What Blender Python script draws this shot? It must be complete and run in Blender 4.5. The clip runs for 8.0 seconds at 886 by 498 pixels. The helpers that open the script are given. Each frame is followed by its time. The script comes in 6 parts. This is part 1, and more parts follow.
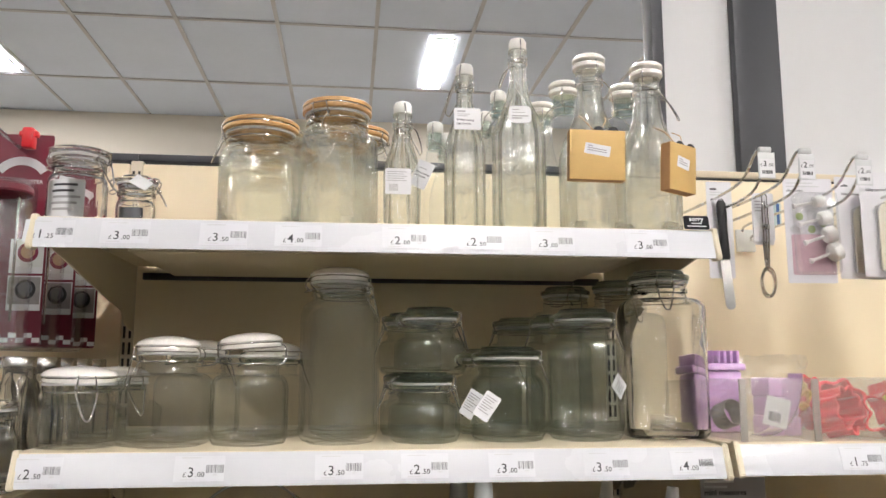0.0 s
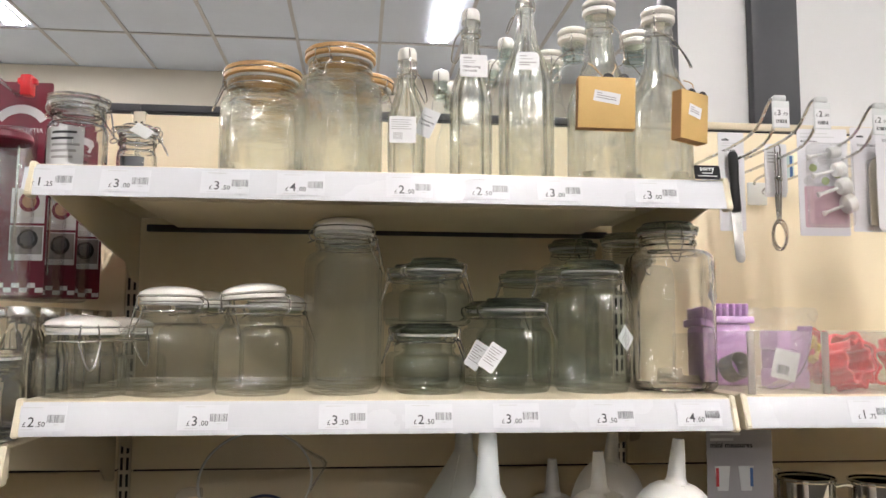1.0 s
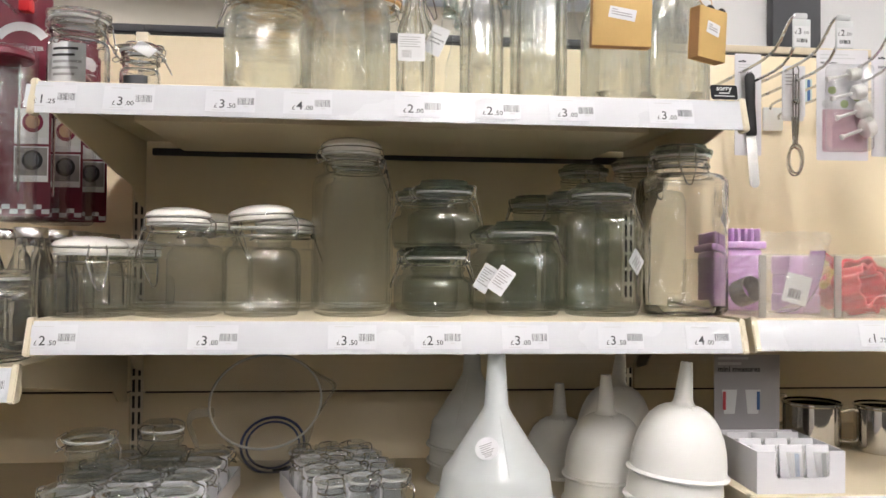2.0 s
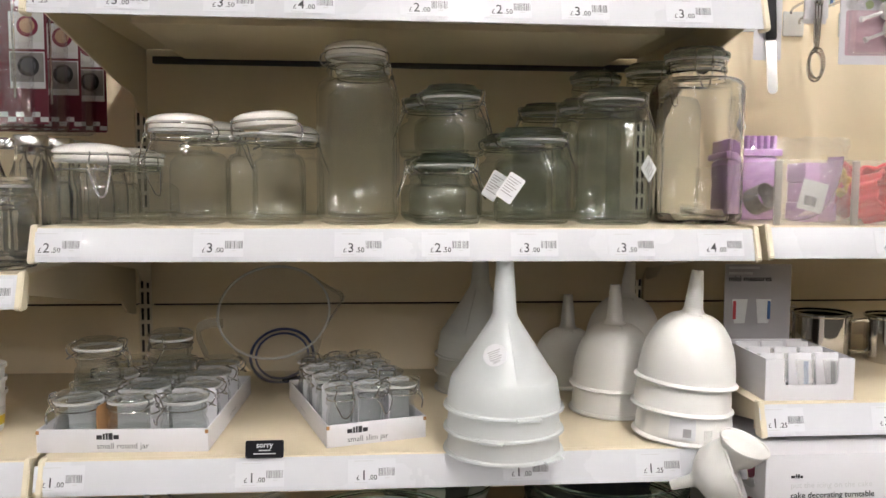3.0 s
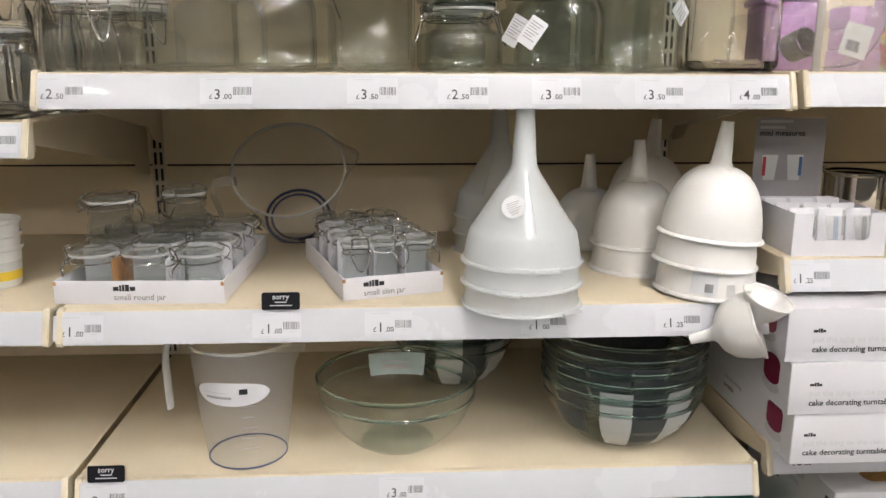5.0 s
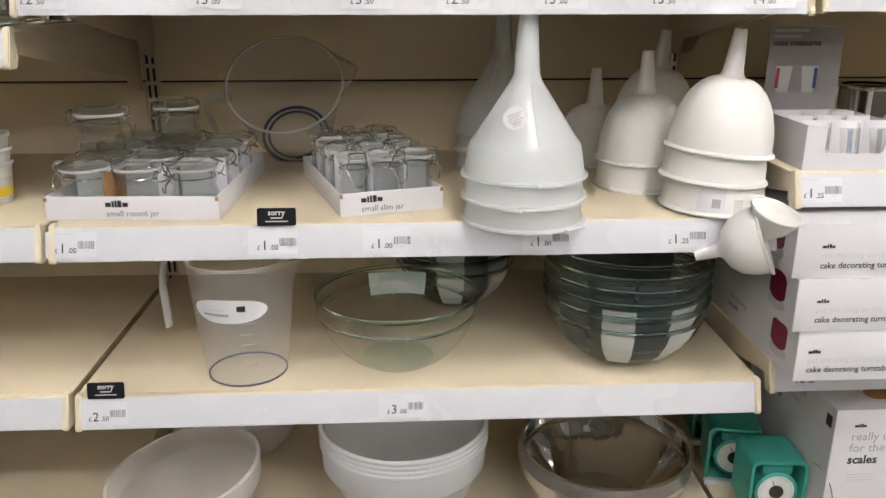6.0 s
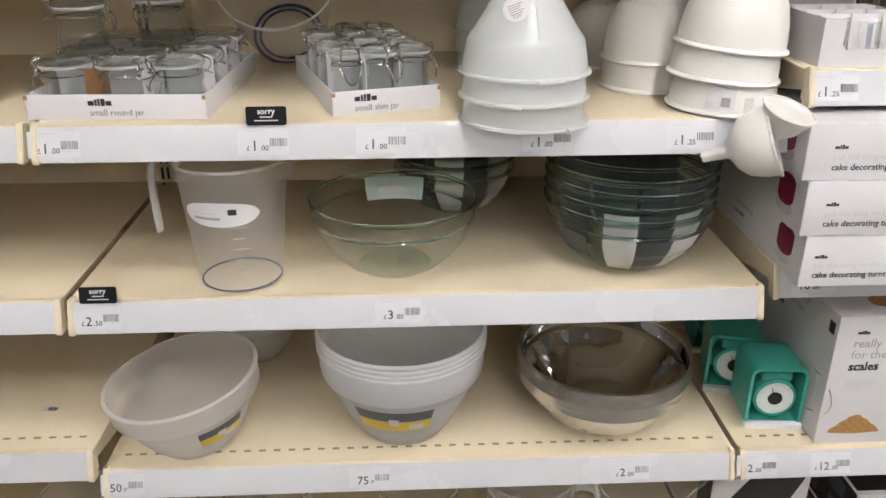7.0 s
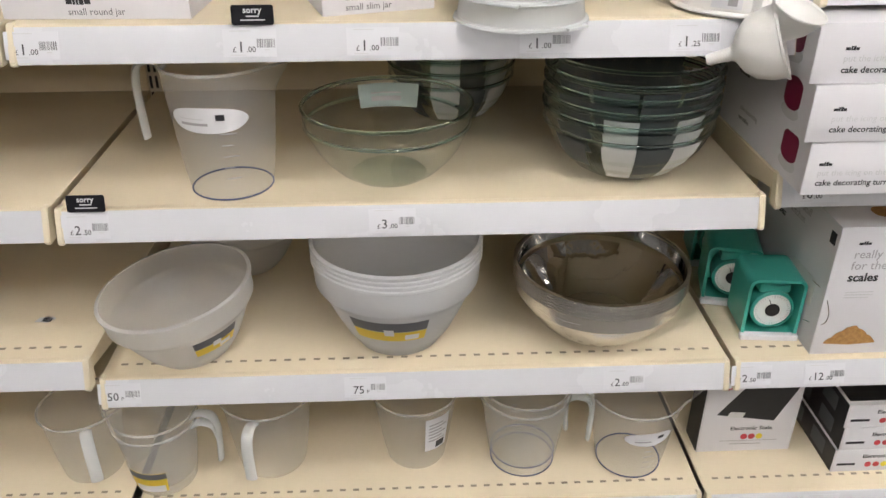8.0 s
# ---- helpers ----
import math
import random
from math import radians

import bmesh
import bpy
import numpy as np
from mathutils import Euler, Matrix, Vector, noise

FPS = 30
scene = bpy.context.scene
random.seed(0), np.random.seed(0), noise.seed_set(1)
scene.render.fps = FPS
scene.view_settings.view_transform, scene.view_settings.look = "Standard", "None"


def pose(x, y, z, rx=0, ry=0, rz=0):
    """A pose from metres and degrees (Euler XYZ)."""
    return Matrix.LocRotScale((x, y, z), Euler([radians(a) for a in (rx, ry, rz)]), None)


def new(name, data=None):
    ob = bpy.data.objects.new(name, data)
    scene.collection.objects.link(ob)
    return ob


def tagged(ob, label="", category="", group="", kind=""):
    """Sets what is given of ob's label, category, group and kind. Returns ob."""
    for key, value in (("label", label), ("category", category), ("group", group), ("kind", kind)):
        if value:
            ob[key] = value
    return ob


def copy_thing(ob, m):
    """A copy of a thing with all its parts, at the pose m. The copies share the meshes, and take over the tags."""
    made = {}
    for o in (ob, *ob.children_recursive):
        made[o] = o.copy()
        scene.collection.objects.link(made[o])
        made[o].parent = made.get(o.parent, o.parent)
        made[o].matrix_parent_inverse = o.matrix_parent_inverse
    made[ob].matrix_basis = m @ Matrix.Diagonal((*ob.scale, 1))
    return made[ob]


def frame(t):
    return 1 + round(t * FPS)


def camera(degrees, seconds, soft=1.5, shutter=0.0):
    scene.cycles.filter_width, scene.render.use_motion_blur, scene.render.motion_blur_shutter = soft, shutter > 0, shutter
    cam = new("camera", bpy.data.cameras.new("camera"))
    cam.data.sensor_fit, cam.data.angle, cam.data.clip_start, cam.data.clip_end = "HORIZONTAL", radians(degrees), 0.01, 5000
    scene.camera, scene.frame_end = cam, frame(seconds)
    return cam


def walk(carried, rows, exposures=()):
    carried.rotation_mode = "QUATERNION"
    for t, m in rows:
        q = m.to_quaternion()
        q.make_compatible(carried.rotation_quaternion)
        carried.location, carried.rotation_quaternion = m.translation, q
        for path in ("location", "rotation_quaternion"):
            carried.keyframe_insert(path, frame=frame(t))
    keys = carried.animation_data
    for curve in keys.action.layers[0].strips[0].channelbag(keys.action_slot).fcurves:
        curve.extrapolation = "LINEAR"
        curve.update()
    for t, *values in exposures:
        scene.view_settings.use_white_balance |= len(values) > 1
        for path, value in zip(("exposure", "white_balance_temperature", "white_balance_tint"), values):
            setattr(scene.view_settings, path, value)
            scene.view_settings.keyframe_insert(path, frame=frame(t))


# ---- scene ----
# ---- camera ----
cam = camera(57.75, 8.0)
PATH = [
    (0, 0.4445, -1.1550, 1.4325, 8.61, -0.04, -6.57),
    (0.5, 0.4488, -1.1483, 1.4290, 7.49, -0.17, -6.28),
    (1, 0.4533, -1.1361, 1.4222, 5.66, -0.26, -5.92),
    (2.5, 0.4511, -1.1129, 1.3930, -1.66, -0.49, -5.18),
    (3, 0.4545, -1.1015, 1.3807, -4.46, -0.34, -4.83),
    (3.5, 0.4578, -1.0964, 1.3698, -7.00, -0.20, -4.36),
    (4, 0.4585, -1.0881, 1.3569, -8.99, -0.19, -3.99),
    (4.5, 0.4588, -1.0809, 1.3441, -10.79, -0.23, -3.67),
    (6, 0.4722, -1.0517, 1.3056, -17.76, 0.02, -2.96),
    (6.5, 0.4776, -1.0390, 1.2905, -20.82, 0.04, -2.79),
    (7, 0.4843, -1.0277, 1.2758, -23.66, 0.08, -2.61),
    (7.5, 0.4894, -1.0206, 1.2609, -26.44, 0.11, -2.59),
    (8, 0.4930, -1.0159, 1.2492, -29.22, 0.07, -2.55),
]
walk(cam, [(t, pose(x, y, z, 90 + pitch, roll, yaw)) for t, x, y, z, pitch, roll, yaw in PATH])

# ---- light ----
scene.view_settings.exposure = 0.0
scene.cycles.transparent_max_bounces = 40
world = bpy.data.worlds.new("shop_air")
scene.world = world
world.use_nodes = True
world.node_tree.nodes["Background"].inputs[0].default_value = (1.0, 0.95, 0.88, 1)
world.node_tree.nodes["Background"].inputs[1].default_value = 0.008
LAMP_POWER = 156.0
LAMP_COLOUR = (1.0, 0.955, 0.925)


# ---- materials ----
def principled(name):
    m = bpy.data.materials.new(name)
    m.use_nodes = True
    return m, m.node_tree, m.node_tree.nodes["Principled BSDF"]


def grime(nt, colour, amount, scale, dark=0.75):
    """Colour varied at two scales by noise in object space."""
    n = nt.nodes
    co = n.new("ShaderNodeTexCoord")
    big, fine = n.new("ShaderNodeTexNoise"), n.new("ShaderNodeTexNoise")
    big.inputs["Scale"].default_value, big.inputs["Detail"].default_value = scale, 5
    fine.inputs["Scale"].default_value, fine.inputs["Detail"].default_value = scale * 14, 3
    for t in (big, fine):
        nt.links.new(co.outputs["Object"], t.inputs["Vector"])
    add = n.new("ShaderNodeMath")
    add.operation = "MULTIPLY_ADD"
    add.inputs[1].default_value = 0.35
    nt.links.new(fine.outputs[0], add.inputs[0])
    nt.links.new(big.outputs[0], add.inputs[2])
    ramp = n.new("ShaderNodeMapRange")
    ramp.inputs["From Min"].default_value, ramp.inputs["From Max"].default_value = 0.4, 0.95
    ramp.inputs["To Min"].default_value, ramp.inputs["To Max"].default_value = 0.0, amount
    nt.links.new(add.outputs[0], ramp.inputs["Value"])
    mix = n.new("ShaderNodeMix")
    mix.data_type = "RGBA"
    mix.inputs["A"].default_value = (*colour, 1)
    mix.inputs["B"].default_value = (*(c * dark for c in colour), 1)
    nt.links.new(ramp.outputs[0], mix.inputs["Factor"])
    return mix.outputs["Result"], fine.outputs[0], big.outputs[0]


def surf(name, colour, rough=0.5, metal=0.0, amount=0.6, scale=6.0, dark=0.75, bump=0.0, coat=0.0, spec=0.5):
    m, nt, b = principled(name)
    col, fine, big = grime(nt, colour, amount, scale, dark)
    nt.links.new(col, b.inputs["Base Color"])
    b.inputs["Metallic"].default_value = metal
    b.inputs["Coat Weight"].default_value = coat
    b.inputs["Specular IOR Level"].default_value = spec
    rr = nt.nodes.new("ShaderNodeMapRange")
    rr.inputs["To Min"].default_value, rr.inputs["To Max"].default_value = max(0.02, rough - 0.08), rough + 0.1
    nt.links.new(big, rr.inputs["Value"])
    nt.links.new(rr.outputs[0], b.inputs["Roughness"])
    if bump:
        bp = nt.nodes.new("ShaderNodeBump")
        bp.inputs["Strength"].default_value, bp.inputs["Distance"].default_value = bump, 0.001
        nt.links.new(fine, bp.inputs["Height"])
        nt.links.new(bp.outputs[0], b.inputs["Normal"])
    return m


def glass(name, tint, wave=0.15, scale=25.0, rough=0.0, clear=0.0, tall=1.0):
    m, nt, b = principled(name)
    b.inputs["Base Color"].default_value = (*tint, 1)
    b.inputs["Transmission Weight"].default_value = 1.0
    b.inputs["Roughness"].default_value = rough
    b.inputs["IOR"].default_value = 1.47
    no = nt.nodes.new("ShaderNodeTexNoise")
    no.inputs["Scale"].default_value, no.inputs["Detail"].default_value = 1.0, 1.0
    co, mp = nt.nodes.new("ShaderNodeTexCoord"), nt.nodes.new("ShaderNodeMapping")
    mp.inputs["Scale"].default_value = (scale, scale, scale / tall)
    nt.links.new(co.outputs["Object"], mp.inputs[0])
    nt.links.new(mp.outputs[0], no.inputs["Vector"])
    bp = nt.nodes.new("ShaderNodeBump")
    bp.inputs["Strength"].default_value, bp.inputs["Distance"].default_value = wave, 0.004
    nt.links.new(no.outputs[0], bp.inputs["Height"])
    nt.links.new(bp.outputs[0], b.inputs["Normal"])
    tr, mx = nt.nodes.new("ShaderNodeBsdfTransparent"), nt.nodes.new("ShaderNodeMixShader")
    tr.inputs["Color"].default_value = (*tint, 1)
    mx.inputs[0].default_value = clear
    if clear:
        nt.links.new(b.outputs[0], mx.inputs[1])
        nt.links.new(tr.outputs[0], mx.inputs[2])
        nt.links.new(mx.outputs[0], nt.nodes["Material Output"].inputs[0])
    return m


def milky(name, colour, solid, rough=0.3, glow=0.35):
    """Cloudy plastic: part of the light goes straight through, part is spread."""
    m, nt, b = principled(name)
    n = nt.nodes
    col, fine, big = grime(nt, colour, 0.4, 9.0, 0.9)
    nt.links.new(col, b.inputs["Base Color"])
    b.inputs["Roughness"].default_value = rough
    tl, tr = n.new("ShaderNodeBsdfTranslucent"), n.new("ShaderNodeBsdfTransparent")
    nt.links.new(col, tl.inputs["Color"])
    tr.inputs["Color"].default_value = (0.985, 0.985, 0.98, 1)
    a, c = n.new("ShaderNodeMixShader"), n.new("ShaderNodeMixShader")
    a.inputs[0].default_value = glow
    nt.links.new(b.outputs[0], a.inputs[1])
    nt.links.new(tl.outputs[0], a.inputs[2])
    c.inputs[0].default_value = solid
    nt.links.new(tr.outputs[0], c.inputs[1])
    nt.links.new(a.outputs[0], c.inputs[2])
    nt.links.new(c.outputs[0], n["Material Output"].inputs[0])
    return m


def film_wrap(name, tint=(0.99, 0.99, 0.99), base=0.03, rough=0.12, wave=0.0, edge=0.6, grain=(28, 28, 28)):
    """Thin clear wrapping: see-through with gloss."""
    m, nt, b = principled(name)
    n = nt.nodes
    tr, gl, mx, fr = n.new("ShaderNodeBsdfTransparent"), n.new("ShaderNodeBsdfGlossy"), n.new("ShaderNodeMixShader"), n.new("ShaderNodeLayerWeight")
    tr.inputs["Color"].default_value = (*tint, 1)
    gl.inputs["Roughness"].default_value = rough
    fr.inputs["Blend"].default_value = 0.5
    pw, sc = n.new("ShaderNodeMath"), n.new("ShaderNodeMath")
    pw.operation, sc.operation = "POWER", "MULTIPLY_ADD"
    pw.inputs[1].default_value = 4.0
    sc.inputs[1].default_value, sc.inputs[2].default_value = edge, base
    nt.links.new(fr.outputs["Facing"], pw.inputs[0])
    nt.links.new(pw.outputs[0], sc.inputs[0])
    if wave:
        no, co, bp = n.new("ShaderNodeTexNoise"), n.new("ShaderNodeTexCoord"), n.new("ShaderNodeBump")
        mp = n.new("ShaderNodeMapping")
        mp.inputs["Scale"].default_value = grain
        no.inputs["Scale"].default_value, no.inputs["Detail"].default_value = 1.0, 1.5
        bp.inputs["Strength"].default_value, bp.inputs["Distance"].default_value = wave, 0.004
        nt.links.new(co.outputs["Object"], mp.inputs[0])
        nt.links.new(mp.outputs[0], no.inputs["Vector"])
        nt.links.new(no.outputs[0], bp.inputs["Height"])
        nt.links.new(bp.outputs[0], gl.inputs["Normal"])
        nt.links.new(bp.outputs[0], fr.inputs["Normal"])
    nt.links.new(sc.outputs[0], mx.inputs[0])
    nt.links.new(tr.outputs[0], mx.inputs[1])
    nt.links.new(gl.outputs[0], mx.inputs[2])
    nt.links.new(mx.outputs[0], n["Material Output"].inputs[0])
    return m


def lamp_glow(name, strength):
    m, nt, b = principled(name)
    e = nt.nodes.new("ShaderNodeEmission")
    e.inputs[0].default_value, e.inputs[1].default_value = (*LAMP_COLOUR, 1), strength
    nt.links.new(e.outputs[0], nt.nodes["Material Output"].inputs[0])
    return m


def brushed_steel(name, rough=0.22, brush=0.0):
    m, nt, b = principled(name)
    b.inputs["Base Color"].default_value = (0.70, 0.685, 0.66, 1)
    b.inputs["Metallic"].default_value = 1.0
    b.inputs["Anisotropic"].default_value, b.inputs["Anisotropic Rotation"].default_value = brush, 0.0
    if brush:
        tg = nt.nodes.new("ShaderNodeTangent")
        tg.direction_type, tg.axis = "RADIAL", "Z"
        nt.links.new(tg.outputs[0], b.inputs["Tangent"])
    co, mp, no = nt.nodes.new("ShaderNodeTexCoord"), nt.nodes.new("ShaderNodeMapping"), nt.nodes.new("ShaderNodeTexNoise")
    mp.inputs["Scale"].default_value = (8, 8, 900)
    no.inputs["Scale"].default_value = 1.0
    nt.links.new(co.outputs["Object"], mp.inputs[0])
    nt.links.new(mp.outputs[0], no.inputs["Vector"])
    rr = nt.nodes.new("ShaderNodeMapRange")
    rr.inputs["To Min"].default_value, rr.inputs["To Max"].default_value = rough * 0.6, rough * 1.5
    nt.links.new(no.outputs[0], rr.inputs["Value"])
    nt.links.new(rr.outputs[0], b.inputs["Roughness"])
    dents, wide = nt.nodes.new("ShaderNodeTexNoise"), nt.nodes.new("ShaderNodeMapping")
    wide.inputs["Scale"].default_value = (48, 48, 4)
    dents.inputs["Scale"].default_value, dents.inputs["Detail"].default_value = 1.0, 2
    nt.links.new(co.outputs["Object"], wide.inputs[0])
    nt.links.new(wide.outputs[0], dents.inputs["Vector"])
    first = nt.nodes.new("ShaderNodeBump")
    first.inputs["Strength"].default_value, first.inputs["Distance"].default_value = 0.35, 0.0022
    nt.links.new(dents.outputs[0], first.inputs["Height"])
    bp = nt.nodes.new("ShaderNodeBump")
    bp.inputs["Strength"].default_value, bp.inputs["Distance"].default_value = 0.02, 0.0003
    nt.links.new(first.outputs[0], bp.inputs["Normal"])
    nt.links.new(no.outputs[0], bp.inputs["Height"])
    nt.links.new(bp.outputs[0], b.inputs["Normal"])
    return m


def wood_grain(name, colour):
    m, nt, b = principled(name)
    co, mp, no = nt.nodes.new("ShaderNodeTexCoord"), nt.nodes.new("ShaderNodeMapping"), nt.nodes.new("ShaderNodeTexNoise")
    mp.inputs["Scale"].default_value = (15, 160, 160)
    no.inputs["Scale"].default_value, no.inputs["Detail"].default_value = 1.0, 6
    nt.links.new(co.outputs["Object"], mp.inputs[0])
    nt.links.new(mp.outputs[0], no.inputs["Vector"])
    mix = nt.nodes.new("ShaderNodeMix")
    mix.data_type = "RGBA"
    mix.inputs["A"].default_value = (*colour, 1)
    mix.inputs["B"].default_value = (*(c * 0.55 for c in colour), 1)
    nt.links.new(no.outputs[0], mix.inputs["Factor"])
    nt.links.new(mix.outputs["Result"], b.inputs["Base Color"])
    b.inputs["Roughness"].default_value = 0.45
    return m


M_SHELF = surf("cream_shelf_enamel", (0.71, 0.615, 0.45), 0.38, amount=0.5, scale=7, dark=0.86, bump=0.04)
M_PANEL = surf("cream_back_panel_enamel", (0.85, 0.735, 0.53), 0.5, amount=0.5, scale=3, dark=0.9, bump=0.05)
M_UPRIGHT = surf("cream_upright_enamel", (0.72, 0.65, 0.52), 0.5, amount=0.5, scale=5, dark=0.88)
M_STRIP = surf("white_ticket_strip", (0.66, 0.665, 0.70), 0.25, amount=0.35, scale=5, dark=0.94, coat=0.3)
M_ENDCAP = surf("ivory_plastic", (0.74, 0.66, 0.50), 0.4, amount=0.4, scale=30)
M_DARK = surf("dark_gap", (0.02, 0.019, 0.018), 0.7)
M_PERF = surf("shadowed_slot", (0.28, 0.24, 0.18), 0.8)
M_TICKET = surf("ticket_paper", (0.655, 0.66, 0.695), 0.45, amount=0.3, scale=20, dark=0.95)
M_PAPER = surf("white_paper", (0.70, 0.70, 0.72), 0.6, amount=0.3, scale=20, dark=0.95)
M_CARDWHITE = surf("white_carton", (0.71, 0.70, 0.73), 0.45, amount=0.4, scale=12, dark=0.92)
# grey carries the shade that the shelf above throws on the header
M_HEADER = surf("shade_toned_card", (0.36, 0.345, 0.355), 0.5, amount=0.4, scale=12, dark=0.9)
M_INK = surf("black_ink", (0.02, 0.02, 0.025), 0.6)
M_PRICEINK = surf("price_ink", (0.05, 0.05, 0.058), 0.6)
M_CODEINK = surf("barcode_ink", (0.20, 0.20, 0.215), 0.6)
M_GREYINK = surf("grey_ink", (0.38, 0.37, 0.38), 0.6)
M_PALEINK = surf("pale_grey_ink", (0.62, 0.62, 0.63), 0.6)
M_BLACKTAG = surf("black_card", (0.008, 0.008, 0.011), 0.6, spec=0.2)
M_KRAFT = surf("kraft_card", (0.62, 0.41, 0.15), 0.65, amount=0.6, scale=25, dark=0.85, bump=0.1)
M_BROWN = surf("brown_card", (0.42, 0.22, 0.09), 0.7, amount=0.6, scale=25)
M_TWINE = surf("twine", (0.50, 0.33, 0.17), 0.9, scale=120)
M_GLASS = glass("clear_glass", (0.992, 0.997, 0.994), 0.38, 26)
M_GLASSGREEN = glass("greenish_glass", (0.976, 0.993, 0.985), 0.38, 26)
M_GLASSDARK = glass("smoky_glass_lid", (0.62, 0.69, 0.68), 0.05, 22, 0.0, 0.35)
M_GLASSTHICK = glass("thick_oven_glass", (0.72, 0.90, 0.86), 0.06, 12)
M_THIN = film_wrap("blown_clear_glass", (0.978, 0.989, 0.982), 0.034, 0.06, 0.4, 0.65, (50, 50, 15))
M_GLASSHALF = glass("clear_bottle_glass", (0.985, 0.998, 0.992), 0.42, 34, 0.0, 0.5, 1.6)
M_GLASSMINI = film_wrap("small_jar_glass", (0.955, 0.965, 0.960), 0.055, 0.05, 0.25, 0.8, (70, 70, 40))
M_GLASSJAR = film_wrap("jar_wall_glass", (0.988, 0.996, 0.991), 0.042, 0.06, 0.62, 0.75, (60, 60, 16))
M_GLASSJARGREY = film_wrap("grey_jar_wall_glass", (0.930, 0.950, 0.943), 0.048, 0.06, 0.6, 0.65, (55, 55, 18))
M_THINLIP = film_wrap("thick_lip_glass", (0.86, 0.90, 0.885), 0.06, 0.03, 0.3, 0.7, (30, 30, 30))
M_THINSMOKE = film_wrap("blown_grey_glass", (0.905, 0.925, 0.918), 0.036, 0.06, 0.4, 0.6, (40, 40, 17))
M_THINOVEN = film_wrap("pressed_oven_glass", (0.960, 0.984, 0.976), 0.045, 0.09, 0.3, 0.75, (14, 14, 14))
M_CERAMIC = surf("white_ceramic", (0.82, 0.79, 0.75), 0.16, amount=0.3, scale=10, dark=0.93, coat=0.4)
M_GASKET = milky("silicone_gasket", (0.78, 0.78, 0.77), 0.75, 0.45)
M_WIRE = surf("steel_wire", (0.55, 0.53, 0.50), 0.24, metal=1.0, amount=0.5, scale=50, dark=0.7)
M_WOODLID = wood_grain("bamboo", (0.62, 0.36, 0.14))
M_POLY = milky("clear_polypropylene", (0.95, 0.955, 0.95), 0.15, 0.5, 0.2)
M_CLOUDY = milky("cloudy_polypropylene", (0.97, 0.975, 0.97), 0.22, 0.2, 0.5)
M_POLYBACK = milky("thin_polypropylene", (0.95, 0.94, 0.91), 0.22, 0.3)
M_POLYFUNNEL = milky("natural_polythene", (0.93, 0.955, 0.965), 0.68, 0.16, 0.45)
M_POLYBOWL = milky("frosted_polythene", (0.97, 0.98, 1.0), 0.58, 0.13, 0.55)
M_WHITEPLASTIC = surf("white_plastic", (0.80, 0.79, 0.765), 0.3, amount=0.3, scale=14, dark=0.94)
M_NAVY = surf("navy_print", (0.05, 0.07, 0.18), 0.4)
M_YELLOW = surf("yellow_label", (0.80, 0.58, 0.05), 0.4, amount=0.3)
M_LABELGREY = surf("dark_grey_label", (0.10, 0.105, 0.12), 0.4, amount=0.4)
M_BAND = surf("pale_grey_band", (0.66, 0.67, 0.66), 0.5, amount=0.3)
M_BANDDARK = surf("slate_band", (0.055, 0.065, 0.068), 0.5, amount=0.3)
M_STEEL = brushed_steel("brushed_stainless_steel", 0.22, 0.7)
M_POLISHED = brushed_steel("polished_stainless_steel", 0.05)
M_TEAL = surf("teal_plastic", (0.055, 0.37, 0.30), 0.32, amount=0.4, scale=10, dark=0.85)
M_DIAL = surf("dial_face", (0.80, 0.82, 0.80), 0.4)
M_BLACKPLASTIC = surf("black_plastic", (0.015, 0.015, 0.017), 0.35)
M_BURGUNDY = surf("burgundy_card", (0.16, 0.008, 0.028), 0.4, amount=0.4, scale=6)
M_RED = surf("red_plastic", (0.70, 0.02, 0.03), 0.3, amount=0.3, scale=20)
M_LILAC = surf("lilac_plastic", (0.62, 0.36, 0.68), 0.3, amount=0.3, scale=20)
M_LEMON = surf("yellow_plastic", (0.85, 0.70, 0.05), 0.35)
M_WRAP = film_wrap("clear_wrap", (0.96, 0.96, 0.96), 0.15, 0.24, 0.8, 0.5, (60, 60, 60))
# milky share paints in the reflection haze over the bins
M_ACRYLIC = milky("hazed_acrylic", (0.86, 0.82, 0.78), 0.12, 0.4, 0.15)
M_CLIPGREY = milky("smoky_clip", (0.50, 0.47, 0.44), 0.6, 0.3, 0.2)
M_PEG = surf("chromed_peg", (0.62, 0.61, 0.59), 0.25, metal=1.0, amount=0.4, scale=40)
M_TILE = surf("ceiling_tile", (0.62, 0.68, 0.79), 0.9, amount=0.6, scale=2.5, dark=0.9, bump=0.4)
M_TBAR = surf("ceiling_bar", (0.50, 0.50, 0.53), 0.6)
M_WALL = surf("painted_wall", (0.70, 0.66, 0.59), 0.8, amount=0.5, scale=0.8, dark=0.9)
# kept dark so the added light blocker bounces little back
M_LIGHTBLOCK = surf("dark_light_block", (0.12, 0.112, 0.10), 0.8, amount=0.5, scale=0.8, dark=0.8)
M_PARTITION = surf("white_partition", (0.72, 0.72, 0.73), 0.6, amount=0.4, scale=1.5, dark=0.95)
M_POST = surf("charcoal_post", (0.045, 0.047, 0.055), 0.45)
M_FLOOR = surf("vinyl_floor", (0.20, 0.185, 0.16), 0.3, amount=0.7, scale=1.5)
M_SUGAR = surf("printed_brown_sugar", (0.50, 0.27, 0.09), 0.8, amount=0.9, scale=150, dark=0.5)
M_PHOTO = surf("printed_photo_grey", (0.32, 0.30, 0.29), 0.4, amount=0.8, scale=30, dark=0.4)
M_PHOTOTAN = surf("printed_photo_tan", (0.55, 0.36, 0.22), 0.4, amount=0.6, scale=60)
M_BERRY = surf("printed_berry", (0.22, 0.01, 0.05), 0.4)
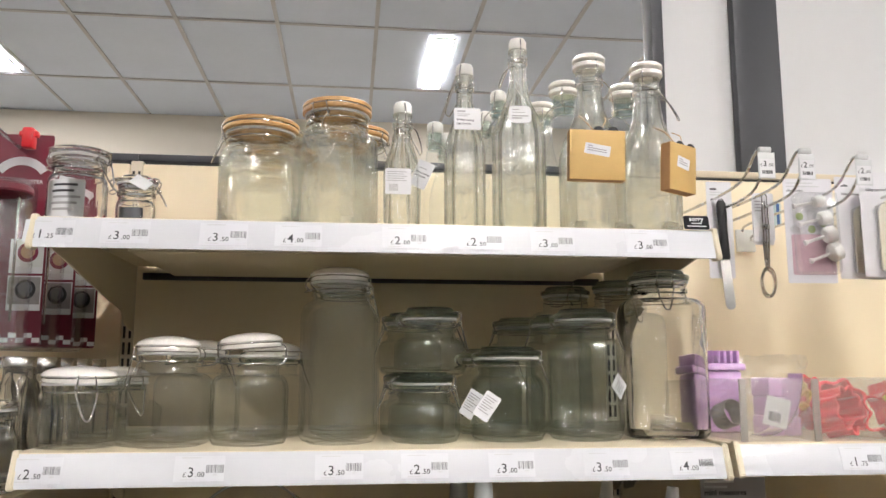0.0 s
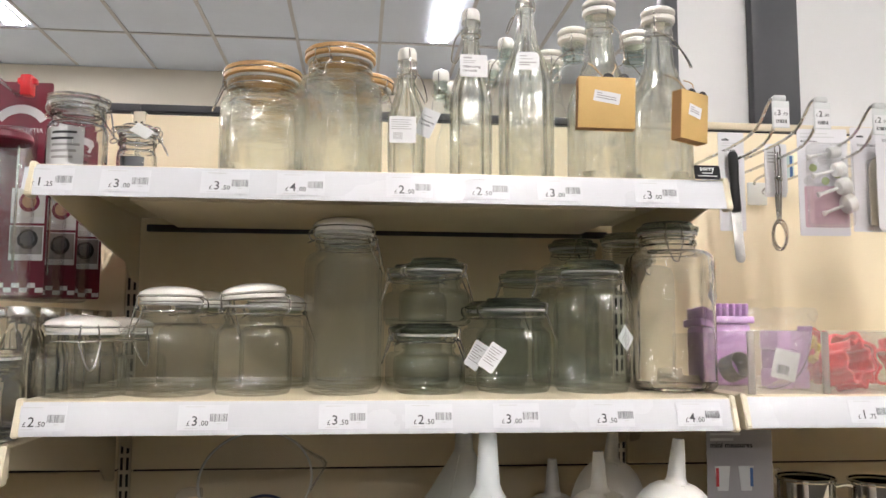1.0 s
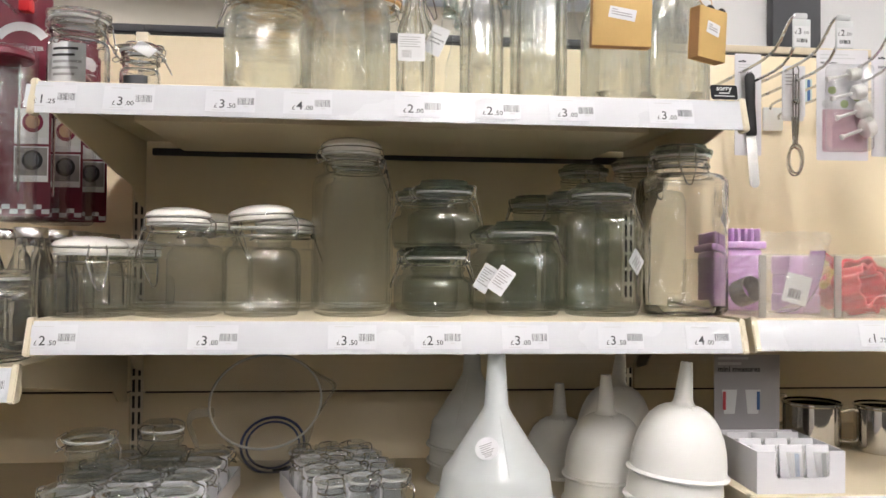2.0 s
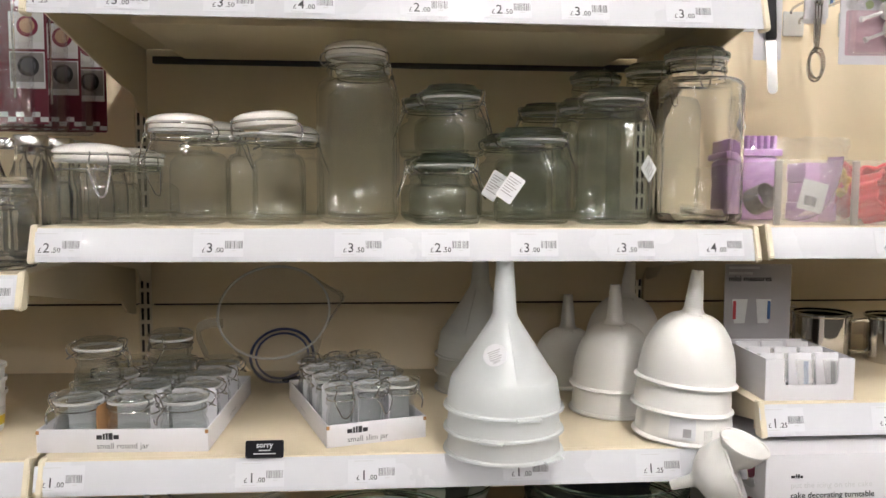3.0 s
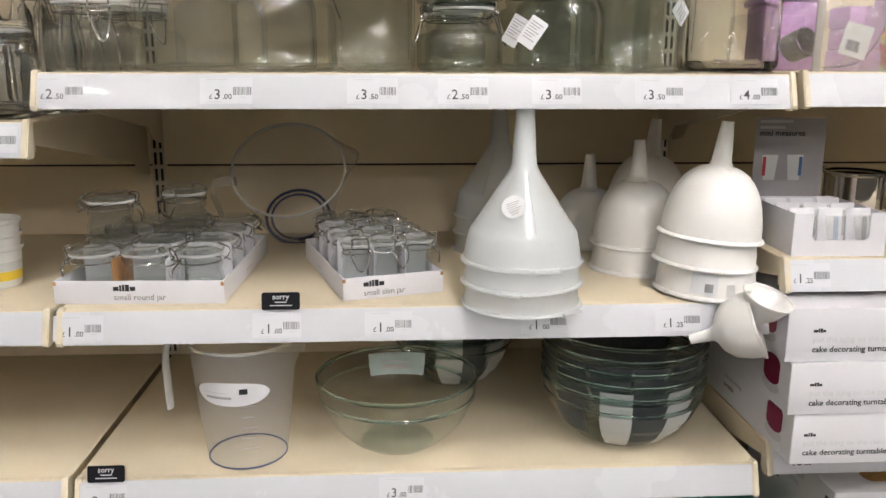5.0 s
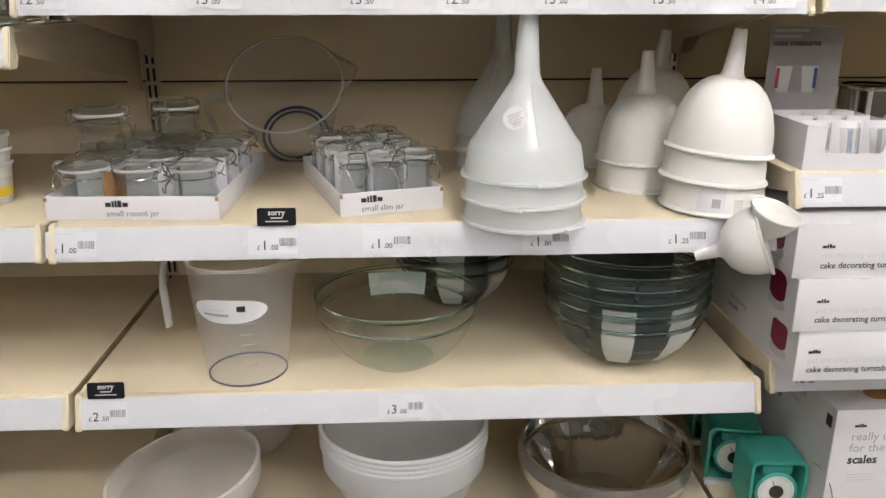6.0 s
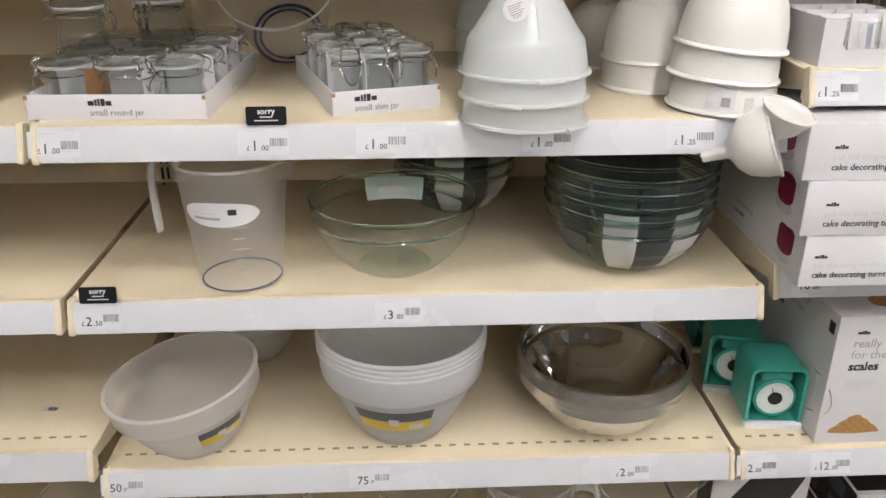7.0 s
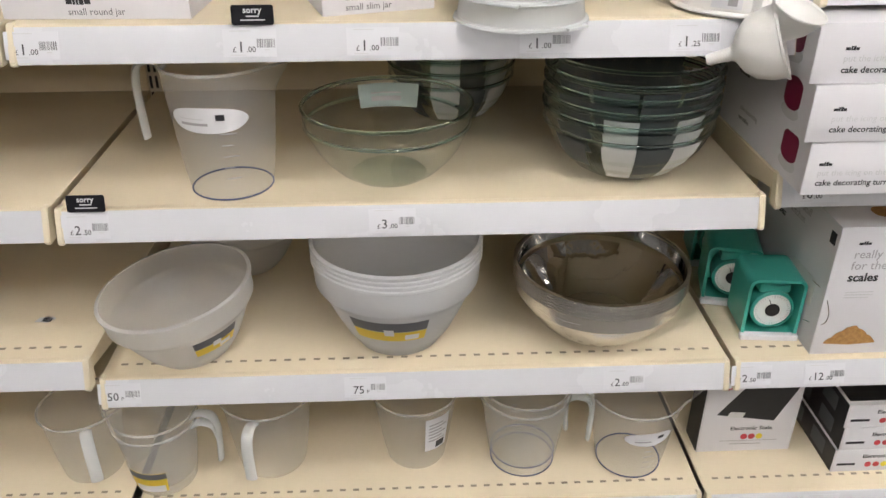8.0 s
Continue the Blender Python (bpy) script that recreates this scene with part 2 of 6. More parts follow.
M_PINK = surf("printed_pink", (0.62, 0.42, 0.48), 0.4, amount=0.7, scale=90)
M_LEAF = surf("printed_leaf", (0.35, 0.45, 0.16), 0.5, amount=0.7, scale=60)
M_CREAMPLASTIC = surf("cream_plastic", (0.80, 0.74, 0.60), 0.3)
M_BLUE = surf("blue_print", (0.06, 0.14, 0.34), 0.4)
M_REDINK = surf("red_print", (0.55, 0.05, 0.06), 0.4)
M_TEALTAG = surf("teal_label", (0.52, 0.64, 0.62), 0.45, amount=0.5, scale=40)
M_LAMP = lamp_glow("lamp_diffuser", LAMP_POWER)


# ---- mesh tools ----
def thing(name, label, category, group="", m=None, kind=""):
    ob = new(name)
    ob.empty_display_size = 0.02
    tagged(ob, label, category, group, kind)
    if m is not None:
        ob.matrix_basis = m
    return ob


def mesh_of(bm, name, smooth=True):
    bmesh.ops.recalc_face_normals(bm, faces=bm.faces)
    me = bpy.data.meshes.new(name)
    bm.to_mesh(me)
    bm.free()
    if smooth:
        me.polygons.foreach_set("use_smooth", [True] * len(me.polygons))
        me.set_sharp_from_angle(angle=radians(38))
    return me


def part(name, bm, material, parent, label="", m=None, smooth=True):
    me = bm if isinstance(bm, bpy.types.Mesh) else mesh_of(bm, name, smooth)
    me.materials.clear()
    me.materials.append(material)
    ob = new(name, me)
    if parent is not None:
        ob.parent = parent
    if m is not None:
        ob.matrix_basis = m
    if label:
        ob["label"] = label
    return ob


def box(bm, size, at=(0, 0, 0), bevel=0.0, m=None, segments=2):
    mt = Matrix.Translation(at) @ Matrix.Diagonal((*size, 1))
    if m is not None:
        mt = m @ mt
    g = bmesh.ops.create_cube(bm, size=1.0, matrix=mt)
    if bevel:
        es = list({e for v in g["verts"] for e in v.link_edges})
        bmesh.ops.bevel(bm, geom=es, offset=bevel, segments=segments, affect="EDGES", profile=0.5)
    return bm


def boxed(size, at=(0, 0, 0), bevel=0.0, m=None):
    return box(bmesh.new(), size, at, bevel, m)


def squircle(a, q):
    p = 2 + 5 * q
    return (abs(math.cos(a)) ** p + abs(math.sin(a)) ** p) ** (-1 / p)


def lathe(profile, n=48, bm=None, ripple=(0, 0.0), m=None):
    """Turns (radius, height[, squareness[, ripple share]]) round the z axis; a radius of 0 closes the end."""
    bm = bm or bmesh.new()
    rings = []
    for row in profile:
        r, z = row[0], row[1]
        q = row[2] if len(row) > 2 else 0.0
        w = row[3] if len(row) > 3 else 0.0
        if r <= 1e-6:
            rings.append([bm.verts.new((0, 0, z))])
            continue
        ring = []
        for i in range(n):
            a = 2 * math.pi * i / n
            rr = r * squircle(a, q) + w * ripple[1] * math.cos(ripple[0] * a)
            ring.append(bm.verts.new((rr * math.cos(a), rr * math.sin(a), z)))
        rings.append(ring)
    for a, b in zip(rings, rings[1:]):
        for i in range(n):
            j = (i + 1) % n
            if len(a) == 1 and len(b) == 1:
                break
            if len(a) == 1:
                bm.faces.new((a[0], b[i], b[j]))
            elif len(b) == 1:
                bm.faces.new((a[i], a[j], b[0]))
            else:
                bm.faces.new((a[i], a[j], b[j], b[i]))
    if m is not None:
        bm.transform(m)
    return bm


def tube(pts, r, n=6, closed=False, bm=None):
    """A round wire along points, with mitred bends."""
    bm = bm or bmesh.new()
    pts = [Vector(p) for p in pts]
    k = len(pts)
    rings = []
    up = Vector((0.31, 0.27, 0.91)).normalized()
    for i, p in enumerate(pts):
        a = pts[i - 1] if (i or closed) else p
        b = pts[(i + 1) % k] if (i < k - 1 or closed) else p
        d = (b - a)
        d = d.normalized() if d.length > 1e-9 else Vector((0, 0, 1))
        s = d.cross(up)
        s = s.normalized() if s.length > 1e-4 else d.orthogonal().normalized()
        t = s.cross(d)
        rings.append([bm.verts.new(p + r * (math.cos(2 * math.pi * j / n) * s + math.sin(2 * math.pi * j / n) * t)) for j in range(n)])
    for i in range(k if closed else k - 1):
        a, b = rings[i], rings[(i + 1) % k]
        for j in range(n):
            bm.faces.new((a[j], a[(j + 1) % n], b[(j + 1) % n], b[j]))
    if not closed:
        bm.faces.new(rings[0])
        bm.faces.new(rings[-1])
    return bm


def ring_points(r, z, n=28, a0=0.0, a1=2 * math.pi):
    full = abs(a1 - a0 - 2 * math.pi) < 1e-6
    return [(r * math.cos(a0 + (a1 - a0) * i / (n if full else n - 1)), r * math.sin(a0 + (a1 - a0) * i / (n if full else n - 1)), z) for i in range(n)]


def bend(pts, steps=4):
    """Rounds a polyline by Catmull-Rom interpolation."""
    p = [Vector(pts[0])] + [Vector(q) for q in pts] + [Vector(pts[-1])]
    out = []
    for i in range(1, len(p) - 2):
        for s in range(steps):
            u = s / steps
            out.append(0.5 * (2 * p[i] + (p[i + 1] - p[i - 1]) * u + (2 * p[i - 1] - 5 * p[i] + 4 * p[i + 1] - p[i + 2]) * u * u
                              + (3 * p[i] - p[i - 1] - 3 * p[i + 1] + p[i + 2]) * u ** 3))
    out.append(p[-2])
    return out


def curved_label(radius, a0, a1, z0, z1, n=14, rise=0.0008, round_ends=0.0):
    """A thin label wrapped on a wall of radius(z)."""
    bm = bmesh.new()
    rows = []
    for i in range(n + 1):
        u = i / n
        a = a0 + (a1 - a0) * u
        squeeze = 1.0
        if round_ends:
            squeeze = max(0.02, 1 - (abs(2 * u - 1)) ** 2.4) ** 0.5
        mid, half = (z0 + z1) / 2, (z1 - z0) / 2 * squeeze
        col = []
        for s in (-1, -0.33, 0.33, 1):
            z = mid + half * s
            for_r = radius(z) + rise
            col.append(bm.verts.new((for_r * math.cos(a), for_r * math.sin(a), z)))
        rows.append(col)
    for a, b in zip(rows, rows[1:]):
        for j in range(3):
            bm.faces.new((a[j], b[j], b[j + 1], a[j + 1]))
    return bm


def plate(outline, thick, m=None):
    """A flat sheet from a 2D outline in xy, thick along z."""
    bm = bmesh.new()
    low = [bm.verts.new((x, y, -thick / 2)) for x, y in outline]
    top = [bm.verts.new((x, y, thick / 2)) for x, y in outline]
    bm.faces.new(low[::-1])
    bm.faces.new(top)
    k = len(outline)
    for i in range(k):
        bm.faces.new((low[i], low[(i + 1) % k], top[(i + 1) % k], top[i]))
    if m is not None:
        bm.transform(m)
    return bm


def rounded(w, h, r, n=5):
    pts = []
    for cx, cy, a in ((w / 2 - r, h / 2 - r, 0), (-w / 2 + r, h / 2 - r, 90), (-w / 2 + r, -h / 2 + r, 180), (w / 2 - r, -h / 2 + r, 270)):
        pts += [(cx + r * math.cos(radians(a + 90 * i / n)), cy + r * math.sin(radians(a + 90 * i / n))) for i in range(n + 1)]
    return pts


def lettering(body, size, align="LEFT", bold=0.0):
    """Words as a mesh in the xy plane."""
    cu = bpy.data.curves.new("words", "FONT")
    cu.body, cu.size, cu.align_x, cu.offset, cu.resolution_u = body, size, align, bold, 2
    ob = bpy.data.objects.new("words", cu)
    me = bpy.data.meshes.new_from_object(ob)
    bpy.data.objects.remove(ob)
    bpy.data.curves.remove(cu)
    return me


def join_meshes(items):
    bm = bmesh.new()
    for me, m in items:
        me.transform(m)
        bm.from_mesh(me)
        bpy.data.meshes.remove(me)
    return bm


def bars(rows, thick=0.0003):
    """Plain bars that stand for small print: (x, y, width, height)."""
    bm = bmesh.new()
    for x, y, w, h in rows:
        box(bm, (w, h, thick), (x + w / 2, y, 0))
    return bm


def barcode(w, h, seed=0):
    rnd = random.Random(seed)
    bm, x = bmesh.new(), 0.0
    while x < w:
        b = rnd.choice((0.0004, 0.0006, 0.0011))
        box(bm, (b, h, 0.0003), (x, 0, 0))
        x += b + rnd.choice((0.0005, 0.0007, 0.001))
    return bm


def turn(x=0, y=0, z=0, rx=0, ry=0, rz=0):
    return pose(x, y, z, rx, ry, rz)


# ---- the room ----
CEIL, BACK = 3.55, 0.522
Z_A, Z_B, Z_C, Z_D, Z_E, Z_F = 1.645, 1.324, 1.008, 0.756, 0.462, 0.170


def setting(name, bm, material, label, category):
    ob = part(name, bm, material, None)
    return tagged(ob, label, category, kind="structure")


setting("floor", boxed((14, 21.2, 0.1), (0.5, -4.5, -0.05)), M_FLOOR, "worn beige vinyl shop floor", "floor")
setting("wall_north", boxed((14, 0.15, CEIL), (0.5, 5.62, CEIL / 2)), M_WALL, "plain beige painted far shop wall", "wall")
setting("wall_south", boxed((14, 0.15, CEIL), (0.5, -14.6, CEIL / 2)), M_WALL, "plain beige painted shop wall", "wall")
# unseen blocker, added to hold back low light and bounce from the aisle
setting("light_block_wall", boxed((12.5, 0.12, 1.7), (0.5, -2.75, 0.85), 0.01), M_LIGHTBLOCK, "added unseen low wall that blocks light across the aisle", "wall")
setting("wall_west", boxed((0.15, 20.07, CEIL), (-6.4, -4.49, CEIL / 2)), M_WALL, "plain beige painted shop wall", "wall")
setting("wall_east", boxed((0.15, 20.07, CEIL), (7.4, -4.49, CEIL / 2)), M_WALL, "plain beige painted shop wall", "wall")

# ceiling: tiles laid in a grid of bars, with openings for the lamps
LAMP_X, LAMP_Y = (-4.95, -1.98, 1.01, 4.0), (4.16, 1.9, -1.55, -3.0, -5.3, -7.6)
TX, TY = 0.609, 1.10
ceil = bmesh.new()
for i in range(-11, 12):
    for j in range(-15, 5):
        cx, cy = 0.27 + TX * i, 4.166 + TY * (j - 3)
        if cy < -14.4 or cy > 5.6 or abs(cx - 0.5) > 6.8:
            continue
        box(ceil, (TX - 0.024, TY - 0.024, 0.02), (cx, cy, CEIL + 0.012 + 0.002 * ((i * 7 + j * 3) % 3)))
setting("ceiling", ceil, M_TILE, "suspended ceiling of grey mineral tiles in a bar grid", "ceiling")
grid = bmesh.new()
for i in range(-12, 12):
    box(grid, (0.024, 20.0, 0.012), (0.27 + TX * (i + 0.5), -4.5, CEIL + 0.001))
for j in range(-14, 5):
    box(grid, (13.8, 0.024, 0.011), (0.5, 4.166 + TY * (j - 2.5), CEIL))
setting("ceiling_grid", grid, M_TBAR, "grey metal grid bars of the suspended ceiling", "ceiling")
setting("ceiling_slab", boxed((14, 21, 0.1), (0.5, -4.5, CEIL + 0.2)), M_WALL, "plain slab above the suspended ceiling", "ceiling")


def ceiling_lamp(x, y):
    t = thing("ceiling_light", "white recessed strip light glowing in the ceiling grid", "ceiling light", "ceiling strip lights", turn(x, y, CEIL - 0.012))
    fr = bmesh.new()
    for s in (-1, 1):
        box(fr, (0.014, 0.92, 0.016), (s * 0.069, 0, 0), 0.002)
        box(fr, (0.124, 0.014, 0.016), (0, s * 0.453, 0), 0.002)
    part("frame", fr, M_PARTITION, t)
    part("diffuser", boxed((0.125, 0.89, 0.008), (0, 0, -0.002), 0.002), M_LAMP, t, "glowing white diffuser")


for ly in LAMP_Y[:2]:
    for lx in LAMP_X:
        ceiling_lamp(lx, ly)
for ly in LAMP_Y[2:]:
    for lx in (LAMP_X[2:] if ly > -2 else LAMP_X[1:]):
        ceiling_lamp(lx, ly)

# tall partition behind the next bay
setting("wall_partition", boxed((3.0, 0.05, 2.5), (2.69, 0.66, 1.90)), M_PARTITION, "tall white partition panel behind the shelving", "wall")
setting("partition_edge", boxed((0.03, 0.06, 2.5), (1.174, 0.655, 1.90), 0.004), M_POST, "dark metal edge trim of the partition", "trim")
setting("partition_post", boxed((0.115, 0.03, 2.5), (1.415, 0.617, 1.90), 0.004), M_POST, "charcoal upright post on the partition", "post")


# ---- shelving ----
def back_panels(x0, tops):
    for z0, z1 in tops:
        b = thing("back_panel", "cream enamelled metal back panel of the shelving", "back panel", "back panels", turn(x0 + 0.5, BACK + 0.012, 0), kind="structure")
        part("sheet", boxed((0.974, 0.022, z1 - z0 - 0.004), (0, 0, (z0 + z1) / 2), 0.002), M_PANEL, b)
        # shadow of the gap above the sheet, put in as a near-black strip
        part("shadow_strip", boxed((0.966, 0.03, 0.004), (0, 0.006, z1 + 0.0005)), M_DARK, b, "dark shadow gap")


for bay in (-2, -1, 0, 1, 2):
    back_panels(bay, ((0.05, 0.43), (0.43, 1.143), (1.143, 1.857)))
    cap = bmesh.new()
    box(cap, (1.0, 0.035, 0.016), (bay + 0.5, BACK + 0.03, 1.872), 0.002)
    if bay < 1:
        setting("top_rail", cap, M_POST, "black top rail of the shelving", "rail")
    else:
        setting("top_rail", cap, M_SHELF, "cream top rail of the shelving", "rail")

for xu in (-1.0, 0.0, 1.0, 2.0):
    u = thing("upright", "cream slotted steel upright between two shelving bays", "upright", "shelving uprights", turn(xu, BACK, 0), kind="structure")
    part("post", boxed((0.024, 0.03, 1.862), (0, 0.019, 0.931), 0.002), M_UPRIGHT, u)
    sl = bmesh.new()
    z = 0.1
    while z < 1.83:
        for s in (-0.0055, 0.0055):
            box(sl, (0.0045, 0.003, 0.024), (s, 0.0038, z))
        z += 0.032
    tagged(part("slots", sl, M_DARK, u, "dark bracket slots"), kind="stuff")

TILT_STRIP = math.degrees(math.atan2(0.0121, 0.0404))


def shelf(x0, x1, ztop, left_cap=True, right_cap=True, bracket=True, perf=True, thick=0.03):
    w, cx = x1 - x0, (x0 + x1) / 2
    s = thing("shelf", "cream enamelled steel shelf with a white ticket strip", "shelf", "gondola shelves", turn(cx, 0, ztop))
    bm = boxed((w - 0.004, 0.510, 0.004), (0, 0.2625, -0.002), 0.001)
    box(bm, (w - 0.006, 0.004, 0.04), (0, 0.010, -0.021), 0.001)
    part("shelf_tray", bm, M_SHELF, s)
    u = boxed((w - 0.13, 0.10, 0.016), (0, 0.07, -0.0135), 0.002)
    box(u, (w - 0.20, 0.33, 0.024), (0, 0.29, -0.018), 0.002)
    part("underside_pan", u, M_SHELF, s)
    # dark strip paints the shadow line where shelf meets back panel
    part("rear_shade_strip", boxed((w - 0.06, 0.012, 0.014), (0, 0.505, -0.026), 0.002), M_POST, s, "dark strip standing in for shadow at the back")
    part("front_lip", boxed((w - 0.006, 0.012, 0.012), (0, 0.005, -0.006), 0.003), M_SHELF, s, "rounded cream front edge")
    st = plate([(-0.0008, -0.0022), (-0.0024, -0.0016), (-0.0145, -0.042), (-0.0145, -0.0455), (-0.010, -0.0455), (0.003, -0.0022)], w - 0.022,
               Matrix(((0, 0, 1, 0), (1, 0, 0, 0), (0, 1, 0, 0), (0, 0, 0, 1))))
    part("ticket_strip", st, M_STRIP, s, "white plastic ticket strip")
    for side, on in ((-1, left_cap), (1, right_cap)):
        if on:
            c = plate([(0.010, 0.003), (-0.003, 0.003), (-0.0185, -0.043), (-0.0165, -0.048), (0.004, -0.048)], 0.009,
                      Matrix.Translation((side * (w / 2 - 0.0065), 0, 0)) @ Matrix(((0, 0, 1, 0), (1, 0, 0, 0), (0, 1, 0, 0), (0, 0, 0, 1))))
            bmesh.ops.bevel(c, geom=list(c.edges), offset=0.0015, segments=2, affect="EDGES")
            part("end_cap", c, M_ENDCAP, s, "ivory plastic end cap")
    if bracket:
        for side in (-1, 1):
            prof = [(0.012, -0.004), (0.012, -0.03), (0.10, -0.045), (0.33, -0.085), (0.43, -0.10), (0.46, -0.125), (0.505, -0.135), (0.518, -0.135), (0.518, -0.004)]
            br = plate(prof, 0.003, Matrix.Translation((side * (w / 2 - 0.012), 0, 0)) @ Matrix(((0, 0, 1, 0), (1, 0, 0, 0), (0, 1, 0, 0), (0, 0, 0, 1))))
            part("bracket", br, M_SHELF, s)
    if perf:
        pf = bmesh.new()
        x = -w / 2 + 0.03
        while x < w / 2 - 0.02:
            box(pf, (0.0105, 0.0045, 0.0012), (x, 0.036, 0.0))
            x += 0.0235
        tagged(part("perforation_row", pf, M_PERF, s, "row of small dark slots"), kind="stuff")
    return s


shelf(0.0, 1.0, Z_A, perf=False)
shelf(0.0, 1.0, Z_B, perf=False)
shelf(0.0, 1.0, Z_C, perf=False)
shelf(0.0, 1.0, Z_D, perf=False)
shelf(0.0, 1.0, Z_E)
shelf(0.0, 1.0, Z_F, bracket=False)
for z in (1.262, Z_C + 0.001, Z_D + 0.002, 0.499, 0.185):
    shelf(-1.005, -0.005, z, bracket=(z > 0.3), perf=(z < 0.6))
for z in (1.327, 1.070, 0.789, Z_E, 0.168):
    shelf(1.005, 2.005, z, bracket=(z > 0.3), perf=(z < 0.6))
setting("plinth", boxed((4.0, 0.02, 0.115), (0.5, 0.03, 0.058), 0.002), M_SHELF, "cream plinth below the bottom shelves", "plinth")


def ticket(x, ztop, pounds, pence, seed):
    """x is the middle of the barcode; pence like '.25', or 'p' for prices below a pound."""
    t = thing("price_ticket", "white paper price ticket with black figures and barcode", "price ticket", "shelf price tickets",
              turn(x, -0.0084, ztop - 0.0218, 90 - TILT_STRIP) @ turn(0, 0, 0.0012))
    part("paper", boxed((0.066, 0.034, 0.0003), (-0.016, -0.001, 0.0)), M_TICKET, t)
    up = 0.0004
    wb = 0.0098 * len(pounds)
    big = lettering(pounds, 0.0185, bold=0.0001)
    x0 = -0.0315 - 0.004 * (len(pounds) - 1)
    pieces = [(big, turn(x0, -0.012, up))]
    if pence == "p":
        pieces.append((lettering("P", 0.009), turn(x0 + wb + 0.002, -0.012, up)))
    else:
        pieces.append((lettering("£", 0.0095), turn(x0 - 0.0062, -0.012, up)))
        pieces.append((lettering(pence, 0.0098, bold=0.0001), turn(x0 + wb + 0.0012, -0.012, up)))
    part("price_print", join_meshes(pieces), M_PRICEINK, t, "black price figures", smooth=False)
    tagged(part("barcode", barcode(0.022, 0.0105, seed), M_CODEINK, t, "", turn(-0.0065, -0.0015, up), smooth=False), kind="stuff")
    tagged(part("small_print", bars([(-0.04, 0.0135, 0.026, 0.0012), (0.002, -0.0095, 0.006, 0.0012), (-0.04, -0.0155, 0.018, 0.001)]), M_PALEINK, t, "", turn(0, 0, up), smooth=False), kind="stuff")


SEED = 0
for z, row in ((Z_A, ((0.046, "1", ".25"), (0.147, "3", ".00"), (0.281, "3", ".50"), (0.385, "4", ".00"), (0.537, "2", ".00"), (0.648, "2", ".50"), (0.755, "3", ".00"), (0.900, "3", ".00"))),
               (Z_B, ((0.052, "2", ".50"), (0.262, "3", ".00"), (0.449, "3", ".50"), (0.567, "2", ".50"), (0.690, "3", ".00"), (0.827, "3", ".50"), (0.956, "4", ".00"))),
               (Z_C, ((0.047, "1", ".00"), (0.313, "1", ".00"), (0.466, "1", ".00"), (0.683, "1", ".00"), (0.874, "1", ".25"))),
               (Z_D, ((0.058, "2", ".50"), (0.482, "3", ".00"))),
               (Z_E, ((0.047, "50", "p"), (0.430, "75", "p"), (0.843, "2", ".00"))),
               (1.327, ((1.218, "1", ".75"),)), (1.070, ((1.056, "1", ".25"), (1.225, "3", ".00"))),
               (0.789, ((1.083, "6", ".00"),)), (0.4621, ((1.050, "2", ".50"), (1.170, "12", ".00"))), (0.168, ((1.05, "9", ".00"), (1.232, "12", ".00"))),
               (1.262, ((-0.037, "2", ".50"),))):
    for x, a, b in row:
        SEED += 1
        ticket(x, z, a, b, SEED)


def sorry_tag(x, ztop, w=0.052, h=0.024):
    t = thing("sorry_tag", "black sold-out card clipped to the shelf edge", "shelf card", "sold-out cards", turn(x, -0.004, ztop + 0.0105, 78))
    part("card", plate(rounded(w, h, 0.003), 0.0008), M_BLACKTAG, t)
    part("word", lettering("sorry", 0.0105, "CENTER", 0.0002), M_PAPER, t, "white lettering", turn(0, 0.0025, 0.0007), smooth=False)
    part("small_print", bars([(-0.008, -0.0015, 0.016, 0.0016), (-0.015, -0.006, 0.03, 0.0014)]), M_PALEINK, t, "", turn(0, 0, 0.0006), smooth=False)


sorry_tag(0.303, Z_C)
sorry_tag(0.047, Z_D)
sorry_tag(0.965, Z_A, 0.04, 0.022)


# ---- glass jars and bottles ----
def ease(r0, z0, r1, z1, q0=0.0, q1=0.0, n=6):
    """A soft S-curve of profile rows from one radius and height to another."""
    out = []
    for i in range(1, n + 1):
        u = i / n
        s = 0.5 - 0.5 * math.cos(math.pi * u)
        out.append((r0 + (r1 - r0) * s, z0 + (z1 - z0) * u, q0 + (q1 - q0) * s))
    return out


def jar_body(r, hb, q, neck, thin=False):
    sh = min(0.021, hb * 0.19)
    zt = hb - 0.026
    out = [(0, 0.002), (r * 0.6, 0.002), (r * 0.82, 0.0), (r * 0.93, 0.003, q * 0.7), (r, 0.012, q), (r, (zt - sh) * 0.6, q), (r, zt - sh, q)]
    out += [(neck + (r - neck) * math.cos(a) ** 0.8, zt - sh + sh * math.sin(a), q * math.cos(a)) for a in (0.3, 0.6, 0.9, 1.15, 1.35, 1.5)]
    out += [(neck, hb - 0.019), (neck + 0.003, hb - 0.017), (neck + 0.003, hb - 0.013), (neck, hb - 0.011), (neck, hb - 0.006), (neck + 0.002, hb - 0.004), (neck + 0.002, hb)]
    if thin:
        return lathe(out, 44)
    w = 0.0032
    inn = [(neck - w, hb), (neck - w, hb - 0.02)]
    inn += [(neck - w + (r - neck) * math.cos(a) ** 0.8, zt - sh - 0.002 + sh * math.sin(a), q * math.cos(a)) for a in (1.5, 1.35, 1.15, 0.9, 0.6, 0.3)]
    inn += [(r - w, (zt - sh) * 0.5, q), (r - w, 0.018, q), (r * 0.86, 0.0085, q * 0.5), (r * 0.5, 0.0065), (0, 0.007)]
    return lathe(out + inn, 56)


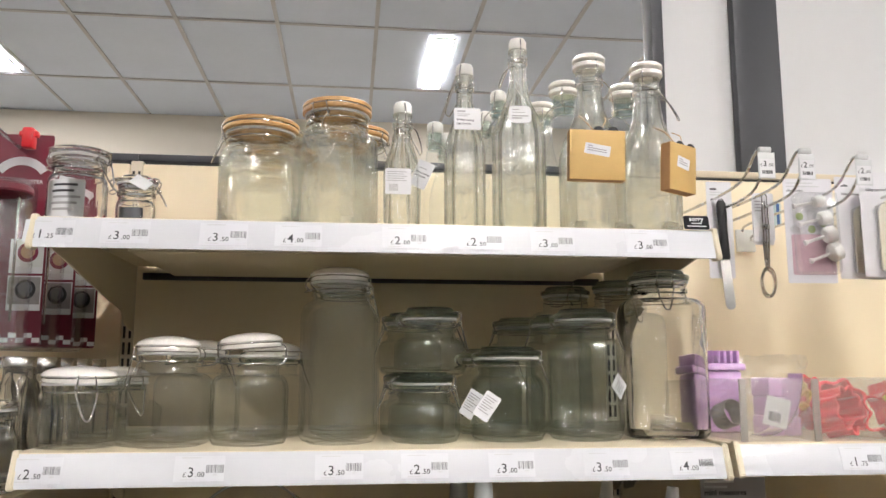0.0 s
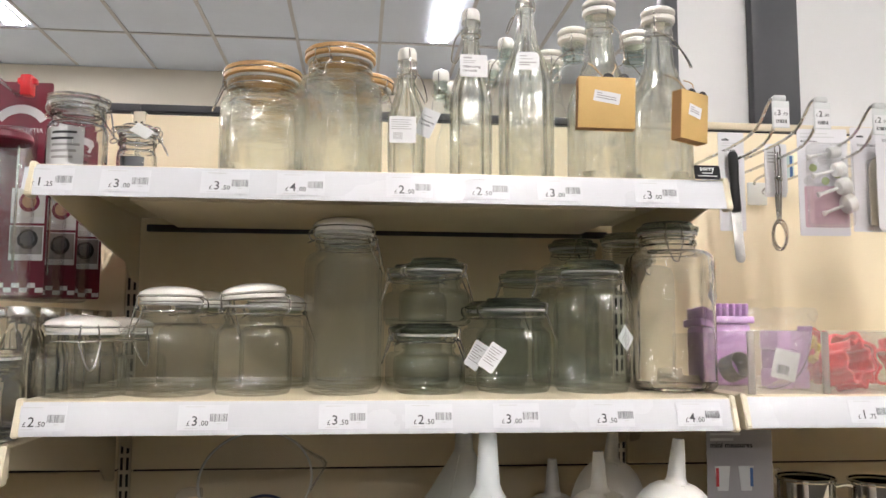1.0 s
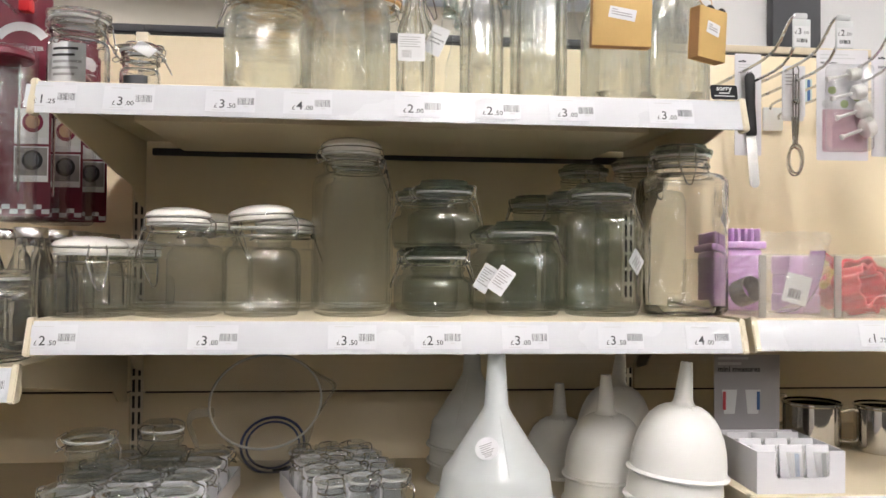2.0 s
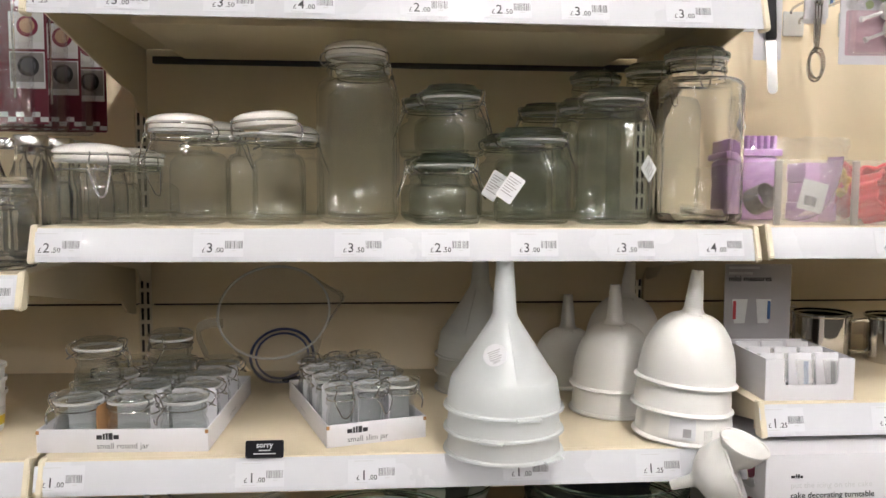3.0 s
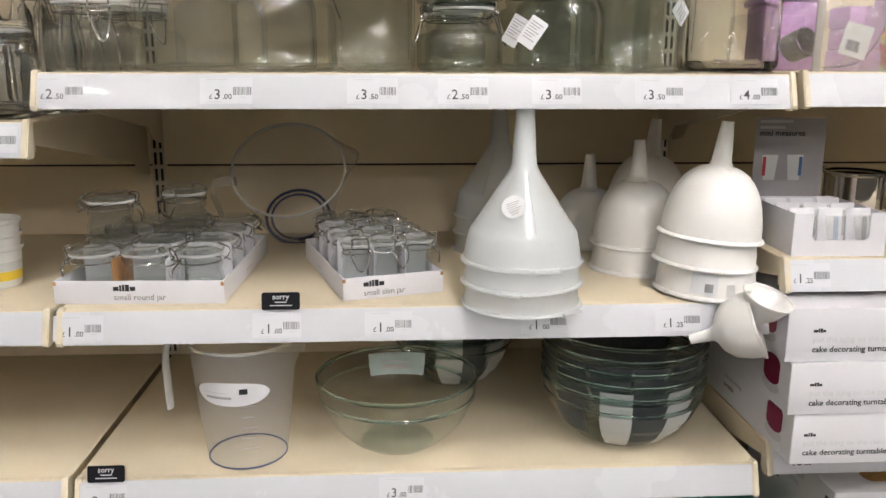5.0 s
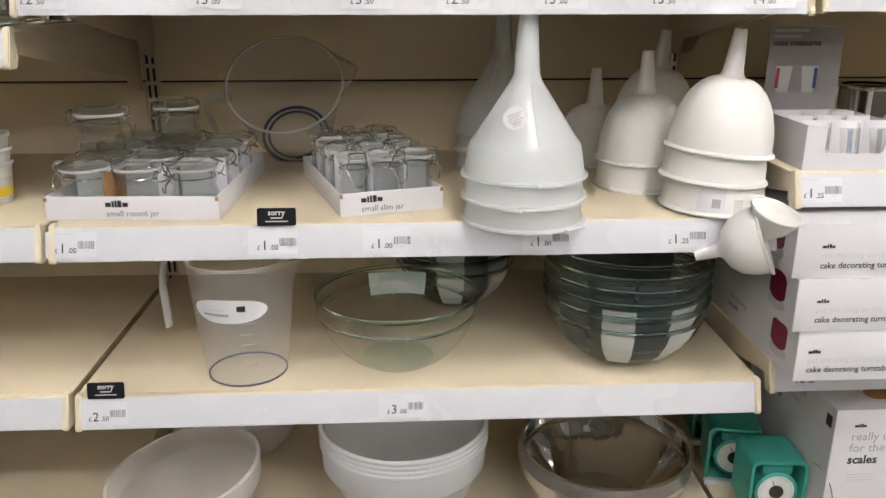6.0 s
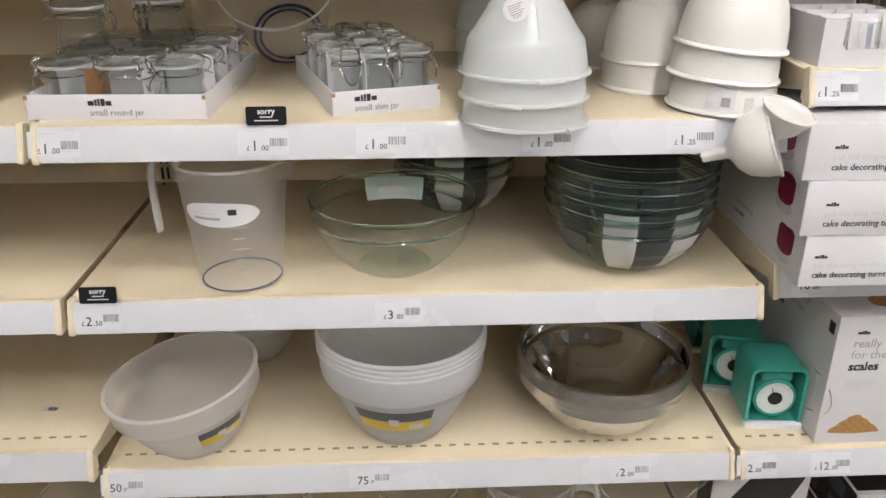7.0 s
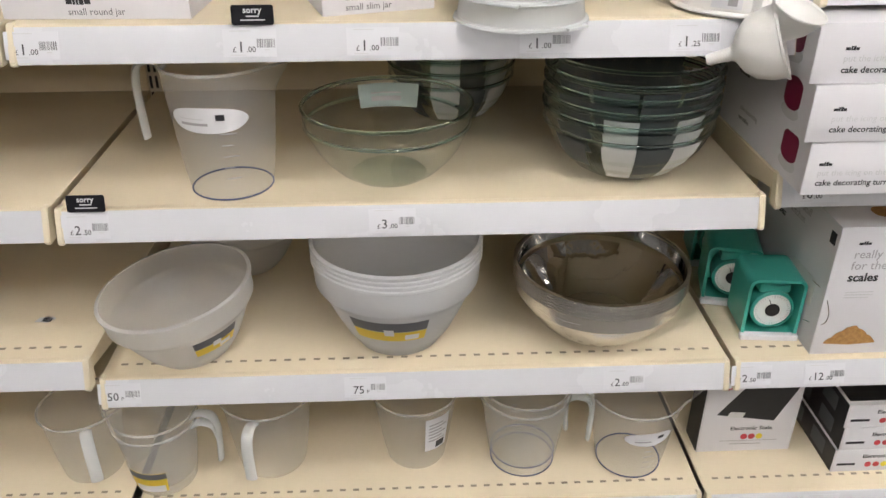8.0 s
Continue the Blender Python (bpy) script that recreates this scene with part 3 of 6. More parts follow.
def bail(neck, zn, lid_r, lid_z, open_out=0.022, drop=0.036):
    """Front lever of a clip-top jar, towards +x: neck wire, uprights and the pull loop."""
    wires = []
    wires.append(tube(ring_points(neck + 0.0018, zn, 30), 0.0011, 6, True))
    up = bend([(neck + 0.002, 0.012, zn), (neck + 0.006, 0.013, zn + 0.008), (lid_r + 0.003, 0.011, lid_z), (lid_r - 0.006, 0.010, lid_z + 0.003),
               (lid_r - 0.006, -0.010, lid_z + 0.003), (lid_r + 0.003, -0.011, lid_z), (neck + 0.006, -0.013, zn + 0.008), (neck + 0.002, -0.012, zn)], 3)
    wires.append(tube(up, 0.0011))
    lo = bend([(neck + 0.003, 0.013, zn + 0.004), (neck + 0.008, 0.015, zn + 0.002), (neck + 0.014, 0.011, zn - drop * 0.4), (neck + open_out, 0.004, zn - drop),
               (neck + open_out, -0.004, zn - drop), (neck + 0.014, -0.011, zn - drop * 0.4), (neck + 0.008, -0.015, zn + 0.002), (neck + 0.003, -0.013, zn + 0.004)], 3)
    wires.append(tube(lo, 0.0011))
    for s in (-1, 1):
        wires.append(tube([(neck + 0.006 + 0.0032 * math.cos(a / 4 * math.pi), s * (0.013 + 0.0008 * a / 8), zn + 0.005 + 0.0032 * math.sin(a / 4 * math.pi)) for a in range(17)], 0.001, 5))
    return wires


def hinge(neck, zn, lid_r, lid_z):
    bm = tube(bend([(-neck - 0.002, 0.014, zn), (-neck - 0.010, 0.013, zn + 0.006), (-lid_r - 0.006, 0.010, lid_z - 0.004), (-lid_r + 0.004, 0.008, lid_z + 0.002),
                    (-lid_r + 0.004, -0.008, lid_z + 0.002), (-lid_r - 0.006, -0.010, lid_z - 0.004), (-neck - 0.010, -0.013, zn + 0.006), (-neck - 0.002, -0.014, zn)], 3), 0.0011)
    tube(bend([(-neck - 0.004, 0.013, zn + 0.002), (-neck - 0.013, 0.010, zn - 0.003), (-neck - 0.013, -0.010, zn - 0.003), (-neck - 0.004, -0.013, zn + 0.002)], 3), 0.0011, 6, False, bm)
    return bm


def clip_jar(m, r, h, lid="ceramic", q=0.35, neck=None, label="", group="", glassy=None, tilt=0.0, drop=0.036, out=0.022, lid_up=0.0, thin=False):
    glassy = M_THIN if thin else glassy
    glassy = glassy or M_GLASS
    neck = neck or r * 0.80
    smoky = thin and lid == "glass"
    glassy = M_THINSMOKE if smoky else glassy
    t = thing("clip_top_jar", label, "jar", group, m)
    lid_h = {"ceramic": 0.024, "glass": 0.017, "wood": 0.019, "small": 0.012}[lid]
    hb = h - lid_h
    part("jar_body", jar_body(r, hb, q, neck, thin), glassy, t)
    if thin and r > 0.045:
        part("jar_base", lathe([(0, 0.0035), (r * 0.80, 0.003), (r * 0.90, 0.005, q * 0.6), (r * 0.955, 0.011, q), (r * 0.95, 0.014, q), (r * 0.86, 0.0105, q * 0.6), (r * 0.5, 0.0085), (0, 0.009)], 48), M_THIN, t, "thick glass base")
        part("jar_lip", lathe([(neck - 0.001, hb - 0.006), (neck + 0.0012, hb - 0.005), (neck + 0.0016, hb - 0.002), (neck - 0.001, hb - 0.0005), (neck - 0.004, hb - 0.002), (neck - 0.004, hb - 0.005), (neck - 0.001, hb - 0.006)], 44), M_THINLIP, t, "thick glass lip")
    part("gasket", lathe([(neck - 0.002, hb), (neck + 0.004, hb + 0.0003), (neck + 0.0045, hb + 0.002), (neck + 0.004, hb + 0.0035), (neck - 0.002, hb + 0.0035), (neck - 0.002, hb)], 40), M_GASKET, t, "pale rubber seal")
    z = hb + 0.0037 + lid_up
    lr = neck + (0.0035 if lid == "ceramic" else 0.006)
    lm = turn(0, 0, z) @ turn(0, 0, 0, 0, tilt, 0)
    if lid == "ceramic":
        p = [(0, 0), (neck - 0.004, 0.0), (lr, 0.001), (lr + 0.001, 0.004), (lr, 0.007)]
        low = lathe(p + [(0, 0.007)], 44)
        part("lid_base", low, M_CERAMIC, t, "white ceramic lid flange", lm)
        dome = [(0, 0.0085), (lr + 0.001, 0.0085), (lr + 0.003, 0.0105)] + [((lr + 0.003) * math.cos(a), 0.0105 + (lid_h - 0.010) * math.sin(a)) for a in (0.35, 0.7, 1.0, 1.25, 1.45)] + [(0, lid_h + 0.001)]
        part("lid", lathe(dome, 44), M_CERAMIC, t, "domed white ceramic lid", lm)
        part("lid_wire", tube(ring_points(lr, 0.0078, 30), 0.0012, 6, True), M_WIRE, t, "", lm)
    elif lid == "wood":
        part("lid", lathe([(0, 0), (lr, 0), (lr + 0.002, 0.002), (lr + 0.002, 0.006), (lr + 0.001, 0.0075), (lr - 0.0005, 0.0082), (lr - 0.0005, 0.0095), (lr + 0.002, 0.0105), (lr + 0.002, 0.015), (lr, 0.017), (0, 0.0172)], 48), M_WOODLID, t, "bamboo lid", lm)
        part("lid_wire", tube(ring_points(lr + 0.0004, 0.0088, 30), 0.0012, 6, True), M_WIRE, t, "", lm)
    else:
        k = 1.0 if lid == "glass" else 0.7
        part("lid", lathe([(0, 0.0), (neck - 0.004, 0.0), (lr, 0.002 * k), (lr + 0.001, 0.006 * k), (lr, 0.009 * k), (lr - 0.006, 0.010 * k), (lr - 0.008, 0.013 * k), (lr - 0.010, 0.0165 * k), (lr - 0.014, 0.0165 * k), (lr - 0.016, 0.012 * k), (0, 0.011 * k)], 44), M_GLASSDARK if lid == "glass" else glassy, t, "thick glass lid", lm)
    for w, wn in zip(bail(neck, hb - 0.0095, lr, z + min(0.008, lid_h * 0.5), out, drop), ("neck_wire", "wire_clip", "clip_lever", "clip_coil", "clip_coil")):
        part(wn, w, M_WIRE, t)
    part("wire_hinge", hinge(neck, hb - 0.0095, lr, z + min(0.007, lid_h * 0.5)), M_WIRE, t)
    return t


def swing_tag(parent, m, w, h, rows, words=(), corner=0.002):
    """A paper tag with small print, as part of what it is tied to."""
    p = part("paper_tag", plate(rounded(w, h, corner), 0.0008), M_PAPER, parent, "white paper tag", m)
    if rows:
        part("tag_print", bars(rows), M_GREYINK, p, "", turn(0, 0, 0.0006), smooth=False)
    for body, size, x, y in words:
        part("tag_lettering", lettering(body, size, "LEFT", 0.0001), M_INK, p, "dark lettering", turn(x, y, 0.0006), smooth=False)
    return p


B_GROUP = "clip-top storage jars on the shelf"
white = "clear glass clip-top jar with a domed white ceramic lid"
dark = "clear glass clip-top jar with a smoky glass lid"
clip_jar(turn(0.056, 0.078, Z_B, rz=-62), 0.062, 0.111, "ceramic", 0.30, 0.0455, "short " + white, B_GROUP, tilt=1.5, glassy=M_GLASSJAR)
clip_jar(turn(0.068, 0.222, Z_B, rz=-40), 0.062, 0.111, "ceramic", 0.30, 0.0455, "short " + white, B_GROUP, thin=True)
clip_jar(turn(0.177, 0.088, Z_B, rz=172), 0.0625, 0.155, "ceramic", 0.35, 0.0405, "medium " + white, B_GROUP, glassy=M_GLASSJAR)
clip_jar(turn(0.196, 0.232, Z_B, rz=-8), 0.0625, 0.155, "ceramic", 0.35, 0.0405, "medium " + white, B_GROUP, thin=True)
clip_jar(turn(0.296, 0.098, Z_B, rz=187), 0.0565, 0.152, "ceramic", 0.5, 0.0415, "medium clear glass jar, its white ceramic lid sprung open", B_GROUP, tilt=4, lid_up=0.009, out=0.034, drop=0.004, glassy=M_GLASSJAR)
clip_jar(turn(0.314, 0.235, Z_B, rz=5), 0.0565, 0.152, "ceramic", 0.5, 0.0415, "medium " + white, B_GROUP, thin=True)
clip_jar(turn(0.427, 0.103, Z_B, rz=20), 0.0515, 0.264, "ceramic", 0.7, 0.0400, "tall square " + white, B_GROUP, glassy=M_GLASSJAR)
clip_jar(turn(0.435, 0.245, Z_B, rz=20), 0.0515, 0.264, "ceramic", 0.7, 0.0400, "tall square " + white, B_GROUP, M_GLASSGREEN, thin=True)
lo = clip_jar(turn(0.560, 0.108, Z_B, rz=4), 0.053, 0.103, "glass", 0.3, 0.039, "short " + dark + " under another", B_GROUP, glassy=M_GLASSJARGREY)
clip_jar(turn(0.569, 0.108, Z_B + 0.1015, rz=8), 0.053, 0.101, "glass", 0.3, 0.039, "short " + dark + " on another", B_GROUP, glassy=M_GLASSJARGREY)
clip_jar(turn(0.552, 0.232, Z_B, rz=170), 0.053, 0.103, "glass", 0.3, 0.039, "short " + dark + " under another", B_GROUP, thin=True)
clip_jar(turn(0.548, 0.232, Z_B + 0.1015, rz=172), 0.053, 0.101, "glass", 0.3, 0.039, "short " + dark + " on another", B_GROUP, thin=True)
j = clip_jar(turn(0.697, 0.130, Z_B, rz=-12), 0.0585, 0.143, "glass", 0.45, 0.0455, "medium " + dark, B_GROUP, glassy=M_GLASSJARGREY)
swing_tag(j, turn(0, 0, 0, rz=12) @ turn(-0.066, -0.045, 0.058, 80, 0, -38) @ turn(rz=-28), 0.026, 0.042, [(-0.010, 0.014 - 0.004 * i, 0.020 - 0.004 * (i % 3), 0.0013) for i in range(7)])
swing_tag(j, turn(0, 0, 0, rz=12) @ turn(-0.044, -0.060, 0.055, 82, 0, -10) @ turn(rz=-34), 0.026, 0.042, [(-0.010, 0.014 - 0.004 * i, 0.019 - 0.003 * (i % 3), 0.0013) for i in range(7)])
clip_jar(turn(0.690, 0.272, Z_B, rz=-12), 0.0585, 0.143, "glass", 0.45, 0.0455, "medium " + dark, B_GROUP, thin=True)
j = clip_jar(turn(0.822, 0.126, Z_B, rz=-14), 0.0585, 0.204, "glass", 0.5, 0.042, "large " + dark, B_GROUP, glassy=M_GLASSJARGREY)
swing_tag(j, turn(0.052, -0.035, 0.085, 86, 0, 52) @ turn(rz=45), 0.030, 0.030, [(-0.010, 0.006 - 0.005 * i, 0.018, 0.0016) for i in range(4)])
clip_jar(turn(0.818, 0.27, Z_B, rz=165), 0.0585, 0.204, "glass", 0.5, 0.042, "large " + dark, B_GROUP, thin=True)
clip_jar(turn(0.768, 0.365, Z_B, rz=165), 0.0585, 0.204, "glass", 0.5, 0.042, "large " + dark, B_GROUP, thin=True)
j = clip_jar(turn(0.960, 0.145, Z_B, rz=-100), 0.066, 0.270, "glass", 0.75, 0.044, "tall square " + dark, B_GROUP)
swing_tag(j, turn(0, 0, 0, rz=100) @ turn(0.050, -0.056, 0.152, 86, 0, 48) @ turn(rz=45), 0.032, 0.032, [(-0.012, 0.008 - 0.005 * i, 0.022, 0.002) for i in range(4)])
clip_jar(turn(0.945, 0.30, Z_B, rz=-80), 0.066, 0.270, "glass", 0.75, 0.044, "tall square " + dark, B_GROUP, thin=True)
clip_jar(turn(0.868, 0.40, Z_B, rz=-85), 0.062, 0.268, "glass", 0.75, 0.042, "tall square " + dark, B_GROUP, thin=True)

# top shelf: bamboo-lidded jars
A_GROUP = "jars and bottles on the top shelf"
bamboo = "clear glass clip-top jar with a round bamboo lid"
clip_jar(turn(0.299, 0.105, Z_A, rz=188), 0.0635, 0.172, "wood", 0.30, 0.0515, "wide " + bamboo, A_GROUP, drop=0.034, glassy=M_GLASSHALF)
clip_jar(turn(0.418, 0.105, Z_A, rz=-118), 0.0575, 0.207, "wood", 0.45, 0.0475, "taller " + bamboo, A_GROUP, drop=0.018, out=0.008, glassy=M_GLASSHALF)
clip_jar(turn(0.452, 0.245, Z_A, rz=-30), 0.0575, 0.207, "wood", 0.45, 0.0475, "taller " + bamboo, A_GROUP, thin=True)
clip_jar(turn(0.318, 0.265, Z_A, rz=0), 0.0635, 0.172, "wood", 0.30, 0.0515, "wide " + bamboo, A_GROUP, thin=True)


def lever_bottle(m, r, h, stopper="cap", label="", ribs=0, q=0.0, glassy=None, loop_open=0.0, thin=False):
    """Swing-top bottle: ribbed glass, stopper, wire cage with its loop towards +x."""
    glassy = M_THIN if thin else (glassy or M_GLASS)
    t = thing("swing_top_bottle", label, "bottle", A_GROUP, m)
    rn = 0.0135 if stopper == "cap" else 0.0205
    cap_h = 0.022 if stopper == "cap" else 0.026
    hb = h - cap_h
    zs, zn = hb * (0.50 if stopper == "cap" else 0.44), hb * (0.80 if stopper == "cap" else 0.82)
    out = [(0, 0.003), (r * 0.7, 0.002), (r * 0.92, 0.0), (r, 0.006, q), (r, zs * 0.5, q, 0.6), (r, zs, q, 0.6)]
    out += [(a, z, b, 0.5) for a, z, b in ease(r, zs, rn + 0.002, zn, q, 0, 9)]
    out += [(rn, zn + 0.01), (rn, hb - 0.024), (rn + 0.003, hb - 0.022), (rn + 0.003, hb - 0.014), (rn, hb - 0.012), (rn, hb - 0.006), (rn + 0.002, hb - 0.004), (rn + 0.002, hb)]
    w = 0.003
    inn = [(rn - w, hb), (rn - w, zn + 0.01)] + [(a, z, b, 1.0) for a, z, b in ease(rn - w, zn, r - w, zs - 0.004, 0, q, 9)]
    inn += [(r - w, zs * 0.5, q, 1.0), (r - w, 0.02, q, 1.0), (r * 0.8, 0.009), (0, 0.012)]
    part("bottle_body", lathe(out if thin else out + inn, 60, None, (ribs, 0.0028 if ribs else 0.0)), glassy, t)
    if thin:
        part("bottle_base", lathe([(0, 0.0045), (r * 0.72, 0.003), (r * 0.92, 0.005, q), (r * 0.95, 0.012, q), (r * 0.75, 0.010), (0, 0.012)], 44), M_THINLIP, t, "thick glass base")
        part("bottle_lip", lathe([(rn - 0.003, hb - 0.03), (rn - 0.0008, hb - 0.03), (rn - 0.0008, hb - 0.001), (rn - 0.003, hb - 0.001), (rn - 0.003, hb - 0.03)], 32), M_THINLIP, t, "thick glass neck")
    if stopper == "cap":
        part("stopper", lathe([(0, 0), (0.0125, 0), (0.0145, 0.003), (0.0145, 0.014), (0.012, 0.019), (0.006, 0.0215), (0, 0.022)], 28), M_WHITEPLASTIC, t, "white plastic stopper", turn(0, 0, hb + 0.0005))
        part("seal", lathe([(0, -0.012), (0.007, -0.012), (0.0085, -0.002), (0.0095, 0), (0, 0)], 20), M_WHITEPLASTIC, t, "", turn(0, 0, hb))
    else:
        part("stopper_base", lathe([(0, 0), (rn + 0.004, 0), (rn + 0.0065, 0.003), (rn + 0.0065, 0.009), (rn + 0.003, 0.0115), (0, 0.012)], 32), M_CERAMIC, t, "white ceramic stopper", turn(0, 0, hb + 0.0015))
        part("stopper", lathe([(0, 0), (rn + 0.004, 0), (rn + 0.007, 0.003), (rn + 0.007, 0.007), (rn + 0.003, 0.011), (0, 0.0122)], 32), M_CERAMIC, t, "white ceramic stopper", turn(0, 0, hb + 0.0145))
        part("gasket", lathe([(rn - 0.002, 0), (rn + 0.002, 0), (rn + 0.002, 0.0015), (rn - 0.002, 0.0015), (rn - 0.002, 0)], 28), M_GASKET, t, "", turn(0, 0, hb))
    zc = hb - 0.018
    part("neck_wire", tube(ring_points(rn + 0.0015, zc - 0.006, 24), 0.001, 6, True), M_WIRE, t)
    k = rn + 0.004
    cage = tube(bend([(0, k, zc - 0.006), (0.001, k + 0.003, zc + 0.004), (0.0, k, hb + cap_h * 0.55), (0, 0.009, hb + cap_h * 0.7), (0, -0.009, hb + cap_h * 0.7), (0, -k, hb + cap_h * 0.55), (0.001, -k - 0.003, zc + 0.004), (0, -k, zc - 0.006)], 3), 0.0011)
    part("wire_cage", cage, M_WIRE, t)
    d = 0.045 if stopper == "cap" else 0.058
    o = 0.012 + loop_open
    lp = tube(bend([(0.002, k + 0.002, zc), (k * 0.7 + o * 0.5, k + 0.003, zc - d * 0.3), (k + o, k * 0.6, zc - d * 0.9), (k + o, 0, zc - d), (k + o, -k * 0.6, zc - d * 0.9), (k * 0.7 + o * 0.5, -k - 0.003, zc - d * 0.3), (0.002, -k - 0.002, zc)], 3), 0.0011)
    part("wire_loop", lp, M_WIRE, t)
    for s in (-1, 1):
        part("wire_coil", tube([(0.003 * math.cos(a / 4 * math.pi), s * (k + 0.002 + 0.0007 * a / 8), zc + 0.003 * math.sin(a / 4 * math.pi)) for a in range(17)], 0.0009, 5), M_WIRE, t)
    return t


swing = "clear ribbed glass swing-top bottle with a white stopper"
b = lever_bottle(turn(0.522, 0.085, Z_A, rz=8), 0.0285, 0.214, "cap", "small " + swing, 8, glassy=M_GLASSHALF)
swing_tag(b, turn(0, 0, 0, rz=-8) @ turn(-0.008, -0.032, 0.076, 88, 0, 0), 0.040, 0.041, [(-0.017, 0.015 - 0.0035 * i, 0.03 - 0.004 * (i % 2), 0.001) for i in range(5)] + [(-0.014 + 0.0016 * i, -0.010, 0.0008, 0.011) for i in range(9)])
swing_tag(b, turn(0, 0, 0, rz=-8) @ turn(0.030, -0.014, 0.092, 86, 0, -14) @ turn(rz=-24), 0.028, 0.044, [(-0.010, 0.010, 0.014, 0.0012)], [("250ml swing", 0.0048, -0.0125, 0.001), ("top bottle", 0.0048, -0.0125, -0.0045)])
lever_bottle(turn(0.588, 0.215, Z_A, rz=-20), 0.0285, 0.224, "cap", "small " + swing, 8, thin=True)
lever_bottle(turn(0.618, 0.315, Z_A, rz=30), 0.0285, 0.234, "cap", "small " + swing, 8, thin=True)
b = lever_bottle(turn(0.625, 0.105, Z_A, rz=150), 0.034, 0.290, "cap", "tall " + swing, 8, glassy=M_GLASSHALF)
swing_tag(b, turn(0, 0, 0, rz=-150) @ turn(0.000, -0.032, 0.186, 84, 0, 0), 0.043, 0.037, [(-0.016, 0.013, 0.013, 0.0028), (-0.016, 0.008, 0.02, 0.001), (-0.016, 0.005, 0.017, 0.001)], [("500ml swing", 0.0056, -0.0175, -0.0035), ("top bottle", 0.0056, -0.0175, -0.0100)])
b = lever_bottle(turn(0.711, 0.087, Z_A, rz=185), 0.0435, 0.331, "cap", "largest " + swing, 10, glassy=M_GLASSHALF)
swing_tag(b, turn(0, 0, 0, rz=-185) @ turn(-0.006, -0.041, 0.188, 80, 0, -4), 0.036, 0.030, [(-0.012, 0.008, 0.011, 0.0016), (-0.012, 0.003, 0.02, 0.001), (-0.013, -0.003, 0.026, 0.002), (-0.013, -0.007, 0.016, 0.002)], corner=0.008)
lever_bottle(turn(0.704, 0.225, Z_A, rz=150), 0.034, 0.290, "cap", "tall " + swing, 8, glassy=M_GLASSGREEN, thin=True)
lever_bottle(turn(0.700, 0.345, Z_A, rz=150), 0.034, 0.290, "cap", "tall " + swing, 8, glassy=M_GLASSGREEN, thin=True)
cer = "clear glass swing-top bottle with a white ceramic stopper"
c1 = lever_bottle(turn(0.833, 0.092, Z_A, rz=12), 0.048, 0.306, "ceramic", cer + " and kraft box", 0, 0.25, glassy=M_GLASSHALF)
c2 = lever_bottle(turn(0.931, 0.090, Z_A, rz=-35), 0.048, 0.296, "ceramic", cer + " and kraft box", 0, 0.25, loop_open=0.012, glassy=M_GLASSHALF)
lever_bottle(turn(0.822, 0.212, Z_A, rz=160), 0.045, 0.304, "ceramic", cer, 0, 0.25, glassy=M_GLASSGREEN, loop_open=0.008, thin=True)
lever_bottle(turn(0.808, 0.330, Z_A, rz=175), 0.045, 0.304, "ceramic", cer, 0, 0.25, thin=True)
lever_bottle(turn(0.936, 0.215, Z_A, rz=10), 0.045, 0.304, "ceramic", cer, 0, 0.25, thin=True)


def kraft_box(m, w, h, d, face, lines):
    t = thing("kraft_card_box", "small kraft card box of bottle labels tied to a bottle neck", "box", "kraft boxes on bottles", m)
    part("front_panel", boxed((w, 0.0012, h), (0, -d / 2, 0), 0.0004), M_KRAFT, t)
    part("back_panel", boxed((w, 0.0012, h), (0, d / 2, 0), 0.0004), M_KRAFT, t)
    for s in (-1, 1):
        # sides and ends take a darker brown, with their shade in the colour
        part("side_panel", boxed((0.0012, d - 0.002, h), (s * (w / 2 - 0.0006), 0, 0)), M_BROWN, t, "shaded brown card edge")
        part("end_panel", boxed((w - 0.003, d - 0.002, 0.0012), (0, 0, s * (h / 2 - 0.0012))), M_BROWN, t)
    st = part("sticker", plate(rounded(*face, 0.001), 0.0004), M_PAPER, t, "white printed sticker", turn(0.0, -d / 2 - 0.001, h * 0.10, 90, 0, 0) @ turn(rz=-9))
    part("sticker_print", bars(lines), M_GREYINK, st, "", turn(0, 0, 0.0004), smooth=False)
    loops = bmesh.new()
    tube(bend([(0.0, 0, h / 2 - 0.002), (-0.016, 0.012, h / 2 + 0.022), (-0.020, 0.035, h / 2 + 0.036)], 4), 0.0009, 5, False, loops)
    tube(bend([(0.004, 0, h / 2 - 0.002), (0.018, 0.012, h / 2 + 0.022), (0.022, 0.035, h / 2 + 0.036)], 4), 0.0009, 5, False, loops)
    part("twine", loops, M_TWINE, t, "brown twine")
    for s in (-1, 1):
        part("clip", lathe([(0, -0.0015), (0.008, -0.0015), (0.009, 0), (0.008, 0.0015), (0, 0.0015)], 18), M_BLACKPLASTIC, t, "black plastic clip", turn(s * 0.012 + 0.016, 0, h / 2 + 0.001, 90, 0, 0))
    return t


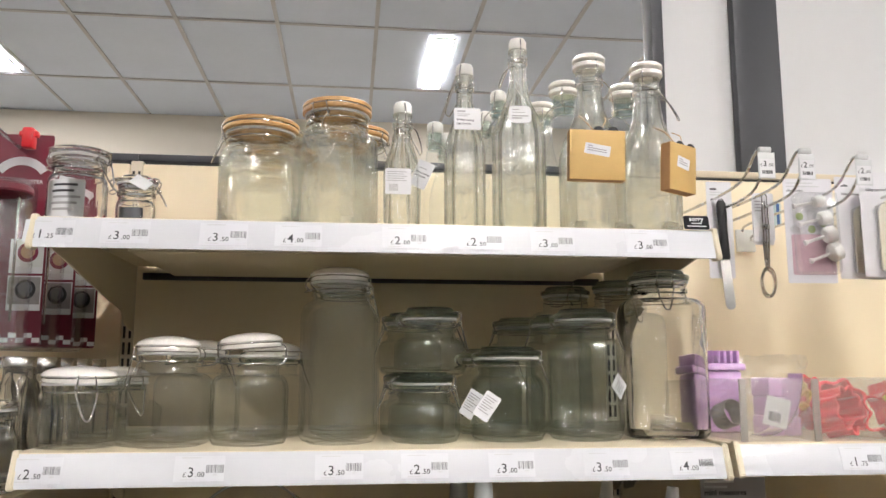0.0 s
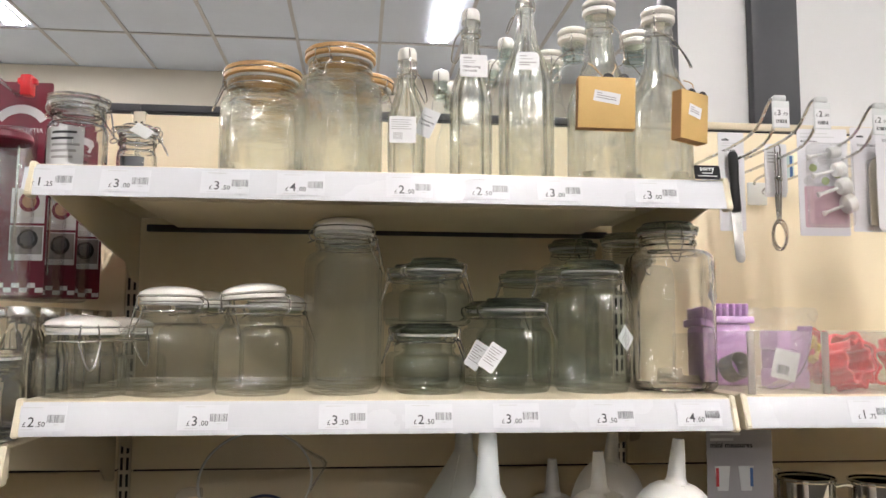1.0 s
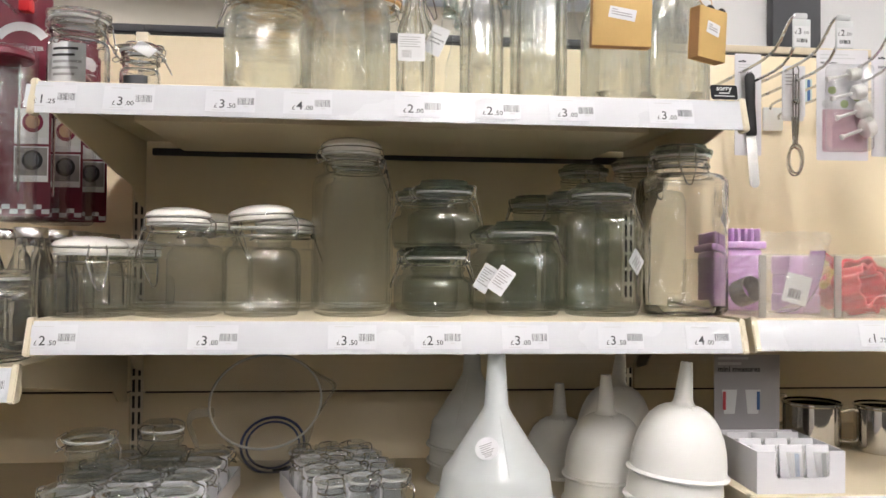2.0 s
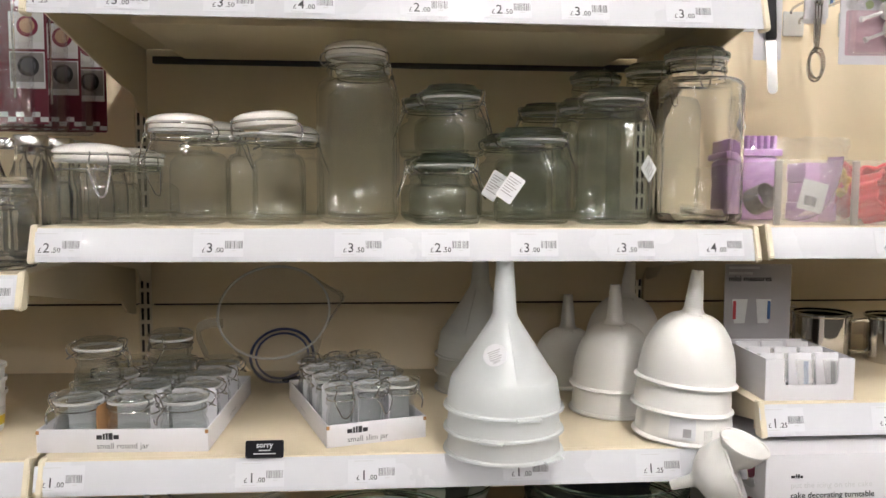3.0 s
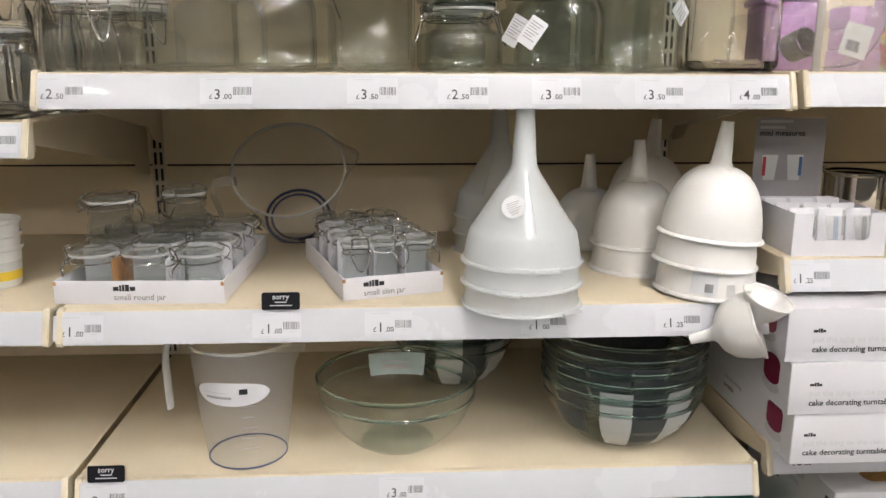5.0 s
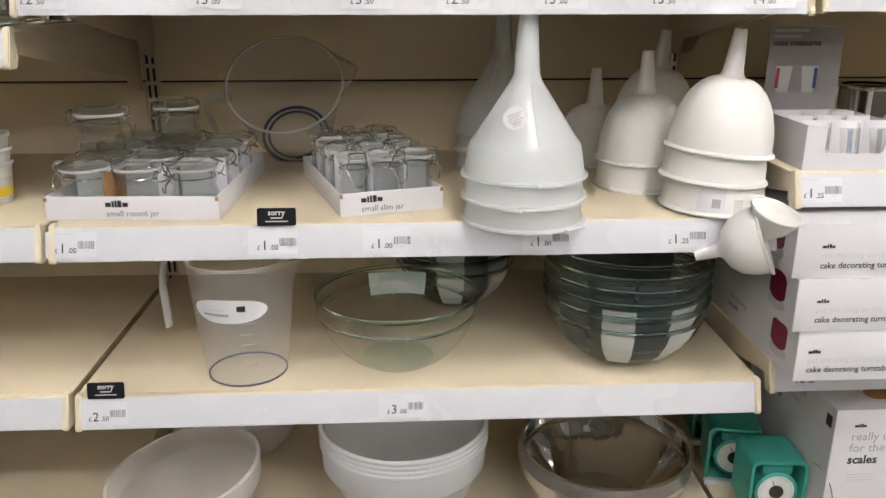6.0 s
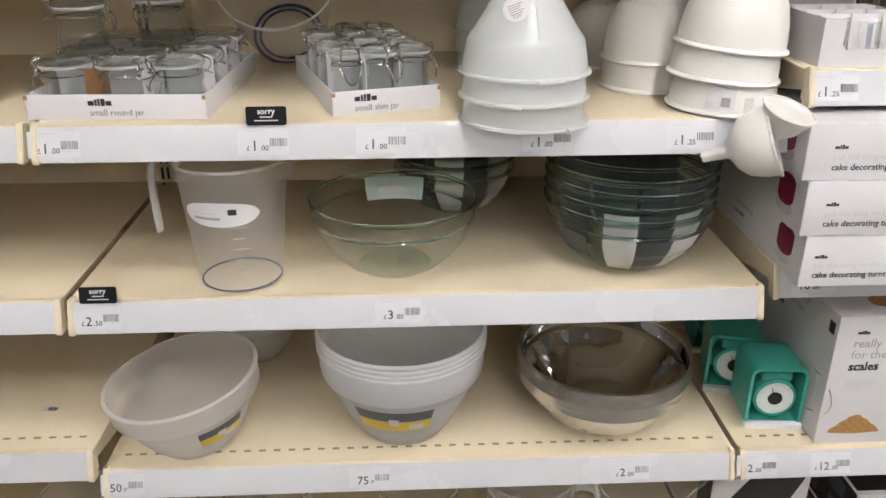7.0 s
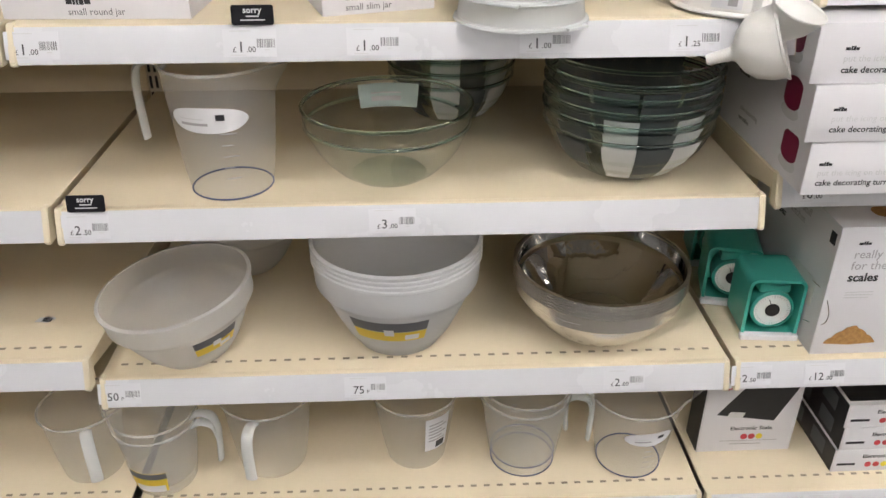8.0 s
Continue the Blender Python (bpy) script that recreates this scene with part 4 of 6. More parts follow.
ln = [(-0.016, 0.0045, 0.008, 0.0013), (-0.016, 0.001, 0.03, 0.0014), (-0.016, -0.0025, 0.031, 0.0014)]
kraft_box(turn(0.8205, 0.026, 1.763, 0, 1.5, -4), 0.087, 0.079, 0.018, (0.040, 0.017), ln)
kraft_box(turn(0.953, 0.026, 1.746, 0, 3.5, 24), 0.056, 0.076, 0.020, (0.026, 0.018), [(-0.010, 0.0045, 0.008, 0.0013), (-0.010, 0.001, 0.018, 0.0014), (-0.010, -0.0025, 0.019, 0.0014)])

# faceted jar standing on its lid, and a small one behind it
j = clip_jar(turn(0.036, 0.075, Z_A, rz=-20), 0.0385, 0.112, "small", 0.15, 0.036, "small clear glass clip-top jar with a printed paper band", A_GROUP, drop=0.03)
part("paper_band", curved_label(lambda z: 0.0392, radians(-125), radians(-38), 0.004, 0.062), M_PAPER, j, "white paper band")
for k in range(5):
    part("band_print", curved_label(lambda z: 0.0399, radians(-104 - 3 * (k % 2)), radians(-58 + 6 * (k % 3)), 0.016 + 0.009 * k, 0.0195 + 0.009 * k, 6), M_GREYINK if k < 3 else M_INK, j, "")
part("film_cover", lathe([(0.043, 0.088), (0.0445, 0.096), (0.043, 0.104), (0.0445, 0.112), (0.03, 0.116), (0, 0.1165)], 40, None, (13, 0.0)), M_WRAP, j, "crinkled clear film")
j = clip_jar(turn(0.092, 0.185, Z_A, rz=5), 0.030, 0.098, "small", 0.15, 0.027, "very small clear glass clip-top jar with a folded tag", A_GROUP, drop=0.02, out=0.02)
swing_tag(j, turn(0.012, -0.034, 0.086, 60, 0, 10) @ turn(rz=-35), 0.03, 0.022, [])
part("band", curved_label(lambda z: 0.0306, radians(-130), radians(-60), 0.012, 0.022), M_RED, j, "orange-red printed band")
part("band", curved_label(lambda z: 0.0306, radians(-130), radians(-60), 0.024, 0.046), M_LABELGREY, j, "dark printed band")


# ---- shaped plastics ----
def shell(outer, t, n=48):
    """A thin-walled turned vessel: outer rows from the axis at the base to the rim, then back inside."""
    inner = [(max(r - t, 0.0), z + (t if i < 2 else 0.0)) + tuple(rest) for i, (r, z, *rest) in enumerate(outer)]
    inner[-1] = (outer[-1][0] - t, outer[-1][1]) + tuple(outer[-1][2:])
    return lathe(list(outer) + inner[::-1], n)


def radius_at(profile):
    rows = [(p[1], p[0]) for p in profile if p[0] > 0]

    def f(z):
        for (z0, r0), (z1, r1) in zip(rows, rows[1:]):
            if z0 <= z <= z1 and z1 > z0:
                return r0 + (r1 - r0) * (z - z0) / (z1 - z0)
        return rows[-1][1] if z > rows[-1][0] else rows[0][1]
    return f


def cone_funnel(m, label, sticker=False, mat=None, r=0.082):
    t = thing("cone_funnel", label, "funnel", "large funnels", m)
    w = 0.0016
    out = [(r + 0.002, 0.0), (r + 0.004, 0.001), (r + 0.003, 0.004), (r - 0.001, 0.005), (r * 0.955, 0.024), (r * 0.915, 0.041), (r * 0.88, 0.0465), (r * 0.83, 0.051), (0.0235, 0.120), (0.0195, 0.127), (0.0170, 0.134), (0.0140, 0.180), (0.0110, 0.225), (0.0105, 0.245)]
    inn = [(a - w, z) for a, z in out]
    part("funnel_body", lathe([(r - 0.002, 0.004), (r - 0.002, 0.0)] + out + [(0.0085, 0.245), (0.0085, 0.23)], 52), mat or M_POLYFUNNEL, t)
    part("rim_tab", boxed((0.034, 0.012, 0.004), (0.012, -r - 0.003, 0.002), 0.0015), mat or M_POLYFUNNEL, t)
    part("seam_rib", boxed((0.0014, 0.0022, 0.09), (0, 0, 0), 0.0004), mat or M_POLYFUNNEL, t, "", turn(0.0, -0.0458, 0.0855, -32.5, 0, 0))
    if sticker:
        s = part("sticker", plate(ring2d(0.0165, 24), 0.0003), M_PAPER, t, "round white sticker", turn(-0.0245, -0.0445, 0.082, 90 - 33, 0, -27) @ turn(0, 0, 0.0012))
        part("sticker_print", bars([(-0.009, 0.006 - 0.003 * i, 0.018 - 0.002 * (i % 3), 0.0011) for i in range(5)] + [(-0.006 + 0.0015 * i, -0.0095, 0.0007, 0.005) for i in range(7)]), M_GREYINK, s, "", turn(0, 0, 0.0004) @ turn(rz=25), smooth=False)
    return t


def ring2d(r, n):
    return [(r * math.cos(2 * math.pi * i / n), r * math.sin(2 * math.pi * i / n)) for i in range(n)]


def dome_funnel(m, label, r=0.070, tag=False):
    t = thing("dome_funnel", label, "funnel", "white dome funnels", m)
    w = 0.0016
    out = [(r + 0.004, 0.0), (r + 0.005, 0.002), (r + 0.004, 0.004), (r, 0.006)]
    out += [(0.012 + (r - 0.012) * math.cos(a) ** 0.9, 0.006 + 0.098 * math.sin(a)) for a in (0.15, 0.35, 0.55, 0.75, 0.95, 1.15, 1.32, 1.45)]
    inn = [(a - w, z) for a, z in out]
    part("funnel_body", lathe(out + inn[::-1] + [out[0]], 52), M_WHITEPLASTIC, t)
    part("spout", lathe([(0.0205, 0.1025), (0.0160, 0.1060), (0.0135, 0.113), (0.0115, 0.140), (0.0085, 0.168), (0.0070, 0.168), (0.0100, 0.140), (0.0115, 0.116)], 28), M_WHITEPLASTIC, t)
    if tag:
        p = part("paper_label", curved_label(lambda z: r + 0.001 - (z - 0.01) * 0.12, radians(-128), radians(-98), 0.010, 0.046), M_PAPER, t, "white barcode label")
        part("label_print", curved_label(lambda z: r + 0.0018 - (z - 0.01) * 0.12, radians(-112), radians(-103), 0.014, 0.026, 4), M_GREYINK, p)
    return t


big = "large translucent plastic funnel standing upside down in a stack"
for k in range(3):
    cone_funnel(turn(0.637, 0.012, Z_C + 0.031 * k, rz=(35, -28, 6)[k]), big, k == 2)
for k in range(3):
    cone_funnel(turn(0.648, 0.360, Z_C + 0.031 * k, rz=20 - 25 * k), big + " behind", r=0.080)
dome = "white plastic dome funnel upside down"
for k, (dx, dy, a, b) in enumerate(((0, 0, 0, 0), (0.001, 0.0, 1, -1))):
    dome_funnel(turn(0.856 + dx, 0.204 + dy, Z_C + 0.043 * k, a, b), dome + " in a stack of two")
for k in range(2):
    dome_funnel(turn(0.912, 0.345, Z_C + 0.068 * k, 0, 5 * k), dome + ", behind the front row")
dome_funnel(turn(0.822, 0.395, Z_C, 0, 0), dome + ", against the back panel")
for k, (dx, a, b) in enumerate(((0.004, 0, 3), (0.001, 0, 4), (0.006, 0, 5))):
    dome_funnel(turn(0.917 + dx, 0.062, Z_C + (0, 0.042, 0.082)[k], a, b), dome + " in a leaning stack of three", 0.0715, k == 0)

# small funnel set hung on the shelf edge
def aimed(x, y, z, axis):
    """A pose at a point whose own z axis runs along axis."""
    return Matrix.Translation((x, y, z)) @ Vector(axis).to_track_quat("Z", "Y").to_matrix().to_4x4()


def open_cup(prof, t, n=48):
    return lathe(prof + [(a - t, z) for a, z in prof[::-1]] + [prof[0]], n)


t = thing("mini_funnel_set", "small white plastic funnels clipped together on the shelf edge", "funnel", "", turn(0.9521, -0.0550, 0.9926))
part("lower_funnel", open_cup([(0.0068, -0.092), (0.0090, -0.062), (0.0125, -0.057), (0.026, -0.051), (0.0385, -0.038), (0.0448, -0.018), (0.0462, -0.004), (0.0485, -0.003), (0.0488, 0.0)], 0.0015), M_WHITEPLASTIC, t, "", aimed(0, 0, 0, (0.86, -0.36, 0.36)))
part("upper_funnel", open_cup([(0.0058, -0.062), (0.0078, -0.040), (0.0100, -0.037), (0.0225, -0.024), (0.0305, -0.008), (0.0330, -0.002), (0.0345, -0.001), (0.0347, 0.0015)], 0.0013), M_WHITEPLASTIC, t, "", aimed(0.0052, -0.0130, 0.0401, (0.24, -0.30, 0.92)))
part("rim_notch", boxed((0.009, 0.006, 0.005), (0, 0, 0), 0.0015), M_WHITEPLASTIC, t, "", turn(0.0052 - 0.030, -0.0130 - 0.004, 0.0401 + 0.009))
part("hang_strip", boxed((0.012, 0.0007, 0.034), (-0.030, 0.026, 0.030)), M_WRAP, t, "clear hang strip")


def measuring_jug(m, label, rt, rb, h, mat=None, ring=False, oval=False, paper="", spout=0.30, group="measuring jugs", ticks=True, handle=True):
    """A jug with its spout towards +x and its handle towards -x."""
    mat = mat or M_CLOUDY
    t = thing("measuring_jug", label, "jug", group, m)
    outer = [(0, 0.003), (rb * 0.85, 0.002), (rb * 0.95, 0.0), (rb, 0.004), (rb * 1.02, 0.012)]
    outer += [(rb * 1.02 + (rt - rb * 1.02) * u ** 0.8, 0.012 + (h - 0.012) * u) for u in (0.15, 0.3, 0.45, 0.6, 0.72, 0.8, 0.86, 0.91, 0.95, 0.985)]
    outer += [(rt + 0.0035, h - 0.003), (rt + 0.0035, h)]
    bm = lathe(outer + [(rt + 0.0005, h), (rt + 0.0005, h - 0.004)], 60)
    for v in bm.verts:
        a = math.atan2(v.co.y, v.co.x)
        u = max(0.0, (v.co.z / h - 0.72) / 0.28)
        k = math.exp(-(a / 0.34) ** 2) * u ** 1.5
        v.co.x *= 1 + 1.25 * spout * k
        v.co.y *= 1 - 0.25 * k
        v.co.z += 0.006 * k
    part("jug_body", bm, mat, t)
    edge = []
    for i in range(60):
        a = 2 * math.pi * i / 60
        k = math.exp(-((a if a < math.pi else a - 2 * math.pi) / 0.34) ** 2)
        edge.append(((rt + 0.0025) * math.cos(a) * (1 + 1.25 * spout * k), (rt + 0.0025) * math.sin(a) * (1 - 0.25 * k), h + 0.006 * k))
    part("rim", tube(edge, 0.0019, 6, True), mat, t, "cloudy rolled rim")
    if handle:
        hp = bend([(-rt * 0.96, 0, h - 0.012), (-rt - 0.014, 0, h - 0.004), (-rt - 0.034, 0, h - 0.010), (-rt - 0.041, 0, h - 0.034), (-rt - 0.041, 0, h * 0.62), (-rt - 0.039, 0, h * 0.38)], 5)
        hb = bmesh.new()
        rows = []
        for i, p in enumerate(hp):
            d = (hp[min(i + 1, len(hp) - 1)] - hp[max(i - 1, 0)]).normalized()
            s = Vector((0, 1, 0))
            q = d.cross(s)
            rows.append([hb.verts.new(p + s * (0.010 * math.cos(g)) + q * (0.0045 * math.sin(g))) for g in [2 * math.pi * j / 10 for j in range(10)]])
        for a, b in zip(rows, rows[1:]):
            for j in range(10):
                hb.faces.new((a[j], a[(j + 1) % 10], b[(j + 1) % 10], b[j]))
        hb.faces.new(rows[0])
        hb.faces.new(rows[-1])
        part("handle", hb, M_POLYFUNNEL if mat is not M_POLYBACK else mat, t)
    f = radius_at(outer)
    if ring:
        part("base_ring", tube(ring_points(rb * 0.985, 0.0035, 40), 0.0013, 6, True), M_NAVY, t, "navy blue base ring")
    if oval:
        o = part("oval_label", curved_label(f, radians(oval[0]), radians(oval[1]), h * 0.57, h * 0.765, 22, 0.0010, 1.0), M_PAPER, t, "white oval label")
        mid = (oval[0] + oval[1]) / 2
        part("label_print", curved_label(f, radians(oval[0] + 14), radians(mid + 1), h * 0.63, h * 0.65, 8, 0.0018), M_GREYINK, o)
        part("label_print", curved_label(f, radians(oval[0] + 14), radians(mid - 3), h * 0.675, h * 0.683, 8, 0.0018), M_PALEINK, o)
        part("label_mark", curved_label(f, radians(mid + 10), radians(mid + 19), h * 0.67, h * 0.715, 4, 0.0018), M_INK, o, "black square mark")
    if paper:
        a0, a1, z0, z1, kind = paper
        p = part("paper_label", curved_label(f, radians(a0), radians(a1), h * z0, h * z1, 10, 0.0010), M_PAPER if kind == "white" else M_YELLOW, t, "white printed label" if kind == "white" else "yellow printed label")
        if kind == "white":
            for k in range(6):
                part("label_print", curved_label(f, radians(a0 + 5), radians(a1 - 6 - 7 * (k % 2)), h * (z0 + (z1 - z0) * (0.3 + 0.1 * k)), h * (z0 + (z1 - z0) * (0.34 + 0.1 * k)), 5, 0.0018), M_GREYINK, p)
            part("label_code", curved_label(f, radians(a1 - 22), radians(a1 - 6), h * (z0 + (z1 - z0) * 0.06), h * (z0 + (z1 - z0) * 0.26), 5, 0.0018), M_INK, p)
        else:
            part("label_band", curved_label(f, radians(a0), radians(a1), h * (z0 + (z1 - z0) * 0.7), h * z1, 10, 0.0018), M_LABELGREY, p, "dark grey band")
            part("label_code", curved_label(f, radians(a0 + 8), radians(a1 - 4), h * z0, h * (z0 + (z1 - z0) * 0.36), 10, 0.0018), M_PAPER, p, "white barcode panel")
    if ticks:
        for k in range(7):
            z = h * (0.2 + 0.09 * k)
            part("scale_mark", curved_label(f, radians(-78), radians(-66 if k % 2 else -60), z, z + 0.0011, 4, 0.0006), M_PALEINK, t)
    return t


# tub lying back against the panel
t = measuring_jug(turn(0.275, 0.462, Z_C + 0.040, 0, 0, 0) @ turn(rx=48) @ turn(rz=12), "thin clear plastic jug leaning back with its mouth forward", 0.096, 0.064, 0.165, M_POLYBACK, spout=0.22, ticks=False)
part("rim_bead", tube(ring_points(0.098, 0.164, 48), 0.0022, 6, True), M_POLYFUNNEL, t, "cloudy rim bead")
part("base_ring", tube(ring_points(0.060, 0.006, 40), 0.0028, 6, True), M_NAVY, t, "navy blue base ring")
part("inner_ring", tube(ring_points(0.050, 0.006, 40), 0.0022, 6, True), M_NAVY, t, "navy blue ring")
part("side_print", curved_label(lambda z: 0.079, radians(-95), radians(-75), 0.048, 0.056, 6), M_INK, t)

# ---- trays of small jars ----
def carton_tray(m, w, d, h, words, front_words_x):
    t = thing("carton_tray", "white cardboard display tray of " + words + "s", "tray", "display trays", m)
    c = 0.0022
    part("tray_base", boxed((w - 0.004, d - 0.004, c), (w / 2, d / 2, c / 2 + 0.0005)), M_CARDWHITE, t)
    part("front_wall", boxed((w, c, h), (w / 2, c / 2, h / 2), 0.0006), M_CARDWHITE, t)
    part("back_wall", boxed((w, c, h), (w / 2, d - c / 2, h / 2), 0.0006), M_CARDWHITE, t)
    for s in (0, 1):
        part("side_wall", boxed((c, d - 2 * c - 0.0004, h), (s * (w - c) + c / 2, d / 2, h / 2), 0.0006), M_CARDWHITE, t)
        part("corner_fold", boxed((0.004, 0.003, 0.005), (s * (w - 0.004) + 0.002, 0.0, h - 0.004)), M_BROWN, t, "torn brown corner")
    part("brand_mark", bars([(0, 0, 0.0075, 0.006), (0.0085, 0.0008, 0.003, 0.0085), (0.0125, 0.0012, 0.003, 0.0095), (0.0165, 0.0012, 0.0055, 0.0095), (0.023, 0, 0.0075, 0.006)]), M_INK, t, "plain dark mark", turn(front_words_x, -0.0004, h * 0.66, 90), smooth=False)
    part("front_lettering", lettering(words, 0.0118), M_LABELGREY, t, "grey lettering", turn(front_words_x, -0.0004, h * 0.17, 90), smooth=False)
    part("side_lettering", lettering(words, 0.0075), M_GREYINK, t, "grey lettering", turn(w + 0.0004, d * 0.45, h * 0.3, 90, 0, 90), smooth=False)
    part("side_lettering", lettering(words, 0.0075), M_GREYINK, t, "grey lettering", turn(-0.0004, d * 0.65, h * 0.3, 90, 0, -90), smooth=False)
    return t


def mini_jar(m, r, h, kind, tray):
    t = clip_jar(m, r, h, "small", 0.0, r * 0.86, "small clear glass clip-top " + kind, "small jars in trays", drop=h * 0.26, out=0.013, glassy=M_GLASSMINI)
    return t


def divider(m, w, h, mat=None):
    ob = part("divider_card", plate([(-w / 2, 0), (w / 2, 0), (w / 2, h - 0.004), (w / 2 - 0.004, h), (-w / 2 + 0.004, h), (-w / 2, h - 0.004)], 0.0012, turn(rx=90)), mat or M_CARDWHITE, None, "", m)
    return tagged(ob, "thin card divider standing between small jars", "divider", "card dividers")


T1 = turn(-0.013, 0.030, Z_C + 0.0005, rz=-2.0)
carton_tray(T1, 0.235, 0.315, 0.033, "small round jar", 0.082)
master = None
for i in range(3):
    for k in range(4):
        m = T1 @ turn(0.042 + 0.075 * i, 0.042 + 0.076 * k, 0.003, rz=(200, 155, 215, 30)[(i + 2 * k) % 4])
        if master is None:
            master = mini_jar(m, 0.0335, 0.071, "round jar", T1)
        else:
            copy_thing(master, m)
for i in (0, 1):
    divider(T1 @ turn(0.0805 + 0.075 * i, 0.045, 0.004, rz=90 - 8), 0.058, 0.056, M_BROWN if i == 0 else M_CARDWHITE)
for k in range(3):
    divider(T1 @ turn(0.196, 0.081 + 0.076 * k, 0.004, rz=-2), 0.066, 0.066)
    divider(T1 @ turn(0.116, 0.081 + 0.076 * k, 0.004, rz=1), 0.070, 0.064)
    divider(T1 @ turn(0.042, 0.081 + 0.076 * k, 0.004, rz=1), 0.060, 0.062)
copy_thing(master, T1 @ turn(0.063, 0.066, 0.0745, rz=8))
copy_thing(master, T1 @ turn(0.148, 0.135, 0.0745, rz=250))

T2 = turn(0.386, 0.024, Z_C + 0.0005, rz=16.5)
carton_tray(T2, 0.150, 0.285, 0.033, "small slim jar", 0.030)
master = None
for i in range(3):
    for k in range(4):
        m = T2 @ turn(0.028 + 0.047 * i, 0.032 + 0.068 * k, 0.003, rz=(-90, -60, -20, -110)[(i + k) % 4])
        if master is None:
            master = mini_jar(m, 0.0210, 0.081, "slim jar", T2)
        else:
            copy_thing(master, m)
for k in range(3):
    for i in range(3):
        divider(T2 @ turn(0.028 + 0.047 * i, 0.057 + 0.068 * k, 0.004, rz=3 * i - 2), 0.043, 0.076)
for i in (0, 1):
    divider(T2 @ turn(0.0515 + 0.047 * i, 0.030, 0.004, rz=84), 0.036, 0.062)

# ---- oven glass, jugs and bowls on the middle shelves ----
measuring_jug(turn(0.234, 0.072, Z_D, rz=-6), "large clear plastic measuring jug with a white oval label", 0.0775, 0.0585, 0.187, M_POLY, True, (-134, -46))


def glass_bowl(m, r, h, label, group="glass mixing bowls"):
    t = thing("glass_bowl", label, "bowl", group, m)
    out = [(0, 0.001), (r * 0.40, 0.0), (r * 0.46, 0.002), (r * 0.60, h * 0.12), (r * 0.74, h * 0.27), (r * 0.85, h * 0.44), (r * 0.915, h * 0.60), (r * 0.945, h * 0.70), (r * 0.955, h * 0.72), (r * 0.985, h * 0.735), (r * 0.985, h * 0.75), (r * 0.97, h * 0.77), (r * 0.99, h * 0.96), (r, h * 0.975), (r, h)]
    part("bowl", lathe(out[:-1], 64), M_THINOVEN, t)
    part("rim", lathe([(r - 0.0042, h), (r - 0.0042, h * 0.95), (r * 0.99 - 0.0004, h * 0.955), (r, h * 0.97), (r, h), (r - 0.0021, h + 0.0012), (r - 0.0042, h)], 64), M_GLASSTHICK, t, "thick green glass rim")
    part("step", lathe([(r * 0.940, h * 0.715), (r * 0.955, h * 0.735), (r * 0.966, h * 0.76), (r * 0.950, h * 0.77), (r * 0.936, h * 0.74), (r * 0.940, h * 0.715)], 64), M_GLASSTHICK, t, "thick green glass step")
    part("foot", lathe([(0, 0.002), (r * 0.38, 0.0012), (r * 0.445, 0.003), (r * 0.40, 0.0075), (0, 0.0065)], 48), M_THINOVEN, t, "thick glass foot")
    return t, radius_at(out), r, h


t, f, r, h = glass_bowl(turn(0.461, 0.106, Z_D), 0.126, 0.112, "clear greenish glass mixing bowl with a paper label inside")
lb = part("paper_label", curved_label(lambda z: f(z) - 0.0075, radians(66), radians(114), h * 0.60, h * 0.92, 12), M_TEALTAG, t, "pale printed paper label")
part("label_print", curved_label(lambda z: f(z) - 0.0088, radians(80), radians(104), h * 0.68, h * 0.80, 8), M_PALEINK, lb)


def label_bands(t, f, h, spans):
    for a0, a1, mat, z0, z1 in spans:
        part("paper_band", curved_label(f, radians(a0), radians(a1), h * z0, h * z1, 8, 0.0007), mat, t, "pale printed band" if mat is M_BAND else "dark printed band")


for k in range(5):
    t, f, r, h = glass_bowl(turn(0.820, 0.117, Z_D + 0.0195 * k), 0.129, 0.106, "clear glass mixing bowl with a printed paper wrap, in a stack")
    white = ((-121, -98, M_BAND, 0.13, 0.70), (-72, -47, M_BAND, 0.13, 0.70))
    slate = ((-97.5, -72.5, M_BANDDARK, 0.06, 0.70), (-160, -133, M_BANDDARK, 0.30, 0.70), (-36, -10, M_BANDDARK, 0.30, 0.70), (35, 145, M_BANDDARK, 0.25, 0.70))
    label_bands(t, f, h, white + slate if k < 3 else slate + ((-130, -100, M_BANDDARK, 0.25, 0.70), (-70, -40, M_BANDDARK, 0.25, 0.70)))
for k in range(4):
    t, f, r, h = glass_bowl(turn(0.568, 0.365, Z_D + 0.021 * k), 0.112, 0.104, "clear glass mixing bowl with dark wrap, stacked behind")
    label_bands(t, f, h, ((-160, -125, M_BANDDARK, 0.12, 0.70), (-112, -85, M_BAND, 0.12, 0.70), (-84, -60, M_BANDDARK, 0.12, 0.70), (-56, -30, M_BAND, 0.12, 0.7)))


